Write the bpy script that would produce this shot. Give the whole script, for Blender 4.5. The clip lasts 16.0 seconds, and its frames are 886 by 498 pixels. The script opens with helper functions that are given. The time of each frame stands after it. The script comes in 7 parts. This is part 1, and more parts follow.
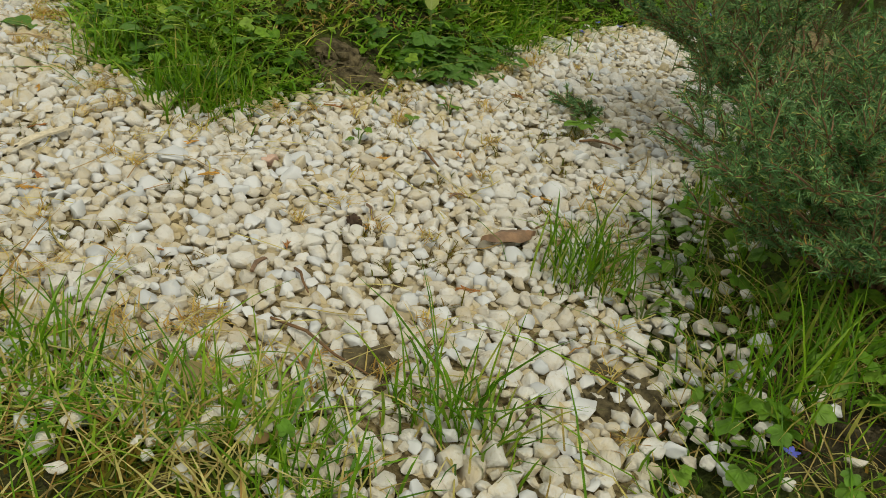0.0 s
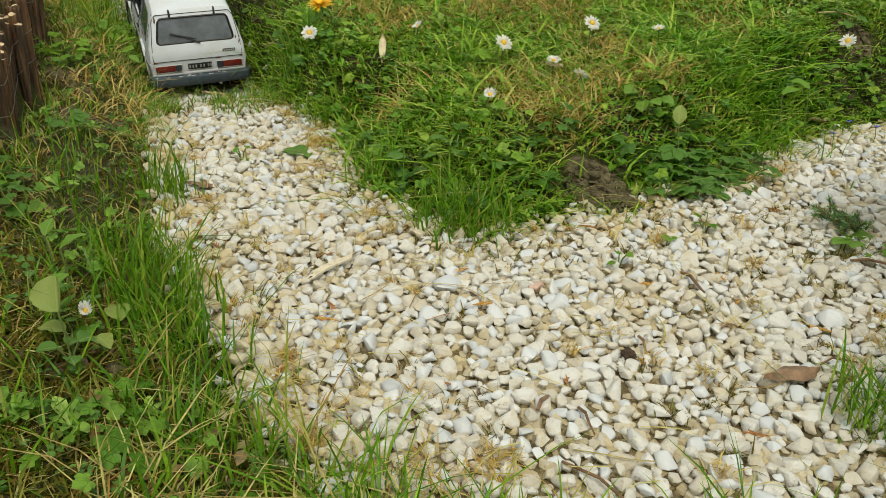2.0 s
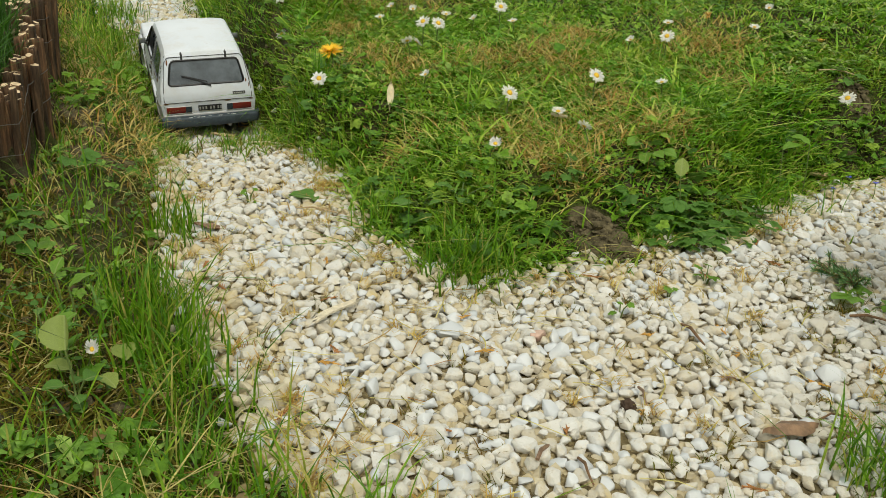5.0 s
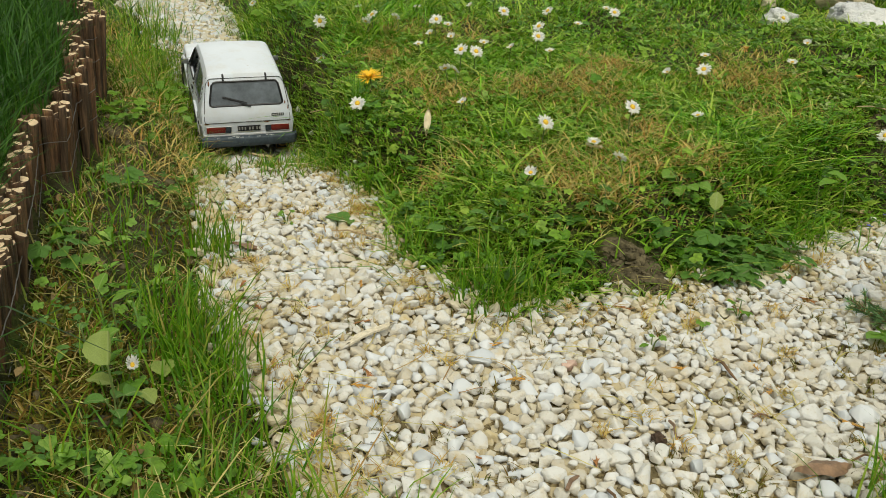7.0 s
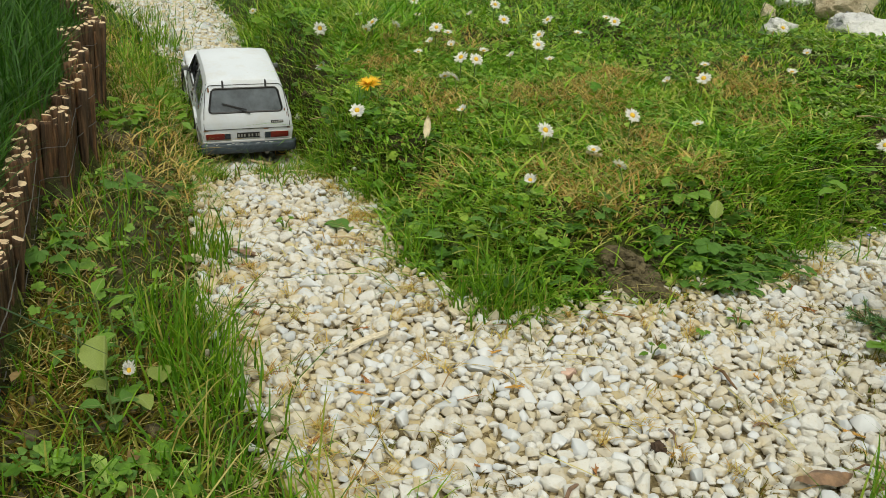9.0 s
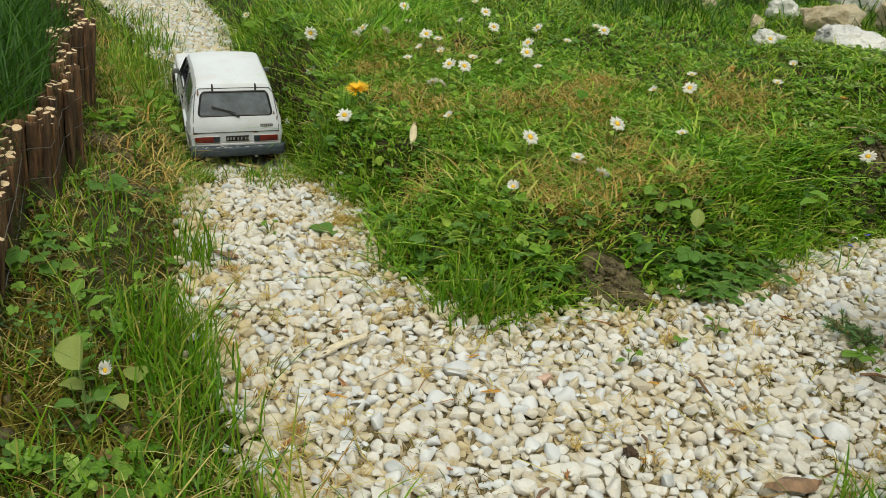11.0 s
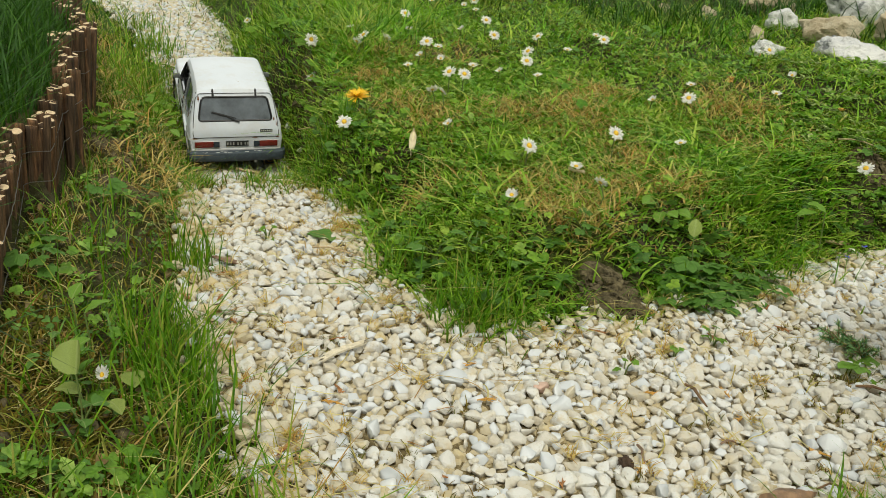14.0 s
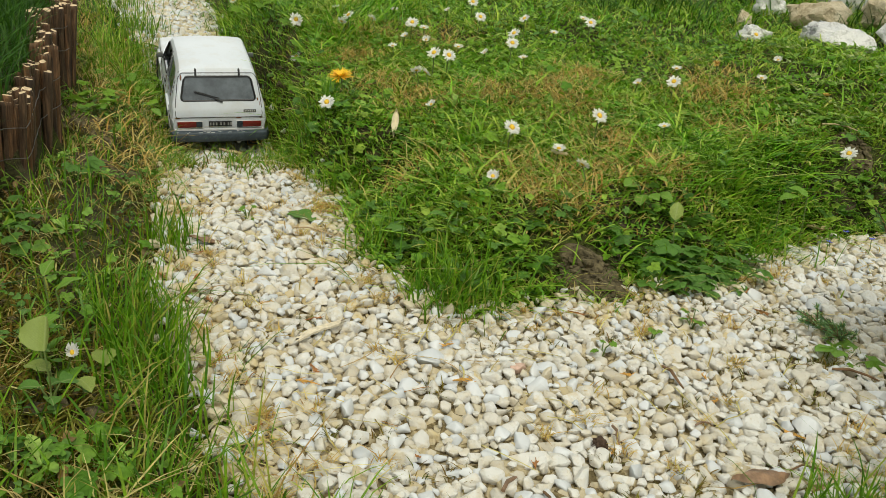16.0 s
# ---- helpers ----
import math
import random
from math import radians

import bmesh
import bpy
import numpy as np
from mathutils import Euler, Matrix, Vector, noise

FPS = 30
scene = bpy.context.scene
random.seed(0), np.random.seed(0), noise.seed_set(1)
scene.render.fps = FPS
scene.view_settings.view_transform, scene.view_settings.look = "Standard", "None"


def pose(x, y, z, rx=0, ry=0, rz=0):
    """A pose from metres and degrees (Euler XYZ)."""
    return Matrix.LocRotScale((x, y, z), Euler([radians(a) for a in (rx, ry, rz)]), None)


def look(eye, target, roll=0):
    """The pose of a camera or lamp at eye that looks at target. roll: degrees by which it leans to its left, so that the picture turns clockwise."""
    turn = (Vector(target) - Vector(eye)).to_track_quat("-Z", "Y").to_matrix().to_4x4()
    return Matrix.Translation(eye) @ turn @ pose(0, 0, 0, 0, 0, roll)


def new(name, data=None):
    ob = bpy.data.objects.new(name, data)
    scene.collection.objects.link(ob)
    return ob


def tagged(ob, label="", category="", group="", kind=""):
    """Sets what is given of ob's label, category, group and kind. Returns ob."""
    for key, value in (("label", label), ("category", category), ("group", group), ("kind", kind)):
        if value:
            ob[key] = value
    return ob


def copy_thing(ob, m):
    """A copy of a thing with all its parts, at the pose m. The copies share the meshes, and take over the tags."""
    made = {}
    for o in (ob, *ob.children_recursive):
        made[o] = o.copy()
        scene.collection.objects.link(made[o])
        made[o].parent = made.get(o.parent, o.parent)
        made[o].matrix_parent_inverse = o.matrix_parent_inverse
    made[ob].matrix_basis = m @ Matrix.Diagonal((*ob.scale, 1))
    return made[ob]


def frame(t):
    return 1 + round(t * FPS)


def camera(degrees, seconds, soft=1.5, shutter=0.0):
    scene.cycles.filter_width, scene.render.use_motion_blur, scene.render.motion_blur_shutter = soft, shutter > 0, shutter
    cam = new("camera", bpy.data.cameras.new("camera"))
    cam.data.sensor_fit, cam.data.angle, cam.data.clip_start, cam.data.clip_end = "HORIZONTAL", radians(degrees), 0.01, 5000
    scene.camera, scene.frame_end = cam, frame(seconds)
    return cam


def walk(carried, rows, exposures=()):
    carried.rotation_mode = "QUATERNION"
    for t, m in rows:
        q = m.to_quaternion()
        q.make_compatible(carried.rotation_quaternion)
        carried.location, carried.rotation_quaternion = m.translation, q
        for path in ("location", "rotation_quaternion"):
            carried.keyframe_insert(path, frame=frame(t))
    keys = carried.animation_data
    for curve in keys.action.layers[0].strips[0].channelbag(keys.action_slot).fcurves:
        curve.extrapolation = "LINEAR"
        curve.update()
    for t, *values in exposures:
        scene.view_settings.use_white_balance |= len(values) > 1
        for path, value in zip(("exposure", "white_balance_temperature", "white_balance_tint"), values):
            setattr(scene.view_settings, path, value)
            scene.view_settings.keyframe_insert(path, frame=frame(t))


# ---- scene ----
cam = camera(54.5, 16.0, soft=0.42)
PATH = [
    (0, (0.128, 0.121, 0.302), (0.031, 1.857, -0.686), 8.8),
    (0.5, (0.114, 0.115, 0.317), (-0.028, 1.861, -0.649), 7.8),
    (0.8, (0.109, 0.102, 0.341), (-0.2, 1.838, -0.603), 4.5),
    (0.9, (0.099, 0.107, 0.338), (-0.274, 1.842, -0.584), 3.5),
    (1, (0.092, 0.108, 0.332), (-0.309, 1.847, -0.572), 3.8),
    (1.5, (0.076, 0.11, 0.334), (-0.445, 1.819, -0.565), 2.5),
    (2, (0.07, 0.116, 0.34), (-0.497, 1.823, -0.533), 1.9),
    (2.5, (0.072, 0.117, 0.342), (-0.498, 1.833, -0.512), 2.0),
    (3, (0.07, 0.117, 0.34), (-0.502, 1.835, -0.51), 2.5),
    (3.5, (0.073, 0.119, 0.339), (-0.498, 1.836, -0.511), 2.8),
    (4, (0.077, 0.117, 0.339), (-0.494, 1.835, -0.511), 2.8),
    (4.5, (0.076, 0.116, 0.344), (-0.492, 1.837, -0.501), 3.0),
    (5, (0.07, 0.109, 0.347), (-0.517, 1.853, -0.437), 3.1),
    (5.2, (0.066, 0.107, 0.35), (-0.54, 1.853, -0.413), 3.2),
    (7.5, (0.067, 0.101, 0.353), (-0.592, 1.84, -0.383), 4.0),
    (8, (0.067, 0.104, 0.35), (-0.593, 1.845, -0.381), 4.0),
    (10.5, (0.064, 0.101, 0.35), (-0.589, 1.855, -0.356), 5.0),
    (11, (0.08, 0.103, 0.352), (-0.571, 1.858, -0.353), 5.1),
    (11.5, (0.085, 0.104, 0.354), (-0.563, 1.861, -0.35), 4.9),
    (12, (0.087, 0.102, 0.357), (-0.562, 1.861, -0.338), 4.7),
    (12.5, (0.084, 0.098, 0.356), (-0.566, 1.859, -0.335), 4.8),
    (13, (0.082, 0.098, 0.354), (-0.568, 1.859, -0.336), 5.2),
    (13.5, (0.081, 0.101, 0.353), (-0.57, 1.861, -0.338), 5.4),
    (14, (0.081, 0.102, 0.354), (-0.57, 1.862, -0.337), 5.7),
    (14.5, (0.078, 0.1, 0.353), (-0.573, 1.861, -0.337), 6.1),
    (15, (0.078, 0.1, 0.353), (-0.573, 1.861, -0.336), 6.2),
    (15.5, (0.081, 0.103, 0.35), (-0.567, 1.861, -0.35), 6.2),
    (16, (0.09, 0.109, 0.349), (-0.532, 1.867, -0.371), 6.4),
]
walk(cam, [(t, look(eye, target, roll)) for t, eye, target, roll in PATH],
     [(0, -0.50, 6850, 10), (0.5, -0.44, 6700, 10), (1.0, -0.35, 6600, 10), (2.0, -0.20, 6550, 10), (3.0, -0.16, 6500, 10), (4.5, -0.19, 6500, 10), (16, -0.16, 6500, 10)])

# ---- daylight: bright overcast sky with a wide soft sun ----
SUN_ELEV, SUN_AZ = 58.0, 150.0
world = bpy.data.worlds.new("sky")
scene.world = world
world.use_nodes = True
wn = world.node_tree
wn.nodes.clear()
w_out = wn.nodes.new("ShaderNodeOutputWorld")
w_bg = wn.nodes.new("ShaderNodeBackground")
w_sky = wn.nodes.new("ShaderNodeTexSky")
w_sky.sky_type = "NISHITA"
w_sky.sun_disc = False
w_sky.sun_elevation = radians(SUN_ELEV)
w_sky.sun_rotation = radians(SUN_AZ)
w_sky.dust_density = 4.0
w_sky.air_density = 0.8
w_mix = wn.nodes.new("ShaderNodeMixRGB")
w_mix.inputs[0].default_value = 0.75
w_mix.inputs[2].default_value = (9.0, 9.2, 7.9, 1)
wn.links.new(w_sky.outputs[0], w_mix.inputs[1])
wn.links.new(w_mix.outputs[0], w_bg.inputs[0])
w_bg.inputs[1].default_value = 0.112
wn.links.new(w_bg.outputs[0], w_out.inputs[0])
sun = new("sun", bpy.data.lights.new("sun", "SUN"))
sun.data.energy = 2.05
sun.data.angle = radians(14)
sun.data.color = (1.0, 0.985, 0.83)
sun.matrix_world = look((0.9, -1.2, 3.0), (0, 0.6, 0))
scene.view_settings.exposure = 0.0


# ---- material helpers ----
def mat_new(name, rough=0.6, metal=0.0, spec=0.5):
    m = bpy.data.materials.new(name)
    m.use_nodes = True
    b = m.node_tree.nodes["Principled BSDF"]
    b.inputs["Roughness"].default_value = rough
    b.inputs["Metallic"].default_value = metal
    b.inputs["Specular IOR Level"].default_value = spec
    return m, m.node_tree, b


def node(nt, kind, **inputs):
    n = nt.nodes.new(kind)
    for k, v in inputs.items():
        n.inputs[k.replace("_", " ")].default_value = v
    return n


def noise_tex(nt, scale, detail=4.0, rough=0.6, coord="Object"):
    n = node(nt, "ShaderNodeTexNoise", Scale=scale, Detail=detail, Roughness=rough)
    if coord == "Position":
        nt.links.new(nt.nodes.new("ShaderNodeNewGeometry").outputs["Position"], n.inputs["Vector"])
    else:
        nt.links.new(nt.nodes.new("ShaderNodeTexCoord").outputs[coord], n.inputs["Vector"])
    return n


def ramp(nt, src, stops):
    r = nt.nodes.new("ShaderNodeValToRGB")
    els = r.color_ramp.elements
    while len(els) < len(stops):
        els.new(0.5)
    for e, (p, c) in zip(els, stops):
        e.position = p
        e.color = (*c, 1) if len(c) == 3 else c
    nt.links.new(src, r.inputs[0])
    return r.outputs[0]


def mixc(nt, fac, a, b, mode="MIX"):
    n = nt.nodes.new("ShaderNodeMixRGB")
    n.blend_type = mode
    for i, v in enumerate((fac, a, b)):
        if hasattr(v, "links"):
            nt.links.new(v, n.inputs[i])
        elif i == 0:
            n.inputs[0].default_value = v
        else:
            n.inputs[i].default_value = (*v, 1)
    return n.outputs[0]


def bump(nt, bsdf, src, strength, dist):
    b = node(nt, "ShaderNodeBump", Strength=strength, Distance=dist)
    nt.links.new(src, b.inputs["Height"])
    nt.links.new(b.outputs[0], bsdf.inputs["Normal"])


def rand_of(nt, island):
    n = nt.nodes.new("ShaderNodeNewGeometry" if island else "ShaderNodeObjectInfo")
    return n.outputs["Random Per Island" if island else "Random"]


def mat_ground():
    m, nt, b = mat_new("soil_and_moss", 0.95, 0, 0.2)
    n1 = noise_tex(nt, 7.0, 5)
    n2 = noise_tex(nt, 60.0, 4)
    n3 = noise_tex(nt, 260.0, 3)
    base = ramp(nt, n2.outputs["Fac"], [(0.3, (0.022, 0.017, 0.011)), (0.5, (0.055, 0.044, 0.028)), (0.72, (0.11, 0.09, 0.055))])
    moss = ramp(nt, n3.outputs["Fac"], [(0.3, (0.028, 0.036, 0.008)), (0.7, (0.085, 0.095, 0.018))])
    f = ramp(nt, n1.outputs["Fac"], [(0.38, (0.1, 0.1, 0.1)), (0.56, (0.9, 0.9, 0.9))])
    # the turf of the garden round about
    turf = ramp(nt, n3.outputs["Fac"], [(0.3, (0.025, 0.055, 0.008)), (0.5, (0.055, 0.11, 0.016)), (0.72, (0.11, 0.17, 0.03))])
    far = nt.nodes.new("ShaderNodeVectorMath")
    far.operation = "DISTANCE"
    far.inputs[1].default_value = (-0.4, 1.3, 0.0)
    nt.links.new(nt.nodes.new("ShaderNodeNewGeometry").outputs["Position"], far.inputs[0])
    add = nt.nodes.new("ShaderNodeMath")
    add.operation = "MULTIPLY_ADD"
    add.inputs[1].default_value = 0.25
    nt.links.new(far.outputs["Value"], add.inputs[0])
    nt.links.new(n1.outputs["Fac"], add.inputs[2])
    g = ramp(nt, add.outputs[0], [(0.72, (0, 0, 0)), (0.95, (0.9, 0.9, 0.9))])
    nt.links.new(mixc(nt, g, mixc(nt, f, base, moss), turf), b.inputs["Base Color"])
    both = mixc(nt, 0.5, n2.outputs["Fac"], n3.outputs["Fac"])
    bump(nt, b, both, 1.0, 0.012)
    return m


def mat_grit():
    m, nt, b = mat_new("stone_grit", 0.95, 0, 0.2)
    n2 = noise_tex(nt, 240.0, 4)
    n1 = noise_tex(nt, 30.0, 4)
    c = ramp(nt, n2.outputs["Fac"], [(0.35, (0.08, 0.058, 0.028)), (0.55, (0.28, 0.22, 0.11)), (0.7, (0.46, 0.39, 0.23))])
    f = ramp(nt, n1.outputs["Fac"], [(0.5, (0, 0, 0)), (0.65, (0.7, 0.7, 0.7))])
    nt.links.new(mixc(nt, f, c, (0.07, 0.055, 0.025)), b.inputs["Base Color"])
    bump(nt, b, n2.outputs["Fac"], 1.0, 0.004)
    return m


def mat_stone(name, island, tones, dust, roughness, pits):
    """Marble chips: a tone for each stone, ochre dust in drifts and hollows, pitted faces."""
    m, nt, b = mat_new(name, roughness, 0, 0.35)
    r = rand_of(nt, island)
    tone = ramp(nt, r, [(k / (len(tones) - 1), c) for k, c in enumerate(tones)])
    n1 = noise_tex(nt, 95.0, 5, 0.65, "Position")
    n2 = noise_tex(nt, 330.0, 4, 0.7, "Position")
    n3 = noise_tex(nt, 9.0, 4, 0.6, "Position")
    stain = ramp(nt, n1.outputs["Fac"], [(0.46, (0, 0, 0)), (0.62, (dust, dust, dust))])
    drift = ramp(nt, n3.outputs["Fac"], [(0.40, (0.25, 0.25, 0.25)), (0.62, (1, 1, 1))])
    c = mixc(nt, mixc(nt, 1.0, stain, drift, "MULTIPLY"), tone, (0.58, 0.455, 0.22))
    speck = ramp(nt, n2.outputs["Fac"], [(0.58, (0, 0, 0)), (0.72, (pits * 0.55, pits * 0.55, pits * 0.55))])
    c = mixc(nt, speck, c, (0.36, 0.27, 0.13))
    nt.links.new(c, b.inputs["Base Color"])
    add = nt.nodes.new("ShaderNodeMath")
    add.operation = "ADD"
    nt.links.new(n1.outputs["Fac"], add.inputs[0])
    nt.links.new(n2.outputs["Fac"], add.inputs[1])
    bump(nt, b, add.outputs[0], 0.25 + 0.75 * pits, 0.0016)
    return m


def mat_leaf(name, stops, rough=0.5, trans=0.25, vein=False, spec=0.4, patch=None):
    """Leaf or blade: colour varied per piece, thin and slightly see-through; patch: a second range in drifts; vein: ribs along the leaf."""
    m, nt, b = mat_new(name, rough, 0, spec)
    r = rand_of(nt, True)
    c = ramp(nt, r, stops)
    if patch:
        drift = noise_tex(nt, 7.0, 3, 0.6, "Position")
        f = ramp(nt, drift.outputs["Fac"], [(0.44, (0, 0, 0)), (0.60, (0.9, 0.9, 0.9))])
        c = mixc(nt, f, c, ramp(nt, r, patch))
    n = noise_tex(nt, 140.0, 3)
    v = ramp(nt, n.outputs["Fac"], [(0.3, (0.62, 0.62, 0.62)), (0.7, (1.22, 1.2, 1.1))])
    c = mixc(nt, 1.0, c, v, "MULTIPLY")
    if vein:
        sep = nt.nodes.new("ShaderNodeSeparateXYZ")
        nt.links.new(nt.nodes.new("ShaderNodeTexCoord").outputs["Object"], sep.inputs[0])

        def calc(op, a, k):
            o = nt.nodes.new("ShaderNodeMath")
            o.operation = op
            for i, q in enumerate((a, k)):
                if hasattr(q, "links"):
                    nt.links.new(q, o.inputs[i])
                else:
                    o.inputs[i].default_value = q
            return o.outputs[0]

        ay = calc("ABSOLUTE", sep.outputs[1], 0)
        wave = calc("SINE", calc("MULTIPLY", calc("SUBTRACT", sep.outputs[0], calc("MULTIPLY", ay, 0.9)), 42.0), 0)
        side = ramp(nt, wave, [(0.5, (0, 0, 0)), (0.98, (0.05, 0.05, 0.05))])
        mid = ramp(nt, ay, [(0.010, (0.5, 0.5, 0.5)), (0.035, (0, 0, 0))])
        rib = mixc(nt, 1.0, mid, side, "ADD")
        c = mixc(nt, rib, c, (0.34, 0.40, 0.15))
        bump(nt, b, rib, 0.15, 0.02)
    nt.links.new(c, b.inputs["Base Color"])
    t = node(nt, "ShaderNodeBsdfTranslucent")
    nt.links.new(c, t.inputs["Color"])
    mx = nt.nodes.new("ShaderNodeMixShader")
    mx.inputs[0].default_value = trans
    out = nt.nodes["Material Output"]
    nt.links.new(b.outputs[0], mx.inputs[1])
    nt.links.new(t.outputs[0], mx.inputs[2])
    nt.links.new(mx.outputs[0], out.inputs[0])
    return m


def mat_plain(name, color, rough=0.5, metal=0.0, var=0.15, scale=60.0, bump_s=0.1, spec=0.5):
    m, nt, b = mat_new(name, rough, metal, spec)
    n = noise_tex(nt, scale, 5)
    lo = tuple(c * (1 - var) for c in color)
    hi = tuple(min(1, c * (1 + var)) for c in color)
    nt.links.new(ramp(nt, n.outputs["Fac"], [(0.3, lo), (0.7, hi)]), b.inputs["Base Color"])
    if bump_s:
        n2 = noise_tex(nt, scale * 6, 3)
        bump(nt, b, n2.outputs["Fac"], bump_s, 0.001)
    return m


M_GROUND, M_GRIT = mat_ground(), mat_grit()
CREAM = [(0.63, 0.605, 0.55), (0.69, 0.68, 0.645), (0.62, 0.585, 0.51), (0.71, 0.705, 0.68), (0.65, 0.635, 0.585), (0.58, 0.535, 0.445), (0.70, 0.695, 0.665), (0.67, 0.655, 0.615), (0.72, 0.715, 0.695), (0.54, 0.485, 0.385)]
BLUISH = [(0.55, 0.575, 0.60), (0.64, 0.655, 0.67), (0.58, 0.605, 0.63), (0.69, 0.70, 0.70), (0.50, 0.525, 0.55), (0.62, 0.635, 0.65)]
M_STONE, M_STONES = (mat_stone("pitted_marble_chip", k, CREAM, 0.55, 0.8, 1.0) for k in (False, True))
M_SMOOTH, M_SMOOTHS = (mat_stone("smooth_marble_chip", k, BLUISH, 0.12, 0.45, 0.05) for k in (False, True))
M_STAINED = mat_stone("stained_marble_chip", True, [(0.62, 0.57, 0.44), (0.58, 0.50, 0.34), (0.66, 0.62, 0.51), (0.54, 0.45, 0.28)], 0.9, 0.85, 1.0)
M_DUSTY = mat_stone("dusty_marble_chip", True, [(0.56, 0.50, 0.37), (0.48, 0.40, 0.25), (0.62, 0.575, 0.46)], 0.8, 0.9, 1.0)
M_GRASS = mat_leaf("grass_blades", [(0.0, (0.055, 0.20, 0.006)), (0.3, (0.14, 0.38, 0.012)), (0.6, (0.26, 0.54, 0.025)), (0.90, (0.42, 0.60, 0.07)), (0.985, (0.56, 0.58, 0.14))], 0.45, 0.36, spec=0.4,
                   patch=[(0.0, (0.13, 0.29, 0.012)), (0.45, (0.29, 0.48, 0.03)), (0.85, (0.45, 0.58, 0.07)), (0.97, (0.62, 0.58, 0.16))])
M_GRASS_TALL = mat_leaf("tall_grass_blades", [(0.0, (0.06, 0.19, 0.006)), (0.45, (0.145, 0.33, 0.011)), (0.78, (0.24, 0.42, 0.020)), (0.96, (0.44, 0.40, 0.10))], 0.45, 0.45, spec=0.35)
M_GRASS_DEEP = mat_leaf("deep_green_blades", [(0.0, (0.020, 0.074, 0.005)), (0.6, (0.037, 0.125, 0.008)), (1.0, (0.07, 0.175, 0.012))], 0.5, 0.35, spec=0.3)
M_DRY = mat_leaf("dry_thatch", [(0.0, (0.36, 0.26, 0.09)), (0.4, (0.56, 0.50, 0.17)), (0.75, (0.70, 0.64, 0.28)), (1.0, (0.36, 0.18, 0.05))], 0.7, 0.35, spec=0.2)
M_RUSTY = mat_leaf("rusty_thatch", [(0.0, (0.42, 0.23, 0.06)), (0.4, (0.62, 0.44, 0.13)), (0.75, (0.72, 0.58, 0.22)), (1.0, (0.44, 0.40, 0.08))], 0.75, 0.35, spec=0.2)
M_MOSS = mat_leaf("mossy_tufts", [(0.0, (0.15, 0.09, 0.018)), (0.35, (0.10, 0.12, 0.014)), (0.6, (0.20, 0.20, 0.025)), (0.85, (0.23, 0.135, 0.027)), (1.0, (0.07, 0.105, 0.013))], 0.8, 0.25, spec=0.15)
M_WEED = mat_leaf("weed_leaves", [(0.0, (0.10, 0.26, 0.015)), (0.5, (0.20, 0.40, 0.03)), (1.0, (0.36, 0.52, 0.07))], 0.5, 0.4, spec=0.35)


# ---- mesh helpers ----
def link_mesh(name, me, mat, parent=None, label=""):
    ob = new(name, me)
    if mat:
        me.materials.append(mat)
    if parent:
        ob.parent = parent
    if label:
        ob["label"] = label
    return ob


def part(name, bm, mat, parent, label="", smooth=40.0):
    """One bmesh as one mesh object under a thing; edges steeper than smooth degrees stay sharp."""
    me = bpy.data.meshes.new(name)
    bm.normal_update()
    if smooth:
        for f in bm.faces:
            f.smooth = True
        for e in bm.edges:
            if len(e.link_faces) == 2 and e.calc_face_angle(0) > radians(smooth):
                e.smooth = False
    bm.to_mesh(me)
    bm.free()
    return link_mesh(name, me, mat, parent, label)


def np_mesh(name, verts, tris, quads, smooth=True):
    """A mesh straight from arrays; tris and quads index into verts."""
    me = bpy.data.meshes.new(name)
    verts = np.asarray(verts, np.float32)
    nt, nq = len(tris), len(quads)
    me.vertices.add(len(verts))
    me.vertices.foreach_set("co", verts.ravel())
    idx = np.concatenate([np.asarray(tris, np.int32).ravel(), np.asarray(quads, np.int32).ravel()]) if nt or nq else np.zeros(0, np.int32)
    me.loops.add(len(idx))
    me.loops.foreach_set("vertex_index", idx.astype(np.int32))
    me.polygons.add(nt + nq)
    starts = np.concatenate([np.arange(nt) * 3, nt * 3 + np.arange(nq) * 4])
    me.polygons.foreach_set("loop_start", starts.astype(np.int32))
    me.polygons.foreach_set("use_smooth", np.full(nt + nq, smooth, bool))
    me.update(calc_edges=True)
    me.validate()
    return me


def scatter(shape_v, shape_t, mats):
    """Join copies of one small shape: mats is (n,3,4). Returns verts and tris."""
    n, k = len(mats), len(shape_v)
    h = np.c_[shape_v, np.ones(k)]
    v = np.einsum("nij,kj->nki", mats, h).reshape(-1, 3)
    t = (np.asarray(shape_t)[None] + (np.arange(n) * k)[:, None, None]).reshape(-1, 3)
    return v, t


# ---- the lie of the land ----
# edge of the white gravel: lawn side, then back along the edging, the near verge, the shrub side
EDGE_LAWN = [(0.60, 1.62), (0.25, 1.33), (0.148, 1.214), (0.095, 1.071), (0.03, 0.997), (-0.02, 0.90), (-0.05, 0.90), (-0.086, 0.845),
             (-0.134, 0.80), (-0.194, 0.817), (-0.268, 0.867), (-0.33, 0.95), (-0.381, 1.033), (-0.45, 1.09), (-0.534, 1.167), (-0.60, 1.25),
             (-0.675, 1.385), (-0.79, 1.515), (-0.90, 1.635), (-1.02, 1.75), (-1.14, 1.86), (-1.36, 2.15), (-1.95, 2.75), (-2.6, 3.5)]
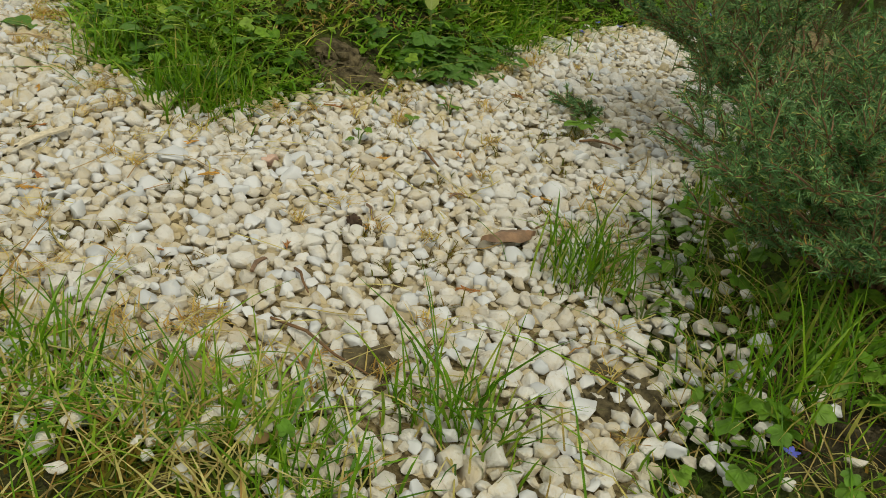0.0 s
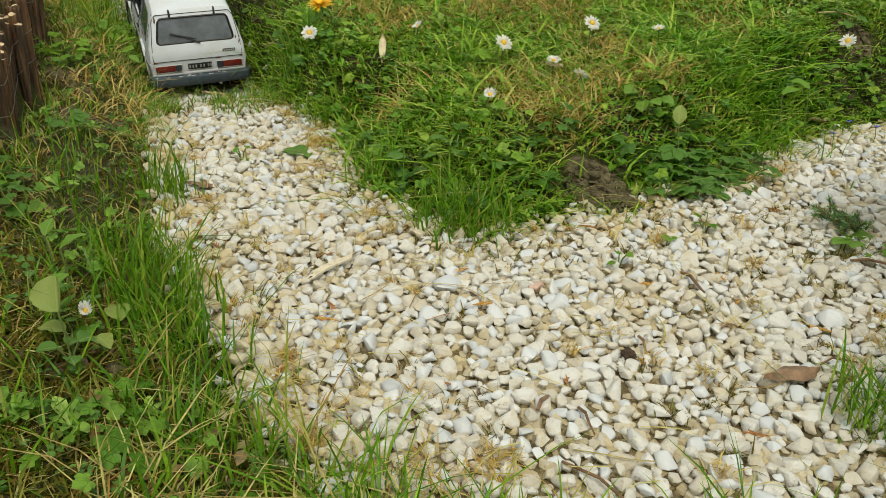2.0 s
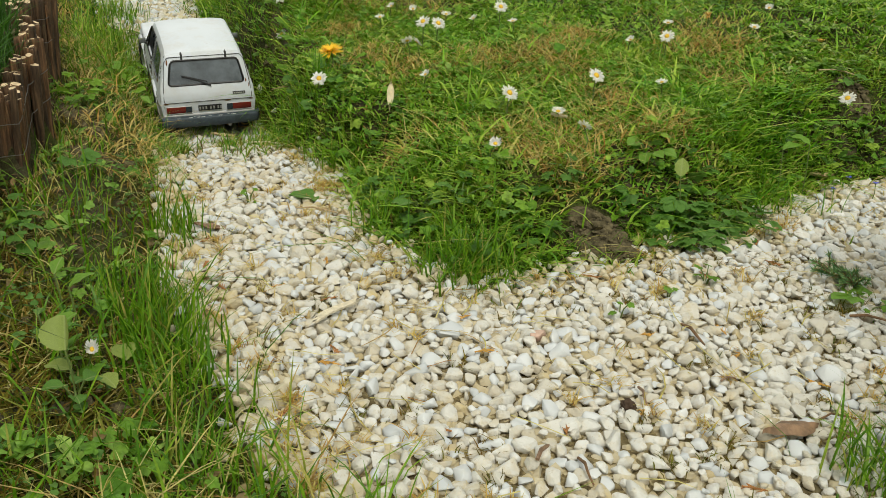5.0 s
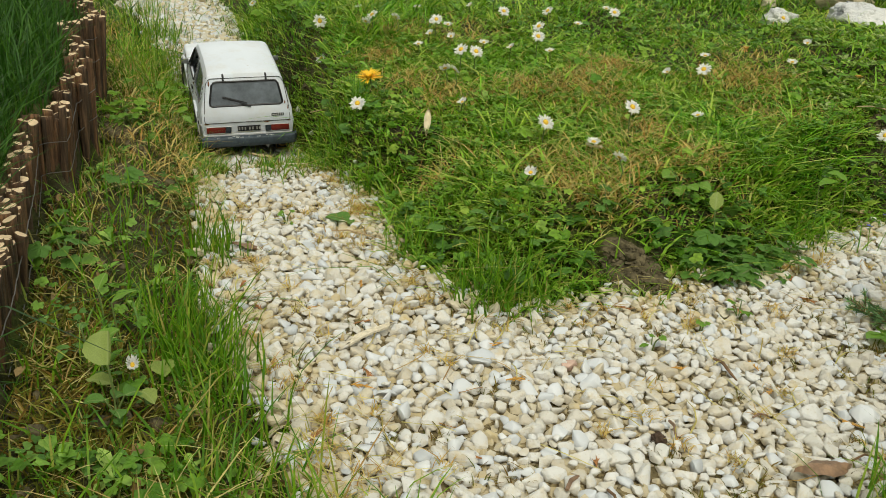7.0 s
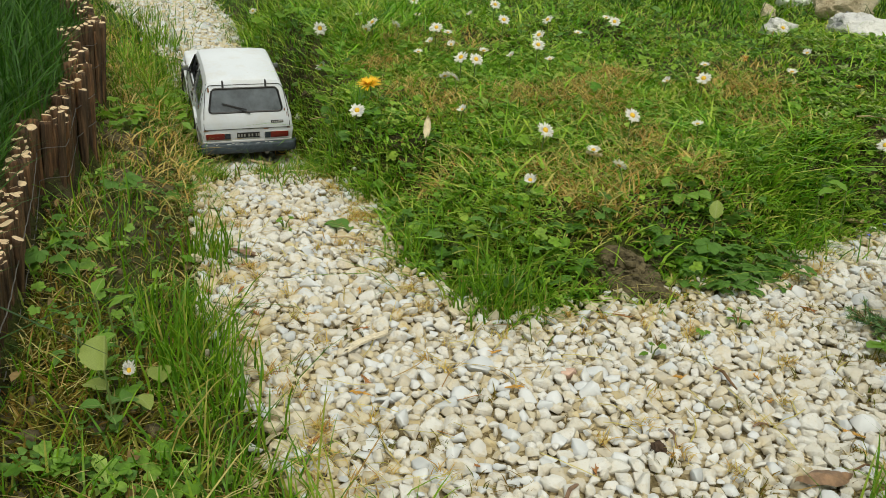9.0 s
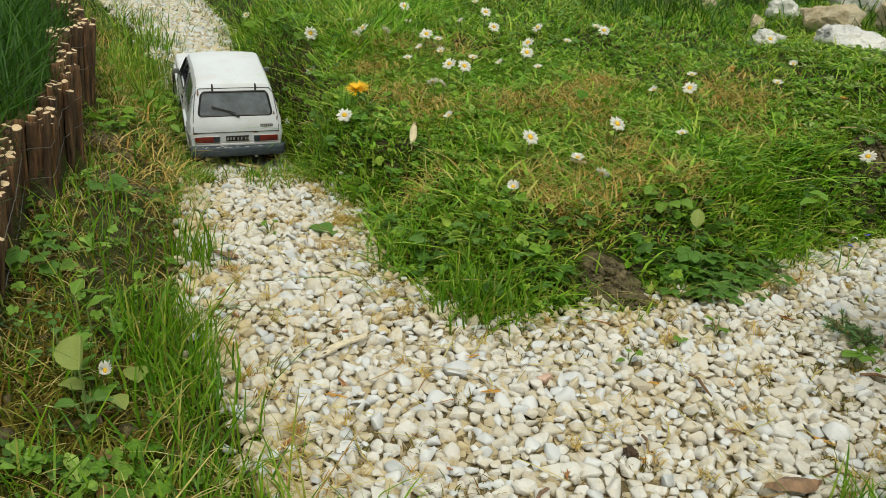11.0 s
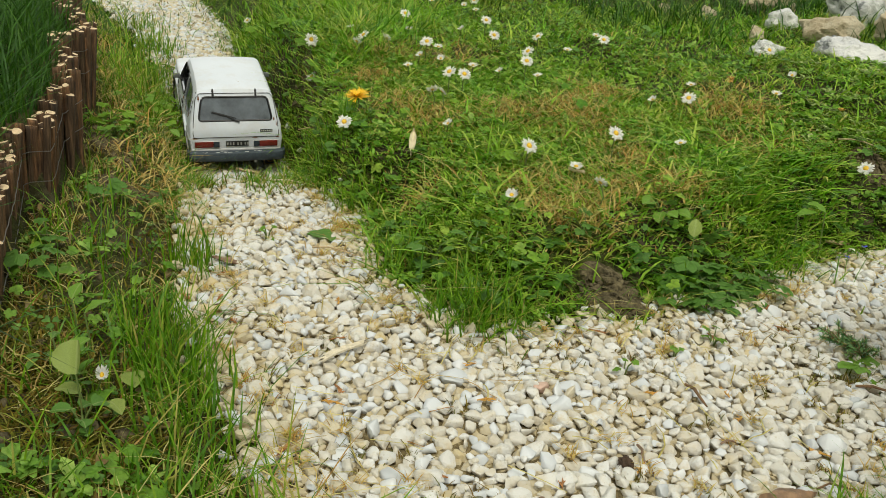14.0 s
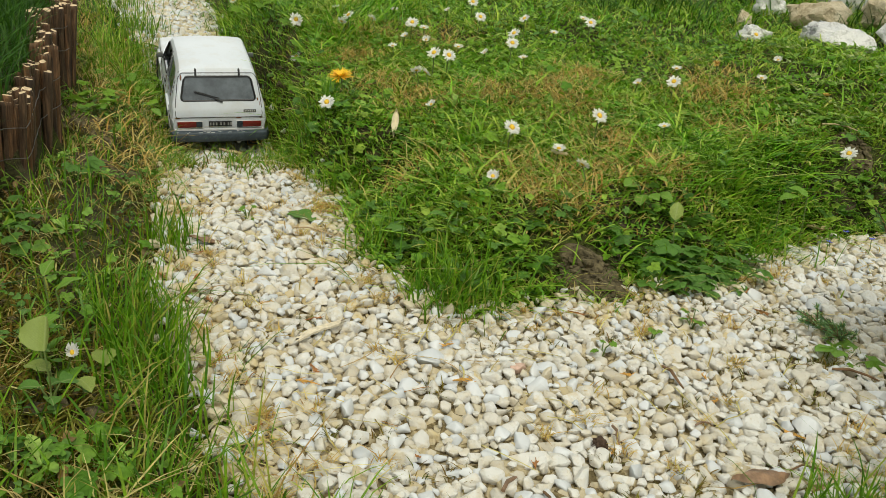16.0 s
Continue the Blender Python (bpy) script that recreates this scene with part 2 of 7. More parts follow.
EDGE_LOGS = [(-2.9, 3.2), (-2.4, 2.68), (-1.92, 2.25), (-1.5, 1.93), (-1.22, 1.67), (-1.014, 1.469), (-0.878, 1.332), (-0.773, 1.216), (-0.685, 1.085), (-0.623, 1.014),
             (-0.556, 0.916), (-0.500, 0.838), (-0.430, 0.750), (-0.347, 0.655), (-0.288, 0.598), (-0.227, 0.552), (-0.17, 0.49)]
EDGE_NEAR = [(-0.11, 0.462), (-0.04, 0.452), (0.03, 0.46), (0.075, 0.43), (0.11, 0.385), (0.16, 0.35), (0.225, 0.36)]
EDGE_SHRUB = [(0.222, 0.45), (0.238, 0.53), (0.228, 0.60), (0.25, 0.72), (0.30, 0.85), (0.40, 1.05), (0.60, 1.3)]
RING = np.array(EDGE_LAWN + EDGE_LOGS + EDGE_NEAR + EDGE_SHRUB)
SIDE = np.array([0] * len(EDGE_LAWN) + [1] * len(EDGE_LOGS) + [2] * len(EDGE_NEAR) + [3] * len(EDGE_SHRUB))
SIDE[len(EDGE_LAWN) - 1] = 0
# the path's floor: it drops into a dip behind a lip and climbs out again
FLOOR = np.array([(-0.40, 0.86, 0.0), (-0.52, 0.99, -0.003), (-0.58, 1.06, -0.012), (-0.64, 1.15, -0.038), (-0.72, 1.25, -0.074), (-0.78, 1.33, -0.089), (-0.8347, 1.4062, -0.0915), (-0.9795, 1.5665, -0.0505),
                  (-1.09, 1.69, -0.018), (-1.2, 1.81, 0.002), (-1.4, 2.05, 0.02), (-1.9, 2.6, 0.05), (-2.7, 3.4, 0.1)])
LOGS = np.array([(-0.325, 0.38, 0.085), (-0.42, 0.50, 0.092), (-0.576, 0.673, 0.100), (-0.654, 0.757, 0.116), (-0.637, 0.783, 0.118), (-0.659, 0.808, 0.122), (-0.706, 0.867, 0.132), (-0.717, 0.911, 0.142), (-0.741, 0.914, 0.148), (-0.777, 0.967, 0.150), (-0.861, 1.030, 0.155), (-0.910, 1.096, 0.157), (-0.900, 1.114, 0.160), (-0.905, 1.139, 0.165), (-0.954, 1.170, 0.170), (-1.027, 1.236, 0.175), (-1.044, 1.227, 0.180), (-1.124, 1.329, 0.185), (-1.224, 1.439, 0.19), (-1.474, 1.679, 0.20)])


def seg_dist(px, py, a, b):
    ab = b - a
    t = np.clip(((px - a[0]) * ab[0] + (py - a[1]) * ab[1]) / (ab @ ab), 0, 1)
    return np.hypot(px - a[0] - t * ab[0], py - a[1] - t * ab[1]), t


def sstep(x):
    x = np.clip(x, 0, 1)
    return x * x * (3 - 2 * x)


def wob(x, y, f, s):
    fade = np.clip((3.4 - np.hypot(x + 0.3, y - 1.0)) / 1.0, 0, 1)
    return fade * (np.sin(x * f + s) * np.cos(y * f * 1.13 + 2.1 * s) + 0.5 * np.sin(x * f * 2.3 + y * f * 1.7 + s * 3))


def bed_distance(px, py):
    """Distance to the gravel's edge (inside: minus) and the side of the nearest edge."""
    best = np.full(px.shape, 1e9)
    side = np.zeros(px.shape, int)
    inside = np.zeros(px.shape, bool)
    for i in range(len(RING)):
        a, b = RING[i], RING[(i + 1) % len(RING)]
        d, _ = seg_dist(px, py, a, b)
        near = d < best
        best = np.where(near, d, best)
        side = np.where(near, SIDE[i], side)
        cross = (a[1] > py) != (b[1] > py)
        inside ^= cross & (px < (b[0] - a[0]) * (py - a[1]) / (b[1] - a[1] + 1e-12) + a[0])
    return np.where(inside, -best, best), side


def floor_z(px, py):
    best = np.full(px.shape, 1e9)
    z = np.zeros(px.shape)
    for a, b in zip(FLOOR[:-1], FLOOR[1:]):
        d, t = seg_dist(px, py, a[:2], b[:2])
        near = d < best
        best = np.where(near, d, best)
        z = np.where(near, a[2] + t * (b[2] - a[2]), z)
    return z


def behind_logs(px, py):
    """Signed distance across the log edging, plus on its far side."""
    best = np.full(px.shape, 1e9)
    sgn = np.zeros(px.shape)
    for a, b in zip(LOGS[:-1], LOGS[1:]):
        d, _ = seg_dist(px, py, a[:2], b[:2])
        c = (b[0] - a[0]) * (py - a[1]) - (b[1] - a[1]) * (px - a[0])
        near = d < best
        best = np.where(near, d, best)
        sgn = np.where(near, np.sign(c), sgn)
    return best * sgn


def ground_z(px, py):
    px, py = np.asarray(px, float), np.asarray(py, float)
    d, side = bed_distance(px, py)
    fz = floor_z(px, py)
    far = np.clip(py - 1.1, -0.4, 1.6)
    lawn = 0.078 + 0.115 * far + 0.03 * sstep((px + 0.1) / 0.3) * sstep((py - 1.4) / 0.4) + 0.006 * wob(px, py, 9.0, 1.0)
    steep = 0.12 - 0.075 * sstep((-px - 0.33) / 0.10) + 0.13 * sstep((py - 1.62) / 0.35) * sstep((-px - 0.8) / 0.3)
    k = sstep(d / steep)
    z_lawn = fz + (lawn - fz) * k
    bl = behind_logs(px, py)
    verge = np.maximum(fz, -0.02) + 0 * d
    verge = np.where(fz < -0.02, fz + (-0.02 - fz + 0.02) * sstep(d / 0.06), fz)
    verge = verge + 0.035 * sstep(d / 0.16) + 0.004 * wob(px, py, 23.0, 0.4)
    verge = verge + sstep((bl + 0.005) / 0.012) * (0.055 + 0.05 * sstep((py - 0.5) / 0.5))
    near = 0.018 * sstep(d / 0.08) + 0.004 * wob(px, py, 21.0, 0.9)
    shrub = 0.03 * sstep(d / 0.12) + 0.004 * wob(px, py, 17.0, 0.2)
    join = sstep((py - 1.0) / 0.6) * sstep((px - 0.35) / 0.35)
    shrub = shrub + (lawn - shrub) * join * sstep(d / 0.15)
    out = np.choose(side, [z_lawn, verge, near, shrub])
    ins = fz + 0.003 * wob(px, py, 26.0, 0.7)
    z = np.where(d > 0, out + 0.003 * wob(px, py, 26.0, 0.7) * (1 - sstep(d / 0.05)), ins)
    w = sstep((4.6 - np.hypot(px + 0.3, py - 1.0)) / 2.2)
    return z * w + 0.06 * (1 - w)


def build_ground():
    out = [3000, 700, 200, 60, 25, 14, 9, 6, 4.6]
    xs = np.r_[[-v for v in out], np.arange(-3.4, -1.45, 0.05), np.arange(-1.45, 0.75, 0.0147), np.arange(0.78, 3.4, 0.06), out[::-1]]
    ys = np.r_[[-v for v in out], np.arange(-3.0, 0.22, 0.07), np.arange(0.25, 2.2, 0.0147), np.arange(2.22, 4.3, 0.05), out[::-1]]
    gx, gy = np.meshgrid(xs, ys)
    gz = ground_z(gx, gy)
    w = len(xs)
    v = np.c_[gx.ravel(), gy.ravel(), gz.ravel()]
    i = (np.arange(len(ys) - 1)[:, None] * w + np.arange(w - 1)[None]).ravel()
    q = np.c_[i, i + 1, i + 1 + w, i + w]
    ob = link_mesh("ground", np_mesh("ground", v, [], q), M_GROUND)
    tagged(ob, "dark garden soil with moss under the grass", "ground", kind="structure")
    # the bed of grit that the stones lie in, as a thin sheet over the soil
    d, _ = bed_distance(v[:, 0], v[:, 1])
    ok = (d[q] < 0.004).all(1) & (np.abs(v[q[:, 0], 0]) < 3.3) & (v[q[:, 0], 1] < 4.0)
    used, inv = np.unique(q[ok], return_inverse=True)
    bv = v[used] + (0, 0, 0.004)
    bed = link_mesh("gravel_path", np_mesh("gravel_path", bv, [], inv.reshape(-1, 4)), M_GRIT)
    tagged(bed, "pale grit bed of the white gravel garden path", "gravel path", kind="structure")
    return ob, bed


GROUND, BED = build_ground()


import collections


# ---- gravel ----
def chip(rng, corners, flat, edge, rough):
    """One broken stone, about one unit in plan radius: a hull of random corners, its edges worn, its faces lumpy. Fine, coarse and medium: points and triangles of each."""
    u = rng.normal(size=(corners, 3))
    u /= np.linalg.norm(u, axis=1)[:, None]
    u *= rng.uniform(0.86, 1.12, (corners, 1)) * (1.15, rng.uniform(0.78, 1.0), rng.uniform(0.62, 0.90)) * 1.2
    off = Vector(rng.uniform(0, 50, 3))
    out = []
    for level in ("fine", "coarse", "medium"):
        bm = bmesh.new()
        for p in u:
            bm.verts.new(p)
        bmesh.ops.convex_hull(bm, input=bm.verts[:])
        bmesh.ops.dissolve_limit(bm, angle_limit=radians(flat), verts=bm.verts[:], edges=bm.edges[:])
        if level != "coarse":
            bmesh.ops.bevel(bm, geom=bm.edges[:], offset=edge, segments=1, affect="EDGES", profile=0.5, clamp_overlap=True)
        if level == "fine":
            long = [e for e in bm.edges if e.calc_length() > 0.75]
            bmesh.ops.subdivide_edges(bm, edges=long, cuts=1)
        bmesh.ops.triangulate(bm, faces=bm.faces[:])
        bmesh.ops.recalc_face_normals(bm, faces=bm.faces[:])
        v = np.array([p.co[:] for p in bm.verts])
        t = np.array([[p.index for p in f.verts] for f in bm.faces])
        bm.free()
        lump = np.array([noise.noise(Vector(c) * 1.7 + off) + 0.7 * noise.noise(Vector(c) * 4.2 + off) for c in v])
        out.append((v * (1 + rough * lump)[:, None], t))
    return out


RNG = np.random.default_rng(7)
CHIPS = [chip(RNG, int(RNG.integers(11, 17)), 18.0, RNG.uniform(0.06, 0.12), 0.10) for _ in range(30)]
SMOOTH_CHIPS = [chip(RNG, int(RNG.integers(11, 15)), 24.0, RNG.uniform(0.10, 0.18), 0.03) for _ in range(16)]


def turn_mats(n, rng, tilt):
    """Random turns about z with a tilt, as (n,3,3)."""
    a, p, q = rng.uniform(0, 6.283, n), rng.normal(0, tilt, n), rng.normal(0, tilt, n)
    ca, sa, cp, sp, cq, sq = np.cos(a), np.sin(a), np.cos(p), np.sin(p), np.cos(q), np.sin(q)
    o, i = np.zeros(n), np.ones(n)
    rz = np.stack([np.stack([ca, -sa, o], 1), np.stack([sa, ca, o], 1), np.stack([o, o, i], 1)], 1)
    rx = np.stack([np.stack([i, o, o], 1), np.stack([o, cp, -sp], 1), np.stack([o, sp, cp], 1)], 1)
    ry = np.stack([np.stack([cq, o, sq], 1), np.stack([o, i, o], 1), np.stack([-sq, o, cq], 1)], 1)
    return rz @ rx @ ry


def pave(x0, x1, y0, y1, step, rng, keep):
    """Jittered places on the gravel bed; thinner towards its ragged edge."""
    gx, gy = np.meshgrid(np.arange(x0, x1, step), np.arange(y0, y1, step * 0.9))
    gx = gx + (np.arange(gx.shape[0]) % 2)[:, None] * step * 0.5
    px = (gx + rng.uniform(-0.32, 0.32, gx.shape) * step).ravel()
    py = (gy + rng.uniform(-0.32, 0.32, gy.shape) * step).ravel()
    d, side = bed_distance(px, py)
    lim = np.where(side == 2, 0.035, np.where(side == 3, 0.05, 0.015))
    ok = d < rng.normal(-0.004, 1.0, len(px)) * lim * 0.55
    ok &= rng.uniform(0, 1, len(px)) < keep
    return px[ok], py[ok]


def stones_of(px, py, rng, size, lift):
    n = len(px)
    r = np.clip(rng.lognormal(np.log(size), 0.25, n), size * 0.5, size * 1.6)
    return lay(px, py, r, rng, r * lift)


def lay(px, py, r, rng, height):
    m = np.zeros((len(px), 3, 4))
    m[:, :, :3] = turn_mats(len(px), rng, 0.24) * r[:, None, None]
    m[:, 0, 3], m[:, 1, 3] = px, py
    m[:, 2, 3] = ground_z(px, py) + 0.004 + height
    return m


def slope(px, py, rng):
    """The slope down into the dip, where few stones lie."""
    fz = floor_z(px, py)
    near = (py > 1.0) & (py < 1.3) & (px < -0.5) & (px > -0.85)
    return near & (fz < -0.003) & (fz > -0.06) & (rng.uniform(0, 1, len(px)) < 0.72)


def packed(x0, x1, y0, y1, plan, rng):
    """Stones side by side, largest first, each where it finds room: x, y, radius."""
    cell, grid, out = 0.032, collections.defaultdict(list), []
    for r0, r1, tries in plan:
        px, py = rng.uniform(x0, x1, tries), rng.uniform(y0, y1, tries)
        d, side = bed_distance(px, py)
        lim = np.where(side == 2, 0.085, np.where(side == 3, 0.07, 0.013)) * 0.55
        ok = d < rng.normal(-0.004, 1.0, tries) * lim
        ok &= ~slope(px, py, rng)
        rr = rng.uniform(r0, r1, tries)
        for x, y, r in zip(px[ok].tolist(), py[ok].tolist(), rr[ok].tolist()):
            i, j = int(x // cell), int(y // cell)
            if all((x - a) ** 2 + (y - b) ** 2 > (0.80 * (r + c)) ** 2 for p in (i - 1, i, i + 1) for q in (j - 1, j, j + 1) for a, b, c in grid[p, q]):
                grid[i, j].append((x, y, r))
                out.append((x, y, r))
    return np.array(out).T


def joined_chips(name, m, level, parent, rng, shapes, mat, label):
    kind = rng.integers(0, len(shapes), len(m))
    vs, ts, base = [], [], 0
    for k in range(len(shapes)):
        sel = m[kind == k]
        if len(sel):
            v, t = scatter(*shapes[k][level], sel)
            vs.append(v)
            ts.append(t + base)
            base += len(v)
    me = np_mesh(name, np.concatenate(vs), np.concatenate(ts), [])
    me.set_sharp_from_angle(angle=radians(42))
    return tagged(link_mesh(name, me, mat, parent), label, kind="stuff")


def build_gravel():
    rng = np.random.default_rng(11)
    cream, blue = "cream-white marble chips, rough and pitted, packed loosely", "smooth bluish-white marble chips among the rough ones"
    # the top layer of the open bed, smaller chips in its gaps, the deeper layer under it, and the path beyond
    px, py, pr = packed(-0.62, 0.45, 0.32, 1.45, ((0.0080, 0.0098, 240), (0.0066, 0.0080, 2200), (0.0053, 0.0066, 9000), (0.0040, 0.0053, 30000), (0.0027, 0.0040, 40000)), rng)
    m = lay(px, py, pr, rng, np.maximum(pr * 0.42, 0.0062 - pr * 0.65) + rng.uniform(-0.001, 0.002, len(px)))
    glossy = rng.uniform(0, 1, len(px)) < 0.20
    near = (px > -0.16) & (px < 0.16) & (py > 0.52) & (py < 0.80) & (pr > 0.0044)
    pick = np.flatnonzero(near)[::max(1, int(near.sum() / 300 + 0.999))][:300]
    rest = np.ones(len(px), bool)
    rest[pick] = False
    d, side = bed_distance(px, py)
    stained = (side < 2) & ~glossy & (rng.uniform(0, 1, len(px)) < np.clip(0.85 + d / 0.085, 0.06, 0.75))
    for zone, level in ((py < 0.9, 0), (py >= 0.9, 2)):
        joined_chips("loose_stones", m[zone & rest & ~glossy & ~stained], level, BED, rng, CHIPS, M_STONES, cream)
        joined_chips("stained_stones", m[zone & rest & stained], level, BED, rng, CHIPS, M_STAINED, "marble chips stained ochre by the soil of the lawn's edge")
    joined_chips("loose_stones", m[rest & glossy], 0, BED, rng, SMOOTH_CHIPS, M_SMOOTHS, blue)
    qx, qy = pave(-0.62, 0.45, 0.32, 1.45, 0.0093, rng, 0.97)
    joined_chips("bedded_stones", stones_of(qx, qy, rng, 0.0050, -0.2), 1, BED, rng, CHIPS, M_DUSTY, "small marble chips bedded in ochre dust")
    fx, fy = pave(-2.7, -0.62, 1.0, 3.4, 0.0106, rng, 0.95)
    s = ~slope(fx, fy, rng)
    mf = stones_of(fx[s], fy[s], rng, 0.0058, 0.3)
    shine = rng.uniform(0, 1, len(mf)) < 0.28
    dusty = ~shine & (rng.uniform(0, 1, len(mf)) < 0.5)
    here = mf[:, 1, 3] < 1.95
    for zone, level in ((here, 2), (~here, 1)):
        joined_chips("path_stones", mf[zone & ~shine & ~dusty], level, BED, rng, CHIPS, M_STONES, cream)
        joined_chips("path_stones", mf[zone & shine], level, BED, rng, SMOOTH_CHIPS, M_SMOOTHS, blue)
        joined_chips("stained_stones", mf[zone & dusty], level, BED, rng, CHIPS, M_STAINED, "dusty stained marble chips of the far path")
    shared = {}
    for flag, shapes, mat in ((False, CHIPS, M_STONE), (True, SMOOTH_CHIPS, M_SMOOTH)):
        shared[flag] = []
        for pair in shapes:
            me = np_mesh("stone", *pair[0], [])
            me.set_sharp_from_angle(angle=radians(42))
            me.materials.append(mat)
            shared[flag].append(me)
    for j in pick:
        group = shared[bool(glossy[j])]
        ob = new("stone", group[int(rng.integers(0, len(group)))])
        ob.parent = BED
        ob.matrix_basis = Matrix([list(r) for r in m[j]] + [[0, 0, 0, 1]])


# ---- grass ----
def blades(px, py, height, width, lean, rng, curl=0.5, lift=-0.002):
    """Curved, tapering blades rooted at the given places: verts, tris, quads."""
    n = len(px)
    a = rng.uniform(0, 6.283, n)
    b = a + rng.normal(1.57, 0.5, n)
    dx, dy = np.cos(a), np.sin(a)
    wx, wy = np.cos(b) * width * 0.5, np.sin(b) * width * 0.5
    z0 = ground_z(px, py) + lift
    rows = []
    for t, wf in ((0.0, 0.8), (0.45, 1.0), (0.8, 0.65), (1.0, 0.0)):
        off = height * lean * (t ** 1.8)
        up = height * (t - curl * lean * 0.45 * t ** 3)
        cx, cy, cz = px + dx * off, py + dy * off, z0 + up
        if wf:
            rows.append(np.stack([cx - wx * wf, cy - wy * wf, cz], 1))
            rows.append(np.stack([cx + wx * wf, cy + wy * wf, cz], 1))
        else:
            rows.append(np.stack([cx, cy, cz], 1))
    v = np.stack(rows, 1).reshape(-1, 3)
    o = (np.arange(n) * 7)[:, None]
    q = np.concatenate([o + [0, 1, 3, 2], o + [2, 3, 5, 4]])
    t = o + [4, 5, 6]
    return v, t, q


def join_blades(name, sets, mat, label):
    vs, ts, qs, base = [], [], [], 0
    for v, t, q in sets:
        vs.append(v), ts.append(t + base), qs.append(q + base)
        base += len(v)
    ob = link_mesh(name, np_mesh(name, np.concatenate(vs), np.concatenate(ts), np.concatenate(qs)), mat)
    return tagged(ob, label, "grass", kind="stuff")


def sow(n, x0, x1, y0, y1, rng):
    return rng.uniform(x0, x1, n), rng.uniform(y0, y1, n)


STRAW = np.array([(-0.17, 1.07, 0.05), (-0.36, 1.22, 0.05), (-0.29, 1.32, 0.06), (-0.08, 1.22, 0.05), (-0.10, 1.09, 0.075), (0.0, 1.14, 0.05), (-0.30, 1.04, 0.04), (-0.45, 1.28, 0.05), (0.0, 1.5, 0.08), (-0.5, 1.6, 0.1), (0.05, 1.36, 0.05), (-0.2, 1.52, 0.06), (-0.56, 1.40, 0.05), (-0.17, 1.33, 0.07), (-0.22, 1.40, 0.05), (-0.10, 1.0, 0.05), (0.02, 1.62, 0.05), (-0.62, 1.55, 0.05)])
LONG = np.array([(0.083, 1.226, 0.06), (0.03, 1.14, 0.04), (-0.40, 1.07, 0.035), (-0.17, 0.89, 0.04), (-0.25, 1.13, 0.04), (0.0, 1.31, 0.04), (0.14, 1.33, 0.05), (-0.52, 1.20, 0.04), (-0.66, 1.44, 0.06), (-0.35, 1.0, 0.03)])
WORN = np.array([(0.20, 1.44, 0.05), (0.24, 1.40, 0.05), (0.10, 1.60, 0.04)])
BARE = np.array([(-0.036, 0.940, 0.047), (0.215, 1.43, 0.026), (0.215, 0.515, 0.03)])


def spots(px, py, table):
    return np.clip(sum(np.exp(-((px - x) ** 2 + (py - y) ** 2) / (r * r)) for x, y, r in table), 0, 1)


def bare(px, py):
    return (np.stack([np.hypot(px - x, (py - y) * 1.2) < r for x, y, r in BARE])).any(0)


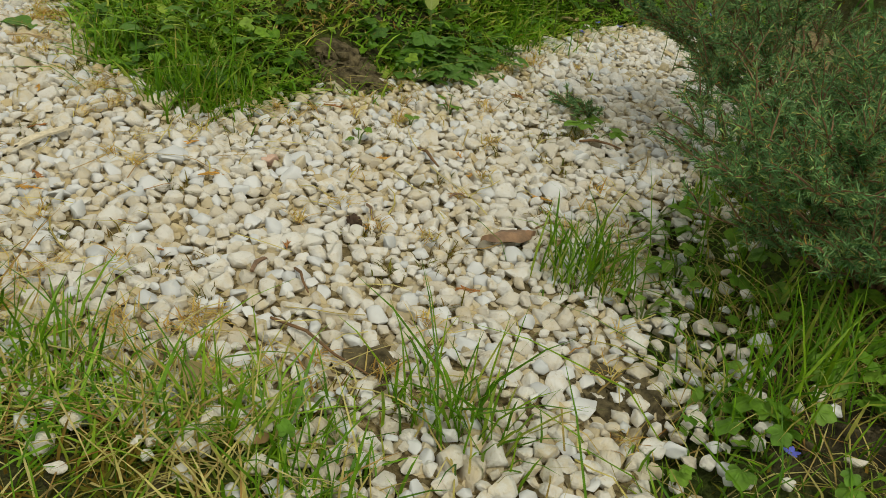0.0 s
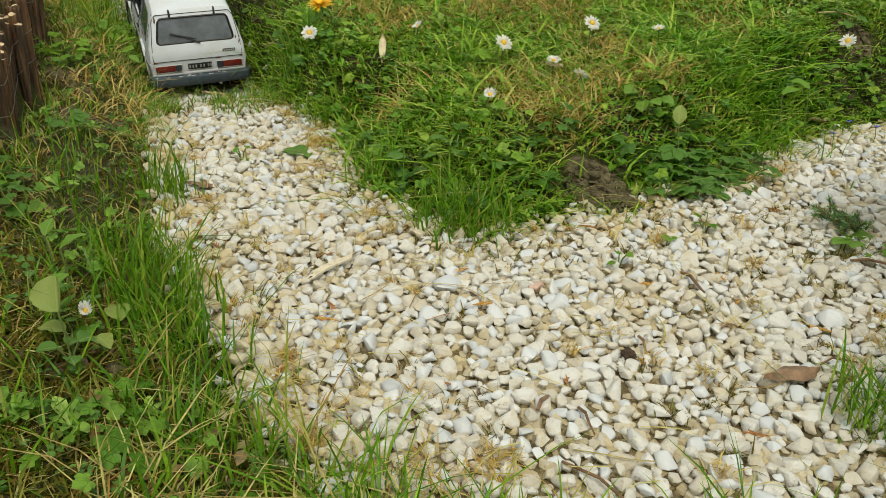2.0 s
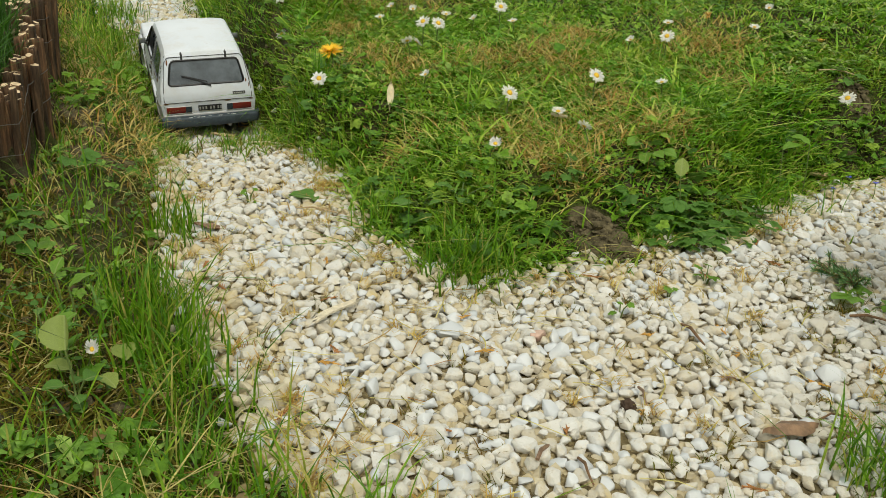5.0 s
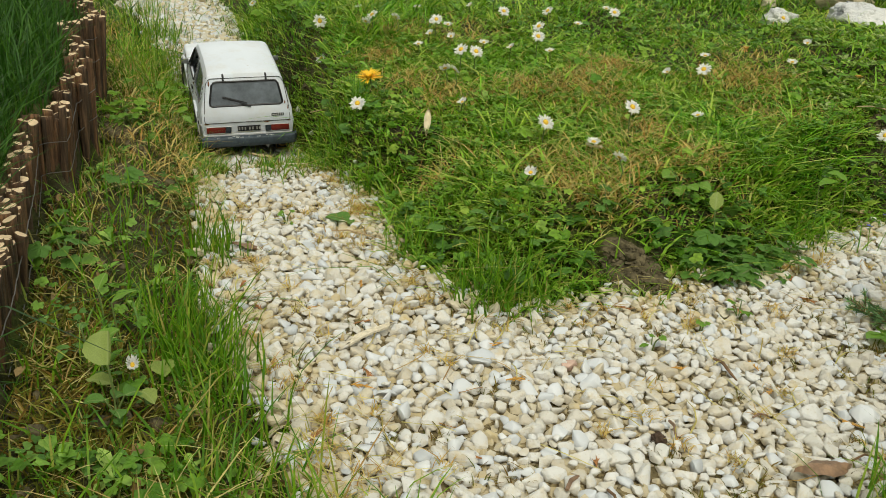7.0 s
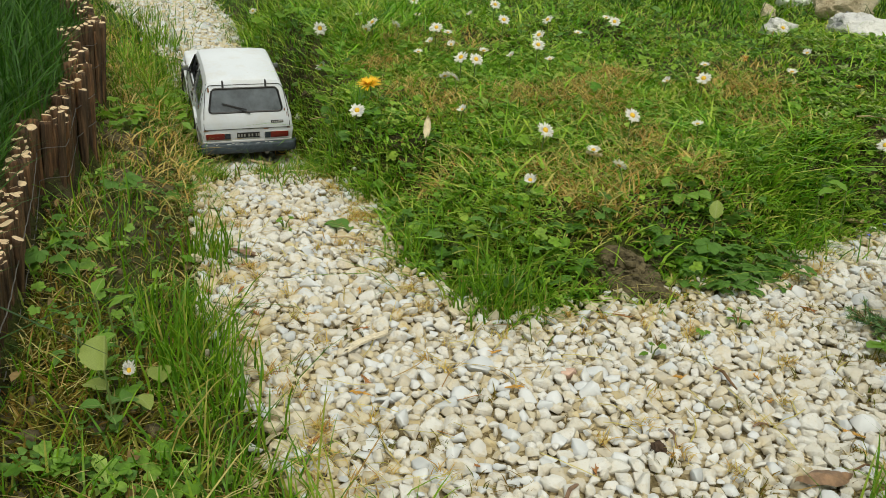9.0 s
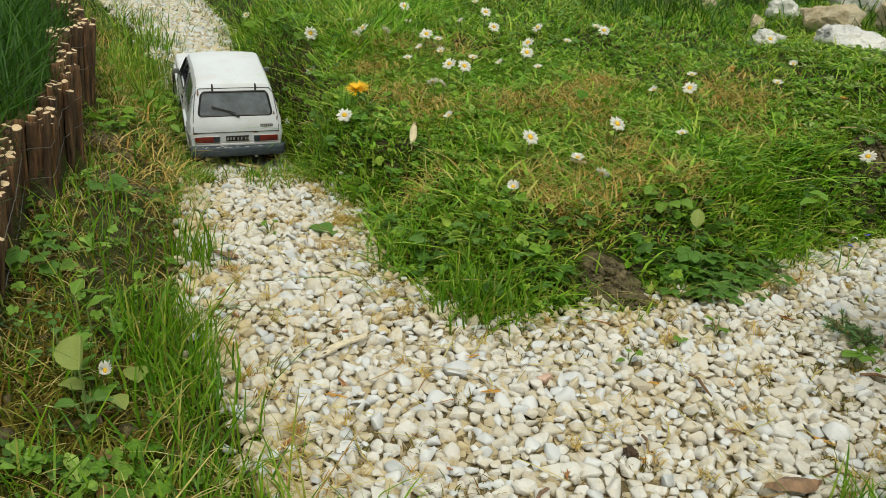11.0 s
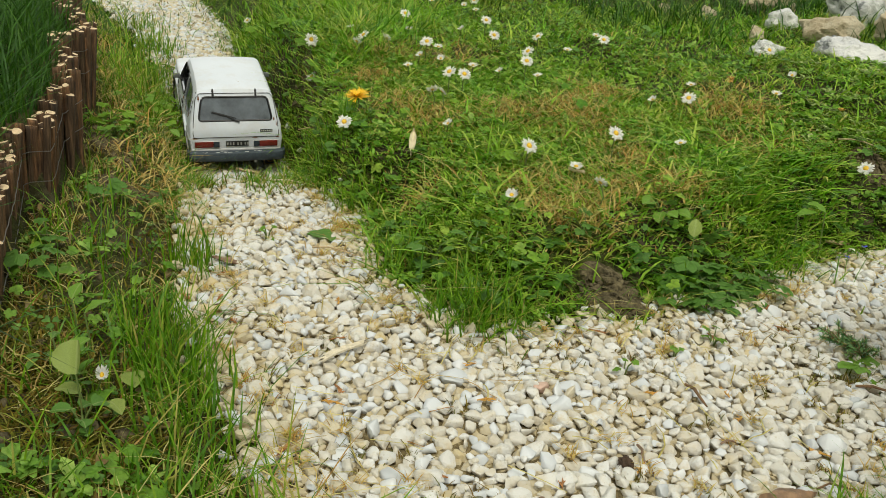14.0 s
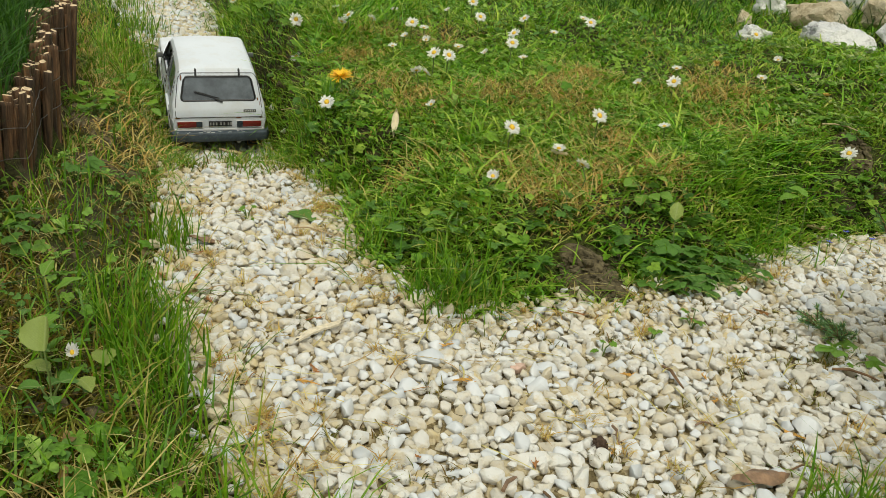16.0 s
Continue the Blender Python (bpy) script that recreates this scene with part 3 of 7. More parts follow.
def build_grass():
    rng = np.random.default_rng(21)
    sets, dry, moss, rusty = [], [], [], []
    for n, box, h in ((140000, (-0.95, 0.55, 0.78, 1.55), 0.0121), (60000, (-1.3, 0.7, 1.5, 2.3), 0.015), (20000, (-2.2, 1.0, 2.2, 3.6), 0.026), (14000, (-1.35, -0.6, 1.3, 2.3), 0.034)):
        px, py = sow(n, *box, rng)
        d, side = bed_distance(px, py)
        straw, tall = spots(px, py, STRAW), spots(px, py, LONG)
        thick = np.clip(0.5 + 0.6 * wob(px, py, 17.0, 0.3), 0, 1)
        ok = (d > 0.002) & (side == 0) & (rng.uniform(0, 1, n) < (0.36 + 0.45 * thick + 0.1 * tall) * (1 - 0.45 * straw) * (1 - 0.6 * spots(px, py, WORN))) & ~bare(px, py)
        px, py, d, tall = px[ok], py[ok], d[ok], tall[ok]
        hh = h * rng.lognormal(0, 0.45, len(px)) * (0.7 + 0.6 * np.clip(0.5 + 0.5 * wob(px, py, 6.0, 2.0), 0, 1)) * (1 + 0.5 * (1 - sstep(d / 0.05)) + 0.75 * tall * rng.uniform(0.2, 1, len(px)))
        sets.append(blades(px, py, hh, rng.uniform(0.0014, 0.0038, len(px)) * (1 + 0.2 * tall), rng.uniform(0.5, 2.4, len(px)), rng))
        k = n // 2
        px, py = sow(k, *box, rng)
        d, side = bed_distance(px, py)
        ok = (d > 0.0) & (side == 0) & (rng.uniform(0, 1, k) < np.clip(0.01 + 0.09 * wob(px, py, 8.0, 4.0), 0.01, 1) + 0.80 * spots(px, py, STRAW) ** 1.5) & ~bare(px, py)
        px, py = px[ok], py[ok]
        s = rng.uniform(0, 1, len(px)) < 0.25
        dry.append(blades(px[s], py[s], 0.015 * rng.lognormal(0, 0.45, s.sum()), rng.uniform(0.0008, 0.0015, s.sum()), rng.uniform(0.8, 2.8, s.sum()), rng, 0.3, 0.004))
        s = ~s
        rusty.append(blades(px[s], py[s], 0.0095 * rng.lognormal(0, 0.4, s.sum()), rng.uniform(0.0010, 0.0024, s.sum()), rng.uniform(0.8, 2.6, s.sum()), rng, 0.3, 0.006))
        px, py = sow(n // 6, *box, rng)
        d, side = bed_distance(px, py)
        ok = (d > 0.0) & (side == 0) & (rng.uniform(0, 1, len(px)) < 0.05 + 0.6 * np.clip(wob(px, py, 19.0, 5.0), 0, 1) + 0.9 * spots(px, py, WORN))
        px, py = px[ok], py[ok]
        moss.append(blades(px, py, 0.006 * rng.lognormal(0, 0.3, len(px)), rng.uniform(0.0008, 0.0018, len(px)), rng.uniform(0.3, 1.5, len(px)), rng))
    join_blades("lawn_grass", sets, M_GRASS, "short uneven green lawn grass on the bank")
    # the verge between the path and the edging, and the lawn behind it
    sets, deep = [], []
    for n, box in ((46000, (-1.2, -0.08, 0.2, 1.5)), (9000, (-1.9, -0.7, 1.3, 2.4))):
        px, py = sow(n, *box, rng)
        d, side = bed_distance(px, py)
        bl = behind_logs(px, py)
        clump = np.clip(0.45 + 0.75 * wob(px, py, 30.0, 1.7), 0.0, 1.0)
        dens = np.where(bl > 0, np.clip((0.8 + 0.1 * wob(px, py, 9.0, 1.0) - bl) / 0.4, 0, 1), np.where(d < 0.06, 0.08 + 0.45 * clump, 0.08 + 0.42 * clump) * np.where((py < 0.55) | (py > 1.2), 1.6, 1.0))
        ok = (d > -0.006) & (side == 1) & (rng.uniform(0, 1, n) < dens) & (np.abs(bl) > 0.012)
        px, py, bl, d = px[ok], py[ok], bl[ok], d[ok]
        low = np.clip(np.where(py > 1.2, 0.8, (1.05 - py) / 0.4), 0.35, 1.0)
        hh = np.where(bl > 0, np.where(bl < 0.03, 0.036, 0.055), np.where(d < 0.06, 0.032 * low, 0.024)) * rng.lognormal(0, 0.42, len(px))
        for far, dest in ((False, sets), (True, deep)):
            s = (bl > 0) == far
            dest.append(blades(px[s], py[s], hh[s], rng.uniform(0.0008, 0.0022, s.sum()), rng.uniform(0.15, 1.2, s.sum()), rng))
        k = n
        px, py = sow(k, *box, rng)
        d, side = bed_distance(px, py)
        bl = behind_logs(px, py)
        ok = (d > 0.0) & (side == 1) & (bl < -0.01) & (rng.uniform(0, 1, k) < np.clip(0.34 + 0.5 * wob(px, py, 21.0, 3.0) + 0.3 * sstep((py - 0.75) / 0.3), 0.08, 1))
        px, py = px[ok], py[ok]
        dry.append(blades(px, py, np.where(py > 0.85, 0.013, 0.0085) * rng.lognormal(0, 0.4, len(px)), rng.uniform(0.0008, 0.0017, len(px)), rng.uniform(0.8, 2.4, len(px)), rng, 0.3, 0.001))
        px, py = sow(3 * n // 2, *box, rng)
        d, side = bed_distance(px, py)
        bl = behind_logs(px, py)
        ok = (d > 0.0) & (side == 1) & (bl < -0.012) & (rng.uniform(0, 1, len(px)) < np.clip(0.55 + 0.8 * wob(px, py, 24.0, 1.1), 0.15, 1))
        px, py = px[ok], py[ok]
        moss.append(blades(px, py, 0.009 * rng.lognormal(0, 0.35, len(px)), rng.uniform(0.0008, 0.0020, len(px)), rng.uniform(0.3, 1.8, len(px)), rng))
    # the near verge and the ground under the shrub
    px, py = sow(60000, -0.12, 0.6, 0.2, 1.0, rng)
    d, side = bed_distance(px, py)
    clump = np.clip(0.4 + 0.8 * wob(px, py, 26.0, 2.2), 0.0, 1.0)
    ok = (d > -0.02) & (side >= 2) & (rng.uniform(0, 1, len(px)) < (0.16 + 0.5 * clump) * np.where(d < 0.01, 0.12, 1)) & ~bare(px, py)
    px, py = px[ok], py[ok]
    s = rng.uniform(0, 1, len(px)) < 0.54
    sets.append(blades(px[s], py[s], 0.022 * rng.lognormal(0, 0.45, s.sum()), rng.uniform(0.0008, 0.0020, s.sum()), rng.uniform(0.2, 1.5, s.sum()), rng))
    dry.append(blades(px[::3] + 0.003, py[::3], 0.015 * rng.lognormal(0, 0.4, len(px[::3])), np.full(len(px[::3]), 0.0010), rng.uniform(1.0, 2.6, len(px[::3])), rng, 0.3))
    s = ~s
    moss.append(blades(px[s], py[s], 0.007 * rng.lognormal(0, 0.35, s.sum()), rng.uniform(0.0008, 0.0018, s.sum()), rng.uniform(0.3, 1.6, s.sum()), rng))
    # dead stems and short blades along the ragged edge of the stones
    px, py = sow(34000, -1.1, 0.30, 0.40, 1.7, rng)
    d, side = bed_distance(px, py)
    clump = np.clip(0.45 + 0.8 * wob(px, py, 38.0, 0.6), 0.0, 1.0)
    ok = (d > -0.05) & (d < 0.03) & (side < 2) & (rng.uniform(0, 1, len(px)) < 0.9 * clump * np.clip(1.2 + d / 0.05, 0.25, 1))
    px, py, d = px[ok], py[ok], d[ok]
    s = rng.uniform(0, 1, len(px)) < np.where(d > 0, 0.55, 0.42)
    dry.append(blades(px[s], py[s], 0.014 * rng.lognormal(0, 0.4, s.sum()), rng.uniform(0.0006, 0.0012, s.sum()), rng.uniform(1.0, 2.6, s.sum()), rng, 0.3, 0.006))
    s = rng.uniform(0, 1, len(px)) < np.where(d > -0.015, 0.8, 0.15)
    sets.append(blades(px[s], py[s], 0.022 * rng.lognormal(0, 0.4, s.sum()), rng.uniform(0.0007, 0.0016, s.sum()), rng.uniform(0.6, 2.2, s.sum()), rng, 0.5, 0.004))
    # olive moss and sprouts between the stones, in small clumps
    cx, cy = sow(110, -0.5, 0.25, 0.45, 1.2, rng)
    px = (cx[:, None] + rng.normal(0, 0.006, (110, 26))).ravel()
    py = (cy[:, None] + rng.normal(0, 0.006, (110, 26))).ravel()
    d, side = bed_distance(px, py)
    s = d < 0.0
    px, py = px[s], py[s]
    moss.append(blades(px, py, 0.007 * rng.lognormal(0, 0.3, len(px)), rng.uniform(0.0006, 0.0012, len(px)), rng.uniform(0.5, 2.0, len(px)), rng, 0.5, 0.006))
    # dried golden moss torn loose and caught on top of the stones, most of it near the growth
    cx, cy = sow(700, -0.55, 0.25, 0.45, 1.15, rng)
    d, side = bed_distance(cx, cy)
    ok = (d < -0.004) & (rng.uniform(0, 1, 700) < np.where(d > -0.035, 0.8, np.where(d > -0.09, 0.28, 0.11)))
    cx, cy = cx[ok], cy[ok]
    k, wide = len(cx), rng.uniform(0.0022, 0.0065, len(cx))[:, None]
    px = (cx[:, None] + wide * rng.normal(0, 1, (k, 30))).ravel()
    py = (cy[:, None] + wide * rng.normal(0, 1, (k, 30))).ravel()
    rusty.append(blades(px, py, 0.0055 * rng.lognormal(0, 0.35, len(px)), rng.uniform(0.0005, 0.0011, len(px)), rng.uniform(0.8, 2.6, len(px)), rng, 0.3, 0.0095))
    # sprouts and moss over the floor of the dip
    px, py = sow(9000, -1.05, -0.5, 1.04, 1.75, rng)
    d, side = bed_distance(px, py)
    fz = floor_z(px, py)
    clump = np.clip(0.1 + 0.7 * wob(px, py, 33.0, 2.9) + 0.5 * ((fz < 0.0) & (fz > -0.06) & (py < 1.3)), 0.0, 1.0)
    ok = (d < 0.0) & (rng.uniform(0, 1, len(px)) < clump)
    px, py = px[ok], py[ok]
    sets.append(blades(px[::2], py[::2], 0.022 * rng.lognormal(0, 0.4, len(px[::2])), np.full(len(px[::2]), 0.0016), rng.uniform(0.3, 1.6, len(px[::2])), rng, 0.5, 0.004))
    moss.append(blades(px[1::2], py[1::2], 0.011 * rng.lognormal(0, 0.4, len(px[1::2])), np.full(len(px[1::2]), 0.0018), rng.uniform(0.5, 1.6, len(px[1::2])), rng, 0.5, 0.005))
    # thick moss on the shady near end of the verge
    px, py = sow(36000, -0.55, 0.02, 0.2, 0.6, rng)
    d, side = bed_distance(px, py)
    clump = np.clip(0.55 + 0.7 * wob(px, py, 31.0, 4.4), 0.1, 1.0)
    ok = (d > 0.01) & (behind_logs(px, py) < -0.012) & (rng.uniform(0, 1, len(px)) < 0.6 * clump)
    px, py = px[ok], py[ok]
    moss.append(blades(px, py, 0.0095 * rng.lognormal(0, 0.35, len(px)), rng.uniform(0.0010, 0.0022, len(px)), rng.uniform(0.4, 2.0, len(px)), rng))
    # tan litter under the growth beside the dip
    px, py = sow(7000, -1.45, -0.55, 0.85, 1.9, rng)
    d, side = bed_distance(px, py)
    ok = (d > 0.0) & (side == 1) & (behind_logs(px, py) < -0.015) & (rng.uniform(0, 1, len(px)) < np.clip(0.55 + 0.6 * wob(px, py, 15.0, 2.0), 0.1, 1))
    px, py = px[ok], py[ok]
    rusty.append(blades(px, py, 0.015 * rng.lognormal(0, 0.4, len(px)), rng.uniform(0.0012, 0.0026, len(px)), rng.uniform(1.0, 2.6, len(px)), rng, 0.3, 0.010))
    # flattened straw on the near end of the verge
    px, py = sow(1700, -0.21, 0.10, 0.34, 0.54, rng)
    d, side = bed_distance(px, py)
    ok = (d > 0.0) & (behind_logs(px, py) < -0.012) & (rng.uniform(0, 1, len(px)) < np.clip(0.45 + 0.6 * wob(px, py, 27.0, 2.6), 0.05, 1.0))
    px, py = px[ok], py[ok]
    dry.append(blades(px, py, 0.016 * rng.lognormal(0, 0.4, len(px)), rng.uniform(0.0008, 0.0014, len(px)), rng.uniform(1.2, 2.8, len(px)), rng, 0.3, 0.005))
    # rank growth on the far bank of the path
    px, py = sow(26000, -2.9, -1.0, 1.85, 3.7, rng)
    d, side = bed_distance(px, py)
    ok = (d > 0.003) & (d < 0.22) & (side == 0) & (rng.uniform(0, 1, len(px)) < np.clip(0.6 + 0.5 * wob(px, py, 13.0, 0.9), 0.15, 1))
    px, py = px[ok], py[ok]
    hh, ww, ll = 0.034 * rng.lognormal(0, 0.4, len(px)), rng.uniform(0.002, 0.005, len(px)), rng.uniform(0.5, 1.9, len(px))
    sets.append(blades(px[::2], py[::2], hh[::2], ww[::2], ll[::2], rng))
    deep.append(blades(px[1::2], py[1::2], hh[1::2], ww[1::2], ll[1::2], rng))
    # a little green and straw in the far path
    px, py = sow(16000, -2.6, -0.85, 1.6, 3.3, rng)
    d, side = bed_distance(px, py)
    clump = np.clip(-0.1 + 0.9 * wob(px, py, 24.0, 3.3), 0.0, 1.0) + 0.5 * (d > -0.05)
    ok = (d < 0.0) & (rng.uniform(0, 1, len(px)) < clump)
    px, py = px[ok], py[ok]
    sets.append(blades(px[::2], py[::2], 0.024 * rng.lognormal(0, 0.4, len(px[::2])), np.full(len(px[::2]), 0.002), rng.uniform(0.3, 1.6, len(px[::2])), rng, 0.5, 0.004))
    moss.append(blades(px[1::2], py[1::2], 0.012 * rng.lognormal(0, 0.4, len(px[1::2])), np.full(len(px[1::2]), 0.0024), rng.uniform(0.5, 1.8, len(px[1::2])), rng, 0.5, 0.006))
    # cover on the steep side of the dip
    px, py = sow(90000, -1.9, -0.5, 1.1, 2.7, rng)
    d, side = bed_distance(px, py)
    ok = (d > 0.003) & (d < 0.07) & (side == 0)
    px, py = px[ok], py[ok]
    pick = rng.uniform(0, 1, len(px))
    clump = np.clip(0.5 + 0.6 * wob(px, py, 27.0, 1.4), 0.0, 1.0)
    s = pick < 0.16 * clump + 0.12 * (py > 1.6)
    sets.append(blades(px[s], py[s], 0.018 * rng.lognormal(0, 0.4, s.sum()), rng.uniform(0.0009, 0.0020, s.sum()), rng.uniform(0.5, 2.0, s.sum()), rng))
    s = (pick > 0.5) & (pick < 0.5 + 0.14 * clump)
    sets.append(blades(px[s], py[s], 0.018 * rng.lognormal(0, 0.4, s.sum()), rng.uniform(0.0009, 0.0020, s.sum()), rng.uniform(0.5, 2.0, s.sum()), rng))
    s = pick > 0.78
    moss.append(blades(px[s], py[s], 0.010 * rng.lognormal(0, 0.4, s.sum()), rng.uniform(0.0010, 0.0020, s.sum()), rng.uniform(0.5, 2.0, s.sum()), rng))
    # taller growth between and behind the rocks
    px, py = sow(9000, -0.75, 0.6, 1.98, 2.7, rng)
    d, side = bed_distance(px, py)
    ok = (side == 0) & (d > 0.03) & (rng.uniform(0, 1, len(px)) < np.clip(0.35 + 0.8 * wob(px, py, 11.0, 0.8), 0.05, 1) * np.where(py < 2.15, 0.35, 1.0))
    px, py = px[ok], py[ok]
    deep.append(blades(px, py, 0.055 * rng.lognormal(0, 0.35, len(px)), rng.uniform(0.0016, 0.0032, len(px)), rng.uniform(0.3, 1.3, len(px)), rng))
    # thinner, coarser cover over the rest of the garden
    px, py = sow(42000, -4.6, 4.2, -3.0, 6.0, rng)
    d, side = bed_distance(px, py)
    done = ((px > -2.2) & (px < 1.0) & (py > 0.8) & (py < 3.6) & (side == 0)) | ((px > -1.9) & (px < 0.55) & (py > 0.2) & (py < 1.6)) | (np.hypot(px - 0.1, py - 0.1) < 0.3)
    ok = (d > 0.02) & ~done & (rng.uniform(0, 1, len(px)) < np.clip(1.25 - np.hypot(px + 0.3, py - 1.2) / 3.6, 0, 1))
    px, py = px[ok], py[ok]
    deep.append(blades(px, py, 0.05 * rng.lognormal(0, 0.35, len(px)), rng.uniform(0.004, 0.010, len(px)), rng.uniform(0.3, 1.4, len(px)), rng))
    join_blades("verge_grass", sets, M_GRASS_TALL, "long green grass along the gravel and the log edging")
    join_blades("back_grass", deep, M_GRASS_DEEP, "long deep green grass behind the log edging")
    join_blades("dry_thatch", dry, M_DRY, "straw-coloured dead grass lying between the green blades")
    join_blades("rusty_thatch", rusty, M_RUSTY, "short rust and straw-coloured thatch in worn spots of the lawn")
    join_blades("moss", moss, M_MOSS, "olive and rust-brown moss cushions on the soil")


def build_stalks():
    """Thin dry and green stems lying over the stones."""
    rng = np.random.default_rng(5)
    px, py = sow(1500, -0.55, 0.30, 0.42, 1.30, rng)
    d, side = bed_distance(px, py)
    ok = (d < -0.004) & (rng.uniform(0, 1, 1500) < np.where(d > -0.06, 0.55, 0.22))
    px, py = px[ok], py[ok]
    n = len(px)
    a, l = rng.uniform(0, 6.283, n), rng.uniform(0.012, 0.05, n)
    z = ground_z(px, py) + rng.uniform(0.011, 0.016, n)
    bend = rng.normal(0, 0.25, n)
    rows = []
    for t in (-0.5, -0.17, 0.17, 0.5):
        cx = px + np.cos(a) * l * t - np.sin(a) * bend * l * t * t
        cy = py + np.sin(a) * l * t + np.cos(a) * bend * l * t * t
        cz = z + 0.006 * (0.25 - t * t) + rng.normal(0, 0.0008, n)
        w = 0.00035 + 0.0003 * rng.random(n)
        rows += [np.stack([cx - np.sin(a) * w, cy + np.cos(a) * w, cz], 1), np.stack([cx + np.sin(a) * w, cy - np.cos(a) * w, cz], 1)]
    v = np.stack(rows, 1).reshape(-1, 3)
    o = (np.arange(n) * 8)[:, None]
    q = np.concatenate([o + [0, 1, 3, 2], o + [2, 3, 5, 4], o + [4, 5, 7, 6]])
    ob = link_mesh("dry_stalks", np_mesh("dry_stalks", v, [], q), M_DRY)
    tagged(ob, "thin dry grass stalks lying over the stones", "grass", kind="stuff")


def build_crumbs():
    """Loose crumbs of soil on the open ground of the verge and under the shrub."""
    rng = np.random.default_rng(41)
    px, py = sow(9000, -1.0, 0.45, 0.2, 1.2, rng)
    d, side = bed_distance(px, py)
    ok = (d > 0.004) & (side > 0) & (behind_logs(px, py) < -0.01) & (rng.uniform(0, 1, len(px)) < np.clip(0.5 + 0.6 * wob(px, py, 20.0, 0.5), 0.1, 0.9))
    px, py = px[ok][:3000], py[ok][:3000]
    r = 0.0022 * rng.lognormal(0, 0.45, len(px))
    kind = rng.integers(0, len(CHIPS), len(px))
    m = lay(px, py, r, rng, r * 0.2 - 0.004)
    vs, ts, base = [], [], 0
    for k in range(len(CHIPS)):
        v, t = scatter(*CHIPS[k][1], m[kind == k])
        vs.append(v)
        ts.append(t + base)
        base += len(v)
    ob = link_mesh("soil_crumbs", np_mesh("soil_crumbs", np.concatenate(vs), np.concatenate(ts), []), M_SOIL)
    tagged(ob, "dark loose crumbs of garden soil", "soil", kind="stuff")


M_SOIL = mat_plain("crumbly_soil", (0.115, 0.095, 0.052), 0.95, 0, 0.7, 150.0, 1.0, 0.2)
build_crumbs()
build_gravel()
build_grass()
build_stalks()


# ---- log edging ----
def mat_bark():
    m, nt, b = mat_new("bark", 0.7, 0, 0.35)
    tc = nt.nodes.new("ShaderNodeNewGeometry")
    mp = node(nt, "ShaderNodeMapping", Scale=(260.0, 260.0, 22.0))
    nt.links.new(tc.outputs["Position"], mp.inputs[0])
    n = node(nt, "ShaderNodeTexNoise", Scale=1.0, Detail=5.0, Roughness=0.65)
    nt.links.new(mp.outputs[0], n.inputs["Vector"])
    c = ramp(nt, n.outputs["Fac"], [(0.3, (0.018, 0.011, 0.006)), (0.5, (0.078, 0.047, 0.025)), (0.70, (0.21, 0.125, 0.065))])
    hue = ramp(nt, rand_of(nt, False), [(0.0, (0.6, 0.6, 0.62)), (0.5, (1.0, 0.95, 0.9)), (1.0, (1.5, 1.25, 1.05))])
    nt.links.new(mixc(nt, 1.0, c, hue, "MULTIPLY"), b.inputs["Base Color"])
    bump(nt, b, n.outputs["Fac"], 1.0, 0.003)
    return m


M_BARK = mat_bark()
M_CUT = mat_plain("cut_wood", (0.62, 0.47, 0.29), 0.8, 0, 0.25, 200.0, 0.3)
M_WIRE = mat_plain("wire", (0.22, 0.21, 0.20), 0.5, 0.8, 0.2, 200.0, 0.0)


def ring_bm(bm, cx, cy, z, r, n, rng=None, jit=0.0, tx=0.0, ty=0.0):
    out = []
    for i in range(n):
        a = 2 * math.pi * i / n
        k = r * (1 + (rng.uniform(-jit, jit) if jit else 0))
        out.append(bm.verts.new((cx + k * math.cos(a), cy + k * math.sin(a), z + tx * k * math.cos(a) + ty * k * math.sin(a))))
    return out


def bridge(bm, a, b):
    for i in range(len(a)):
        bm.faces.new((a[i], a[(i + 1) % len(a)], b[(i + 1) % len(b)], b[i]))


def post_mesh(r, h, rng):
    """One stake: a bark mantle with two material slots, the slanting cut top pale."""
    bm = bmesh.new()
    prev = None
    lx, ly = rng.uniform(-0.06, 0.06), rng.uniform(-0.06, 0.06)
    for k, t in enumerate((-0.35, 0.0, 0.3, 0.6, 0.85, 0.97)):
        rr = ring_bm(bm, lx * t * h, ly * t * h, t * h, r * rng.uniform(0.93, 1.05), 9, rng, 0.06)
        if prev:
            bridge(bm, prev, rr)
        prev = rr
    tx, ty = rng.uniform(-0.4, 0.4), rng.uniform(-0.4, 0.4)
    top = ring_bm(bm, lx * h, ly * h, h, r * 0.92, 9, rng, 0.18, tx, ty)
    bridge(bm, prev, top)
    f = bm.faces.new(top)
    f.material_index = 1
    bm.normal_update()
    me = bpy.data.meshes.new("post")
    bm.to_mesh(me)
    bm.free()
    for p in me.polygons:
        p.use_smooth = p.material_index == 0
    me.materials.append(M_BARK)
    me.materials.append(M_CUT)
    return me


def tube(bm, pts, r, n=5):
    """A thin tube through points."""
    prev = None
    pts = [Vector(p) for p in pts]
    for i, p in enumerate(pts):
        t = (pts[min(i + 1, len(pts) - 1)] - pts[max(i - 1, 0)]).normalized()
        s = t.orthogonal().normalized()
        u = t.cross(s)
        rr = r[i] if isinstance(r, (list, tuple)) else r
        ring = [bm.verts.new(p + (s * math.cos(2 * math.pi * k / n) + u * math.sin(2 * math.pi * k / n)) * rr) for k in range(n)]
        if prev:
            bridge(bm, prev, ring)
        else:
            bm.faces.new(ring[::-1])
        prev = ring
    bm.faces.new(prev)


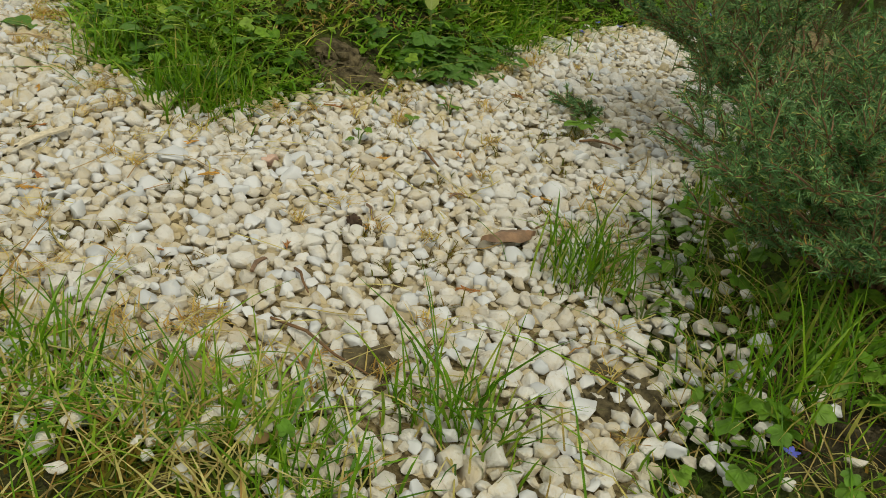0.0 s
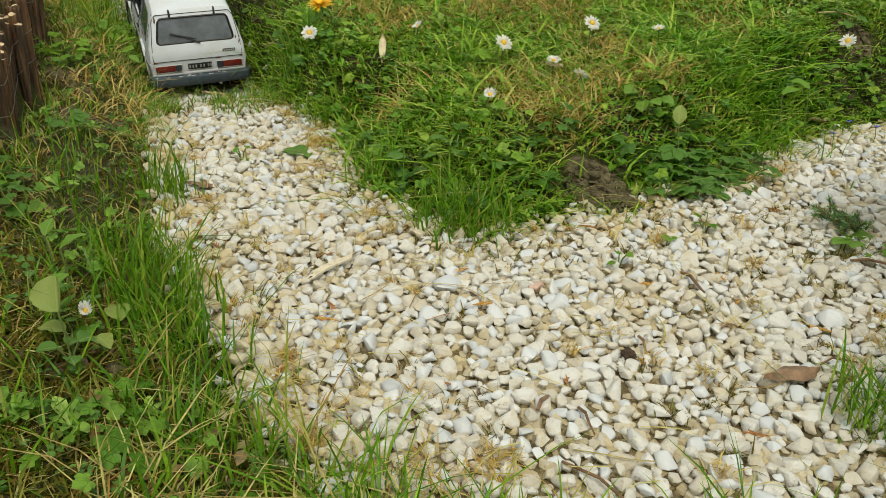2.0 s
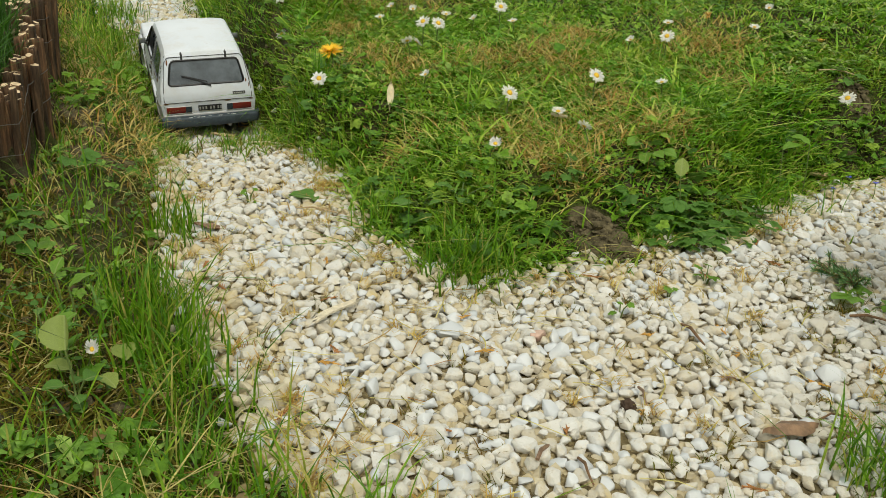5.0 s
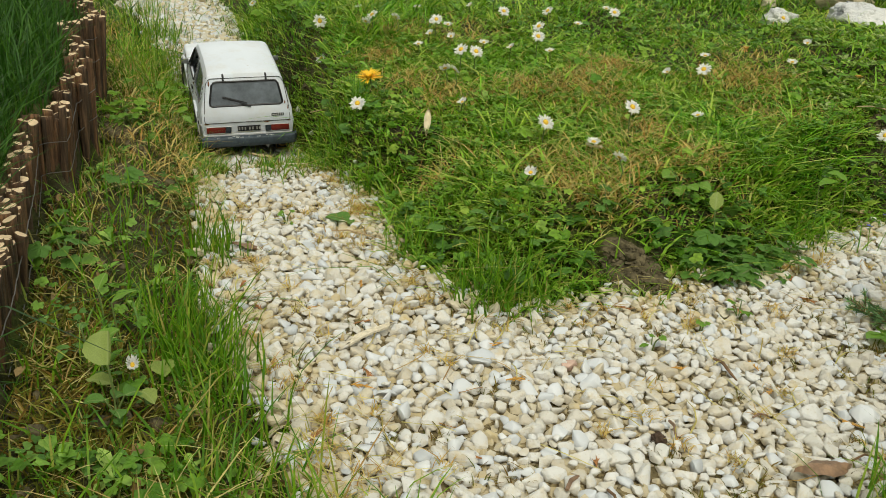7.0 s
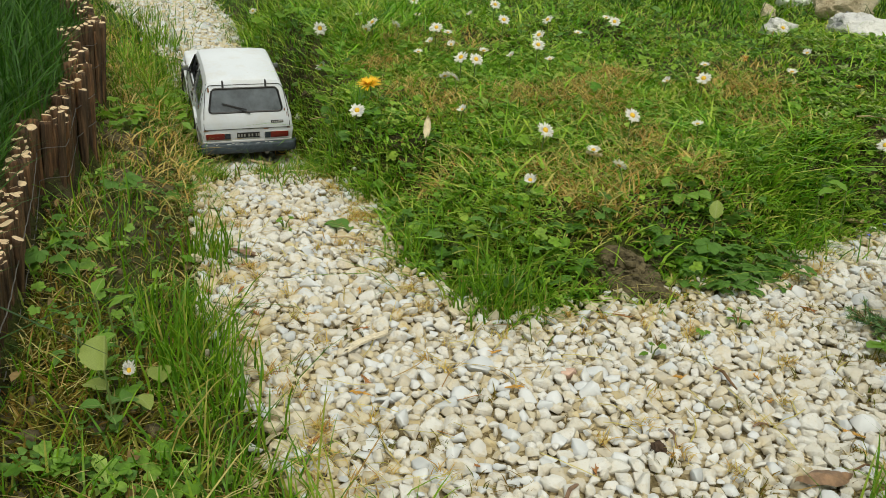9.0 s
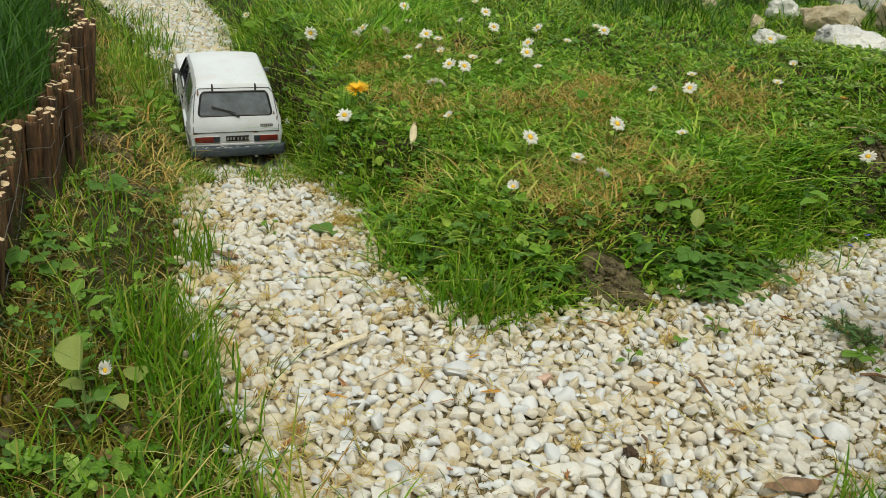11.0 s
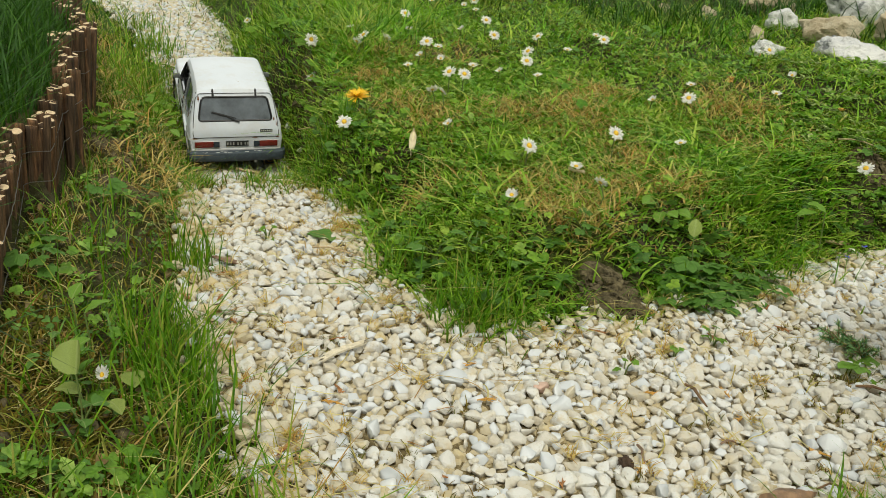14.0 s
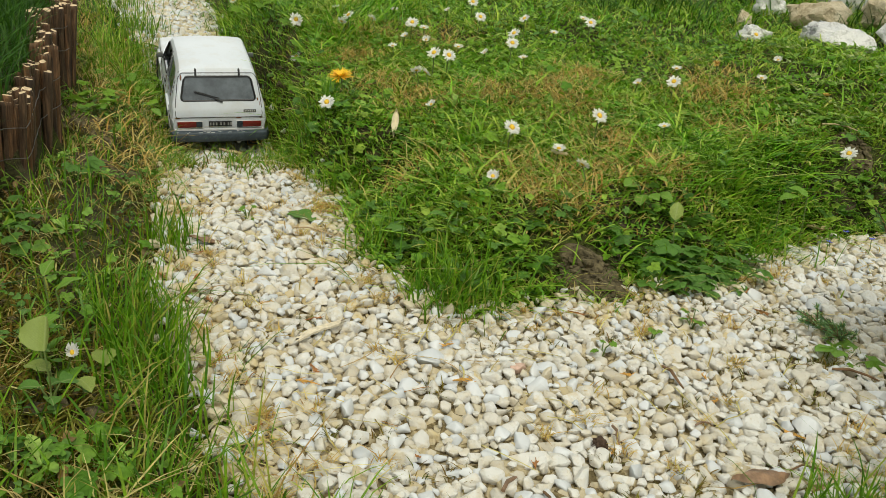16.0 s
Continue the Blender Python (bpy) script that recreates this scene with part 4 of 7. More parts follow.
def build_edging():
    rng = random.Random(5)
    root = new("log_roll_edging")
    tagged(root, "low edging of thin bark-covered stakes wired together", "garden edging")
    seg = np.hypot(np.diff(LOGS[:, 0]), np.diff(LOGS[:, 1]))
    s = np.r_[0, np.cumsum(seg)]
    at, meshes, tops = 0.0, [], []
    while at < s[-1]:
        r = rng.uniform(0.0034, 0.0058)
        x, y, zt = (float(np.interp(at, s, LOGS[:, k])) for k in range(3))
        zt += rng.uniform(-0.006, 0.008) + (0.006 if rng.random() < 0.2 else 0)
        x += rng.uniform(-0.006, 0.006)
        zb = -0.02 + 0.05 * min(1, max(0, (y - 0.4)))
        ob = new("post", post_mesh(r, zt - zb, rng))
        ob.parent = root
        ob.location = (x, y, zb)
        tops.append((x, y, zt, r))
        at += r * 0.82
    for drop in (0.022, 0.055):
        bm = bmesh.new()
        pts = []
        for q in np.arange(0.0, s[-1], 0.009):
            x, y, z = (float(np.interp(q, s, LOGS[:, k])) for k in range(3))
            x1, y1 = (float(np.interp(q + 0.02, s, LOGS[:, k])) - float(np.interp(q - 0.02, s, LOGS[:, k])) for k in range(2))
            l = math.hypot(x1, y1) or 1
            pts.append((x + y1 / l * 0.0105, y - x1 / l * 0.0105, z - drop + 0.001 * math.sin(q * 210)))
        tube(bm, pts, 0.0005, 4)
        part("wire", bm, M_WIRE, root, "thin galvanised binding wire")


build_edging()


# ---- the model car (its own axes in centimetres: x ahead of the rear axle, y to its left, z over the ground) ----
CM = 0.01


def ortho(fwd, left, at):
    x = Vector(fwd).normalized()
    z = x.cross(Vector(left)).normalized()
    m = Matrix((x, z.cross(x), z)).transposed().to_4x4()
    m.translation = at
    return m


CAR_POSE = ortho((-0.6592, 0.7285, 0.1865), (-0.7462, -0.6644, -0.0421), (-0.8347, 1.4062, -0.0834))


def mat_paint():
    m, nt, b = mat_new("weathered_white_paint", 0.42, 0, 0.45)
    n1, n2, n3 = noise_tex(nt, 9.0, 5), noise_tex(nt, 70.0, 5, 0.7), noise_tex(nt, 26.0, 6, 0.7)
    base = ramp(nt, n1.outputs["Fac"], [(0.3, (0.61, 0.65, 0.71)), (0.7, (0.70, 0.735, 0.79))])
    grime = ramp(nt, n3.outputs["Fac"], [(0.48, (0, 0, 0)), (0.75, (0.40, 0.40, 0.40))])
    c = mixc(nt, grime, base, (0.50, 0.45, 0.37))
    # dried mud thrown up along the sills
    tc = nt.nodes.new("ShaderNodeTexCoord")
    sp = nt.nodes.new("ShaderNodeSeparateXYZ")
    nt.links.new(tc.outputs["Object"], sp.inputs[0])
    ma = nt.nodes.new("ShaderNodeMath")
    ma.operation = "MULTIPLY_ADD"
    ma.inputs[1].default_value = 0.035
    nt.links.new(n2.outputs["Fac"], ma.inputs[0])
    nt.links.new(sp.outputs["Z"], ma.inputs[2])
    mud = ramp(nt, ma.outputs[0], [(0.055, (0.75, 0.75, 0.75)), (0.092, (0, 0, 0))])
    c = mixc(nt, mud, c, (0.46, 0.33, 0.19))
    chips = ramp(nt, n2.outputs["Fac"], [(0.70, (0, 0, 0)), (0.73, (0.7, 0.7, 0.7))])
    c = mixc(nt, chips, c, (0.30, 0.22, 0.15))
    nt.links.new(c, b.inputs["Base Color"])
    rr = ramp(nt, n1.outputs["Fac"], [(0.3, (0.34, 0.34, 0.34)), (0.7, (0.55, 0.55, 0.55))])
    nt.links.new(rr, b.inputs["Roughness"])
    bump(nt, b, n2.outputs["Fac"], 0.06, 0.0006)
    return m


def mat_glass():
    m, nt, b = mat_new("dark_window_glass", 0.08, 0, 1.0)
    n = noise_tex(nt, 40.0, 5)
    # base colour holds a dust film and a painted blue-grey sky reflection
    nt.links.new(ramp(nt, n.outputs["Fac"], [(0.35, (0.055, 0.068, 0.080)), (0.7, (0.13, 0.155, 0.175))]), b.inputs["Base Color"])
    nt.links.new(ramp(nt, n.outputs["Fac"], [(0.4, (0.04, 0.04, 0.04)), (0.7, (0.22, 0.22, 0.22))]), b.inputs["Roughness"])
    b.inputs["Transmission Weight"].default_value = 0.1
    return m


M_PAINT, M_GLASS = mat_paint(), mat_glass()
M_RUBBER = mat_plain("black_rubber", (0.018, 0.018, 0.018), 0.85, 0, 0.35, 90.0, 0.5)
M_PLASTIC = mat_plain("worn_blue_grey_plastic", (0.045, 0.062, 0.078), 0.6, 0, 0.4, 120.0, 0.3)
M_BLACK = mat_plain("black_trim", (0.012, 0.012, 0.013), 0.5, 0, 0.3, 100.0, 0.1)
M_SEAM = mat_plain("dirty_seam", (0.035, 0.032, 0.030), 0.9, 0, 0.3, 100.0, 0.0)
M_STEEL = mat_plain("dull_steel", (0.42, 0.42, 0.41), 0.38, 0.85, 0.3, 150.0, 0.2)
M_RED = mat_plain("red_lens", (0.17, 0.020, 0.014), 0.25, 0, 0.25, 90.0, 0.05)
M_SMOKE = mat_plain("smoked_lens", (0.030, 0.042, 0.055), 0.25, 0, 0.2, 90.0, 0.0)
M_ORANGE = mat_plain("orange_lens", (0.55, 0.16, 0.03), 0.3, 0, 0.2, 90.0, 0.0)
M_RUST = mat_plain("rust", (0.19, 0.085, 0.04), 0.95, 0, 0.6, 260.0, 0.8)
M_GOLD = mat_plain("tan_emblem", (0.42, 0.26, 0.08), 0.55, 0.0, 0.3, 150.0, 0.1)
M_PALE = mat_plain("pale_lettering", (0.62, 0.62, 0.60), 0.5, 0, 0.15, 150.0, 0.0)
M_GREY2 = mat_plain("dull_plate_bar", (0.30, 0.30, 0.28), 0.6, 0, 0.2, 150.0, 0.0)
M_GREY = mat_plain("grey_plastic", (0.16, 0.17, 0.17), 0.55, 0, 0.3, 100.0, 0.1)
M_DOLL = mat_plain("dark_doll_plastic", (0.03, 0.035, 0.045), 0.6, 0, 0.3, 80.0, 0.1)

# x, roof or bonnet height, how full the width is
STATIONS = [(-7.95, 8.9, 0.955), (-7.65, 10.1, 0.975), (-6.95, 11.3, 0.99), (-4.95, 15.45, 1.0), (-4.45, 16.05, 1.0), (-2.0, 16.45, 1.0), (3.0, 16.6, 1.0), (9.6, 16.4, 1.0),
            (11.4, 16.05, 1.0), (12.2, 15.4, 1.0), (16.0, 10.95, 1.0), (16.7, 10.7, 1.0), (21.0, 10.5, 0.995), (26.0, 10.1, 0.98), (28.4, 9.7, 0.965), (29.1, 9.0, 0.945)]
LOWER = [(7.35, 4.3), (7.85, 5.2), (8.0, 7.2), (8.12, 8.35), (7.92, 8.75)]


def flank(z):
    """Half width of the body at height z."""
    if z <= 8.75:
        return float(np.interp(z, [p[1] for p in LOWER], [p[0] for p in LOWER]))
    return 7.92 - (z - 8.75) * 0.06 if z < 10.4 else 7.82 - (z - 10.4) * 0.285


def section(x, h, w, inset=0.0):
    pts = []
    for i, (y, z) in enumerate(LOWER):
        pts.append((y - inset, min(max(z, 5.6 if inset else z), h - 1.0 + 0.1 * i)))
    if h > 11.0:
        zs = [10.4, 10.4 + (h - 11.2) * 0.5, h - 0.8]
        pts += [(flank(z) - inset, z) for z in zs]
        e = flank(h - 0.8)
        pts += [(e - 0.3 - inset, h - 0.35 - inset), (e - 0.9 - inset, h - 0.08 - inset), (e * 0.55, h + 0.08 - inset), (0.0, h + 0.14 - inset)]
    else:
        e = flank(h - 0.5)
        pts += [(e - inset, h - 0.5), (e - 0.03 - inset, h - 0.38), (e - 0.10 - inset, h - 0.24), (e - 0.28 - inset, h - 0.1), (e - 0.7 - inset, h - inset), (e * 0.55, h + 0.08 - inset), (0.0, h + 0.12 - inset)]
    return [(x * CM, y * w * CM, z * CM) for y, z in pts]


def loft(stations, inset=0.0):
    bm = bmesh.new()
    rings = []
    for x, h, w in stations:
        half = section(x, h, w, inset)
        full = half + [(a, -b, c) for a, b, c in half[-2::-1]]
        rings.append([bm.verts.new(p) for p in full])
    for a, b in zip(rings[:-1], rings[1:]):
        bridge(bm, a, b)
    bm.faces.new(rings[0][::-1])
    bm.faces.new(rings[-1])
    bmesh.ops.recalc_face_normals(bm, faces=bm.faces)
    return bm


def prism(poly, axis, lo, hi):
    """A solid from a polygon, pushed along an axis from lo to hi (centimetres)."""
    bm = bmesh.new()
    ends = []
    for k in (lo, hi):
        ends.append([bm.verts.new(((k, a, b) if axis == "x" else (a, k, b) if axis == "y" else (a, b, k))) for a, b in poly])
    bridge(bm, *ends)
    bm.faces.new(ends[0][::-1])
    bm.faces.new(ends[1])
    bmesh.ops.scale(bm, vec=(CM, CM, CM), verts=bm.verts)
    bmesh.ops.recalc_face_normals(bm, faces=bm.faces)
    return bm


def rounded(poly, r, n=4):
    """A polygon with rounded corners."""
    out = []
    k = len(poly)
    for i in range(k):
        p, a, b = Vector(poly[i]), Vector(poly[i - 1]), Vector(poly[(i + 1) % k])
        u, v = (a - p).normalized(), (b - p).normalized()
        rr = min(r, (a - p).length * 0.45, (b - p).length * 0.45)
        for j in range(n + 1):
            t = j / n
            q = (p + u * rr) * (1 - t) ** 2 + p * 2 * t * (1 - t) + (p + v * rr) * t ** 2
            out.append((q.x, q.y))
    return out


DOOR_GLASS = rounded([(14.9, 11.0), (12.0, 15.0), (6.0, 15.25), (5.9, 10.95)], 0.7)
SIDE_GLASS = rounded([(4.5, 10.95), (4.4, 15.2), (-2.3, 14.9), (-3.9, 11.3), (-3.6, 10.8)], 0.8)
HATCH_GLASS = rounded([(6.25, 11.35), (5.5, 15.0), (-5.5, 15.0), (-6.25, 11.35)], 0.7)
FRONT_GLASS = rounded([(6.7, 11.5), (5.6, 15.0), (-5.6, 15.0), (-6.7, 11.5)], 0.7)


def hatch_x(z):
    return float(np.interp(z, [8.9, 10.1, 11.3, 15.45], [-7.95, -7.65, -6.95, -4.95]))


def cut(bm, tools):
    """Take solids out of a solid and return the mesh."""
    body = new("shell", bpy.data.meshes.new("shell"))
    bm.to_mesh(body.data)
    bm.free()
    made = []
    for t in tools:
        ob = new("tool", bpy.data.meshes.new("tool"))
        t.to_mesh(ob.data)
        t.free()
        made.append(ob)
        mod = body.modifiers.new("cut", "BOOLEAN")
        mod.operation, mod.solver, mod.object = "DIFFERENCE", "EXACT", ob
    bpy.context.view_layer.update()
    dg = bpy.context.evaluated_depsgraph_get()
    me = bpy.data.meshes.new_from_object(body.evaluated_get(dg))
    for ob in made + [body]:
        bpy.data.objects.remove(ob)
    out = bmesh.new()
    out.from_mesh(me)
    bpy.data.meshes.remove(me)
    return out


def cyl(x, y0, y1, z, r, n=40):
    return prism([(x + r * math.cos(2 * math.pi * i / n), z + r * math.sin(2 * math.pi * i / n)) for i in range(n)], "y", y0, y1)


def box(cx, cy, cz, sx, sy, sz, bev=0.1):
    bm = bmesh.new()
    bmesh.ops.create_cube(bm, size=1, matrix=Matrix.Translation((cx * CM, cy * CM, cz * CM)) @ Matrix.Diagonal((sx * CM, sy * CM, sz * CM, 1)))
    if bev:
        bmesh.ops.bevel(bm, geom=list(bm.edges), offset=bev * CM, segments=2, affect="EDGES", profile=0.5)
    return bm


def line_bm(pts, r, n=5):
    bm = bmesh.new()
    tube(bm, [tuple(c * CM for c in p) for p in pts], r * CM, n)
    return bm


def loop_bm(pts, r, n=6):
    return line_bm(list(pts) + [pts[0], pts[1]], r, n)


def pane_bm(poly, place, thick):
    """A pane that follows a surface: place(a, b, depth) gives the point."""
    bm = bmesh.new()
    f, b = ([bm.verts.new(Vector(place(p, q, d)) * CM) for p, q in poly] for d in (0.0, thick))
    bm.faces.new(f)
    bm.faces.new(b[::-1])
    bridge(bm, b, f)
    bmesh.ops.recalc_face_normals(bm, faces=bm.faces)
    return bm


def lathe(profile, n, y):
    """Turn (radius, depth) pairs about the wheel's axle."""
    bm = bmesh.new()
    prev = None
    for r, d in profile:
        ring = [bm.verts.new((r * CM * math.cos(2 * math.pi * i / n), (y + d) * CM, r * CM * math.sin(2 * math.pi * i / n))) for i in range(n)]
        if prev:
            bridge(bm, prev, ring)
        prev = ring
    return bm


def wheel(parent, x, side, steer=0.0):
    """A wheel under the car: tyre with cleats, steel rim, hub and nuts."""
    w = new("wheel")
    w.parent = parent
    w.location = (x * CM, side * 6.75 * CM, 4.15 * CM)
    w.rotation_euler = (0, 0, radians(steer) + (0 if side > 0 else math.pi))
    bm = lathe([(2.35, 0.9), (2.6, 1.28), (3.3, 1.42), (3.78, 1.3), (3.92, 1.0), (3.95, 0.0), (3.92, -1.0), (3.78, -1.3), (3.3, -1.42), (2.5, -1.3), (2.35, -0.9)], 40, 0)
    for i in range(30):
        for row, (d0, d1) in enumerate(((0.12, 0.72), (-0.72, -0.12), (0.86, 1.36), (-1.36, -0.86))):
            a = 2 * math.pi * (i + (row % 2) * 0.5) / 30
            rr = 4.0 if row < 2 else 3.9
            m = Matrix.Rotation(-a, 4, "Y") @ Matrix.Translation((rr * CM, (d0 + d1) / 2 * CM, 0)) @ Matrix.Rotation(radians(18 if row % 2 else -18), 4, "X") @ Matrix.Diagonal((0.34 * CM, (d1 - d0) * CM, 0.46 * CM, 1))
            bmesh.ops.create_cube(bm, size=1, matrix=m)
    bmesh.ops.recalc_face_normals(bm, faces=bm.faces)
    part("tyre", bm, M_RUBBER, w, "black knobbly rubber tyre", 30)
    rim = part("rim", lathe([(2.42, -0.9), (2.42, 1.18), (2.5, 1.3), (2.38, 1.32), (2.22, 1.1), (2.1, 0.55), (1.75, 0.45), (1.6, 0.72), (1.1, 0.8), (0.85, 0.62), (0.55, 0.62), (0.5, 0.95), (0.001, 1.0)], 40, 0), M_STEEL, w, "dull steel disc rim", 45)
    for i in range(8):
        a = 2 * math.pi * i / 8
        bm = bmesh.new()
        bmesh.ops.create_uvsphere(bm, u_segments=6, v_segments=4, radius=0.13 * CM, matrix=Matrix.Translation((1.3 * math.cos(a) * CM, 0.8 * CM, 1.3 * math.sin(a) * CM)))
        part("nut", bm, M_BLACK, rim)
    return w


def side_place(side, lift=0.0):
    return lambda x, z, d: (x, side * (flank(z) + lift - d), z)


def hatch_place(lift):
    return lambda y, z, d: (hatch_x(z) - (lift - d) * 0.9, y, z + (lift - d) * 0.43)


def splodge(poly_c, rx, rz, rng, n=11):
    return [(poly_c[0] + rx * rng.uniform(0.55, 1.1) * math.cos(2 * math.pi * i / n), poly_c[1] + rz * rng.uniform(0.55, 1.1) * math.sin(2 * math.pi * i / n)) for i in range(n)]


def build_car():
    rng = random.Random(3)
    root = new("model_car")
    tagged(root, "weathered white off-road model car with rust spots, in the dip", "model car")
    arches = [cyl(x, s * 5.2, s * 9.5, 4.3, 4.75) for x in (0, 22) for s in (1, -1)]
    cabin = loft([(-6.3, 11.0, 0.99), (-4.6, 15.2, 1), (-2.0, 16.45, 1.0), (3.0, 16.6, 1.0), (9.6, 16.4, 1.0), (11.7, 15.2, 1), (15.6, 10.9, 1.0)], 0.4)
    bm = cut(loft(STATIONS), [cabin] + arches + [prism(DOOR_GLASS, "y", -12, 12), prism(SIDE_GLASS, "y", -12, 12), prism(HATCH_GLASS, "x", -12, -3.2), prism(FRONT_GLASS, "x", 10.5, 18.5)])
    body = part("body", bm, M_PAINT, root, "weathered white painted shell", 28)
    # glazing and its gaskets
    for s in (1, -1):
        part("quarter_window", pane_bm(SIDE_GLASS, side_place(s, -0.10), 0.12), M_GLASS, root, "dusty dark quarter glass, sky reflection tinted into its colour")
        part("window_gasket", loop_bm([(x, s * (flank(z) + 0.0), z) for x, z in SIDE_GLASS], 0.10), M_GREY, root)
        part("window_gasket", loop_bm([(x, s * (flank(z) + 0.0), z) for x, z in DOOR_GLASS], 0.13), M_BLACK, root)
        part("vent_window", pane_bm([(14.75, 11.05), (12.75, 14.0), (12.6, 11.05)], side_place(s, -0.12), 0.1), M_GLASS, root)
        part("window_post", line_bm([(12.5, s * flank(11), 11.0), (12.5, s * flank(14.7), 14.3)], 0.12), M_BLACK, root)
    pane = part("hatch_window", pane_bm(HATCH_GLASS, hatch_place(-0.08), 0.14), M_GLASS, root, "dusty dark rear glass, sky reflection tinted into its colour")
    part("window_gasket", loop_bm([(hatch_x(z) - 0.04, y, z) for y, z in HATCH_GLASS], 0.17), M_BLACK, root, "black rubber gasket")
    fx = lambda z: float(np.interp(z, [10.95, 15.4], [16.0, 12.2]))
    part("windscreen", pane_bm(FRONT_GLASS, lambda y, z, d: (fx(z) - 0.1 - d, y, z), 0.12), M_GLASS, root)
    part("window_gasket", loop_bm([(fx(z) + 0.03, y, z) for y, z in FRONT_GLASS], 0.15), M_BLACK, root)
    # panel gaps
    for s in (1, -1):
        g = lambda x, z: (x, s * (flank(z) + 0.0), z)
        part("door_seam", line_bm([g(5.25, 15.5), g(5.2, 10.4), g(5.2, 7.0), g(5.4, 5.3)], 0.075), M_SEAM, root)
        part("door_seam", line_bm([g(15.4, 11.0), g(16.4, 10.0), g(16.6, 8.4), g(16.4, 6.4), g(15.8, 5.2)], 0.075), M_SEAM, root)
        part("flank_moulding", line_bm([g(-5.0, 8.62), g(0, 8.62), g(10, 8.62), g(17, 8.62)], 0.09), M_GREY, root)
        part("bonnet_seam", line_bm([(17.4, s * flank(9.6) * 0.998, 10.0), (21, s * 7.80, 9.95), (26, s * 7.58, 9.5), (28.4, s * 7.35, 9.15)], 0.08), M_SEAM, root)
        part("pillar_seam", line_bm([(-4.3, s * 6.3, 15.55), (-5.2, s * 6.75, 13.6), (-6.5, s * 7.35, 11.2), (-7.0, s * 7.7, 9.0)], 0.06), M_SEAM, root)
        for k in range(3):
            bm = box(0, 0, 0, 0.28, 0.1, 0.62, 0.05)
            bmesh.ops.transform(bm, matrix=Matrix.Translation(((-4.35 - 0.18 * k) * CM, s * (flank(13.6 - 0.8 * k) + 0.02) * CM, (13.7 - 0.8 * k) * CM)) @ Matrix.Rotation(radians(s * 16), 4, "X"), verts=bm.verts)
            part("pillar_vent", bm, M_GREY, root)
        arc = lambda x: [(x + 4.85 * math.cos(a), s * (flank(min(8.2, 4.3 + 4.85 * math.sin(a))) + 0.02), 4.3 + 4.85 * math.sin(a)) for a in np.linspace(0.12, math.pi - 0.12, 17)]
        for x in (0, 22):
            part("wheel_arch", line_bm(arc(x), 0.24, 8), M_PAINT, root)
        part("sill", line_bm([(5.2, s * 7.3, 4.35), (16.8, s * 7.3, 4.35)], 0.3, 8), M_PAINT, root)
        part("door_handle", box(6.5, s * (flank(9.6) + 0.1), 9.6, 1.5, 0.22, 0.42, 0.09), M_BLACK, root, "black door handle")
        mir = part("wing_mirror", box(14.2, s * 8.35, 11.5, 0.45, 1.2, 0.95, 0.18), M_GREY, root, "grey plastic wing mirror")
        part("mirror_stalk", line_bm([(14.2, s * 7.6, 10.9), (14.2, s * 8.2, 11.2)], 0.16), M_BLACK, mir)
        part("indicator", box(28.2, s * 7.62, 8.5, 0.9, 0.2, 0.5, 0.06), M_ORANGE, root, "orange side indicator")
    # hatch seam, hinges, wiper
    seam = [(5.9, 15.55), (6.55, 14.8), (7.05, 11.6), (7.25, 9.2), (7.1, 8.7), (-7.1, 8.7), (-7.25, 9.2), (-7.05, 11.6), (-6.55, 14.8), (-5.9, 15.55)]
    part("hatch_seam", loop_bm([(hatch_x(max(z, 8.9)) - 0.03, y, z) for y, z in rounded(seam, 0.3, 2)], 0.055), M_SEAM, root)
    for y in (3.6, -3.6):
        part("hinge", line_bm([(-4.35, y, 16.0), (-4.7, y, 15.85), (-5.05, y, 15.4), (-5.25, y, 14.95)], 0.19, 6), M_BLACK, root, "black hatch hinge strap")
    wip = part("wiper", line_bm([(hatch_x(11.2) - 0.35, -0.6, 11.2), (hatch_x(12.2) - 0.45, 1.6, 12.15), (hatch_x(12.8) - 0.4, 4.0, 12.8)], 0.12), M_BLACK, root, "black rear wiper")
    part("wiper_blade", line_bm([(hatch_x(11.9) - 0.25, -0.1, 11.75), (hatch_x(12.8) - 0.25, 3.9, 12.85)], 0.09), M_BLACK, wip)
    # tail panel
    for s in (1, -1):
        tl = part("tail_light", box(-8.05, s * 5.45, 7.45, 0.35, 3.1, 1.05, 0.08), M_RED, root, "faded red tail light")
        part("reversing_lens", box(-8.06, s * 3.4, 7.45, 0.36, 0.95, 1.1, 0.06), M_SMOKE, tl, "dark smoked lens")
        part("lamp_frame", loop_bm([(-8.12, s * 7.1, 6.85), (-8.12, s * 7.1, 8.05), (-8.12, s * 2.85, 8.05), (-8.12, s * 2.85, 6.85)], 0.07), M_PALE, tl)
    pl = part("number_plate", box(-8.08, -0.1, 7.55, 0.16, 3.9, 0.95, 0.05), M_BLACK, root, "small black number plate")
    for y in (1.55, 1.05, 0.55, -0.2, -0.75, -1.45, -1.9):
        part("plate_bar", box(-8.18, y, 7.55, 0.06, 0.26, 0.5, 0), M_GREY2, pl)
    bd = part("badge", box(hatch_x(9.75) - 0.08, -5.1, 9.75, 0.12, 2.1, 0.45, 0.03), M_BLACK, root, "small dark badge")
    for k in range(6):
        part("badge_bar", box(hatch_x(9.75) - 0.16, -4.3 - 0.32 * k, 9.75, 0.05, 0.2, 0.24, 0), M_PALE, bd)
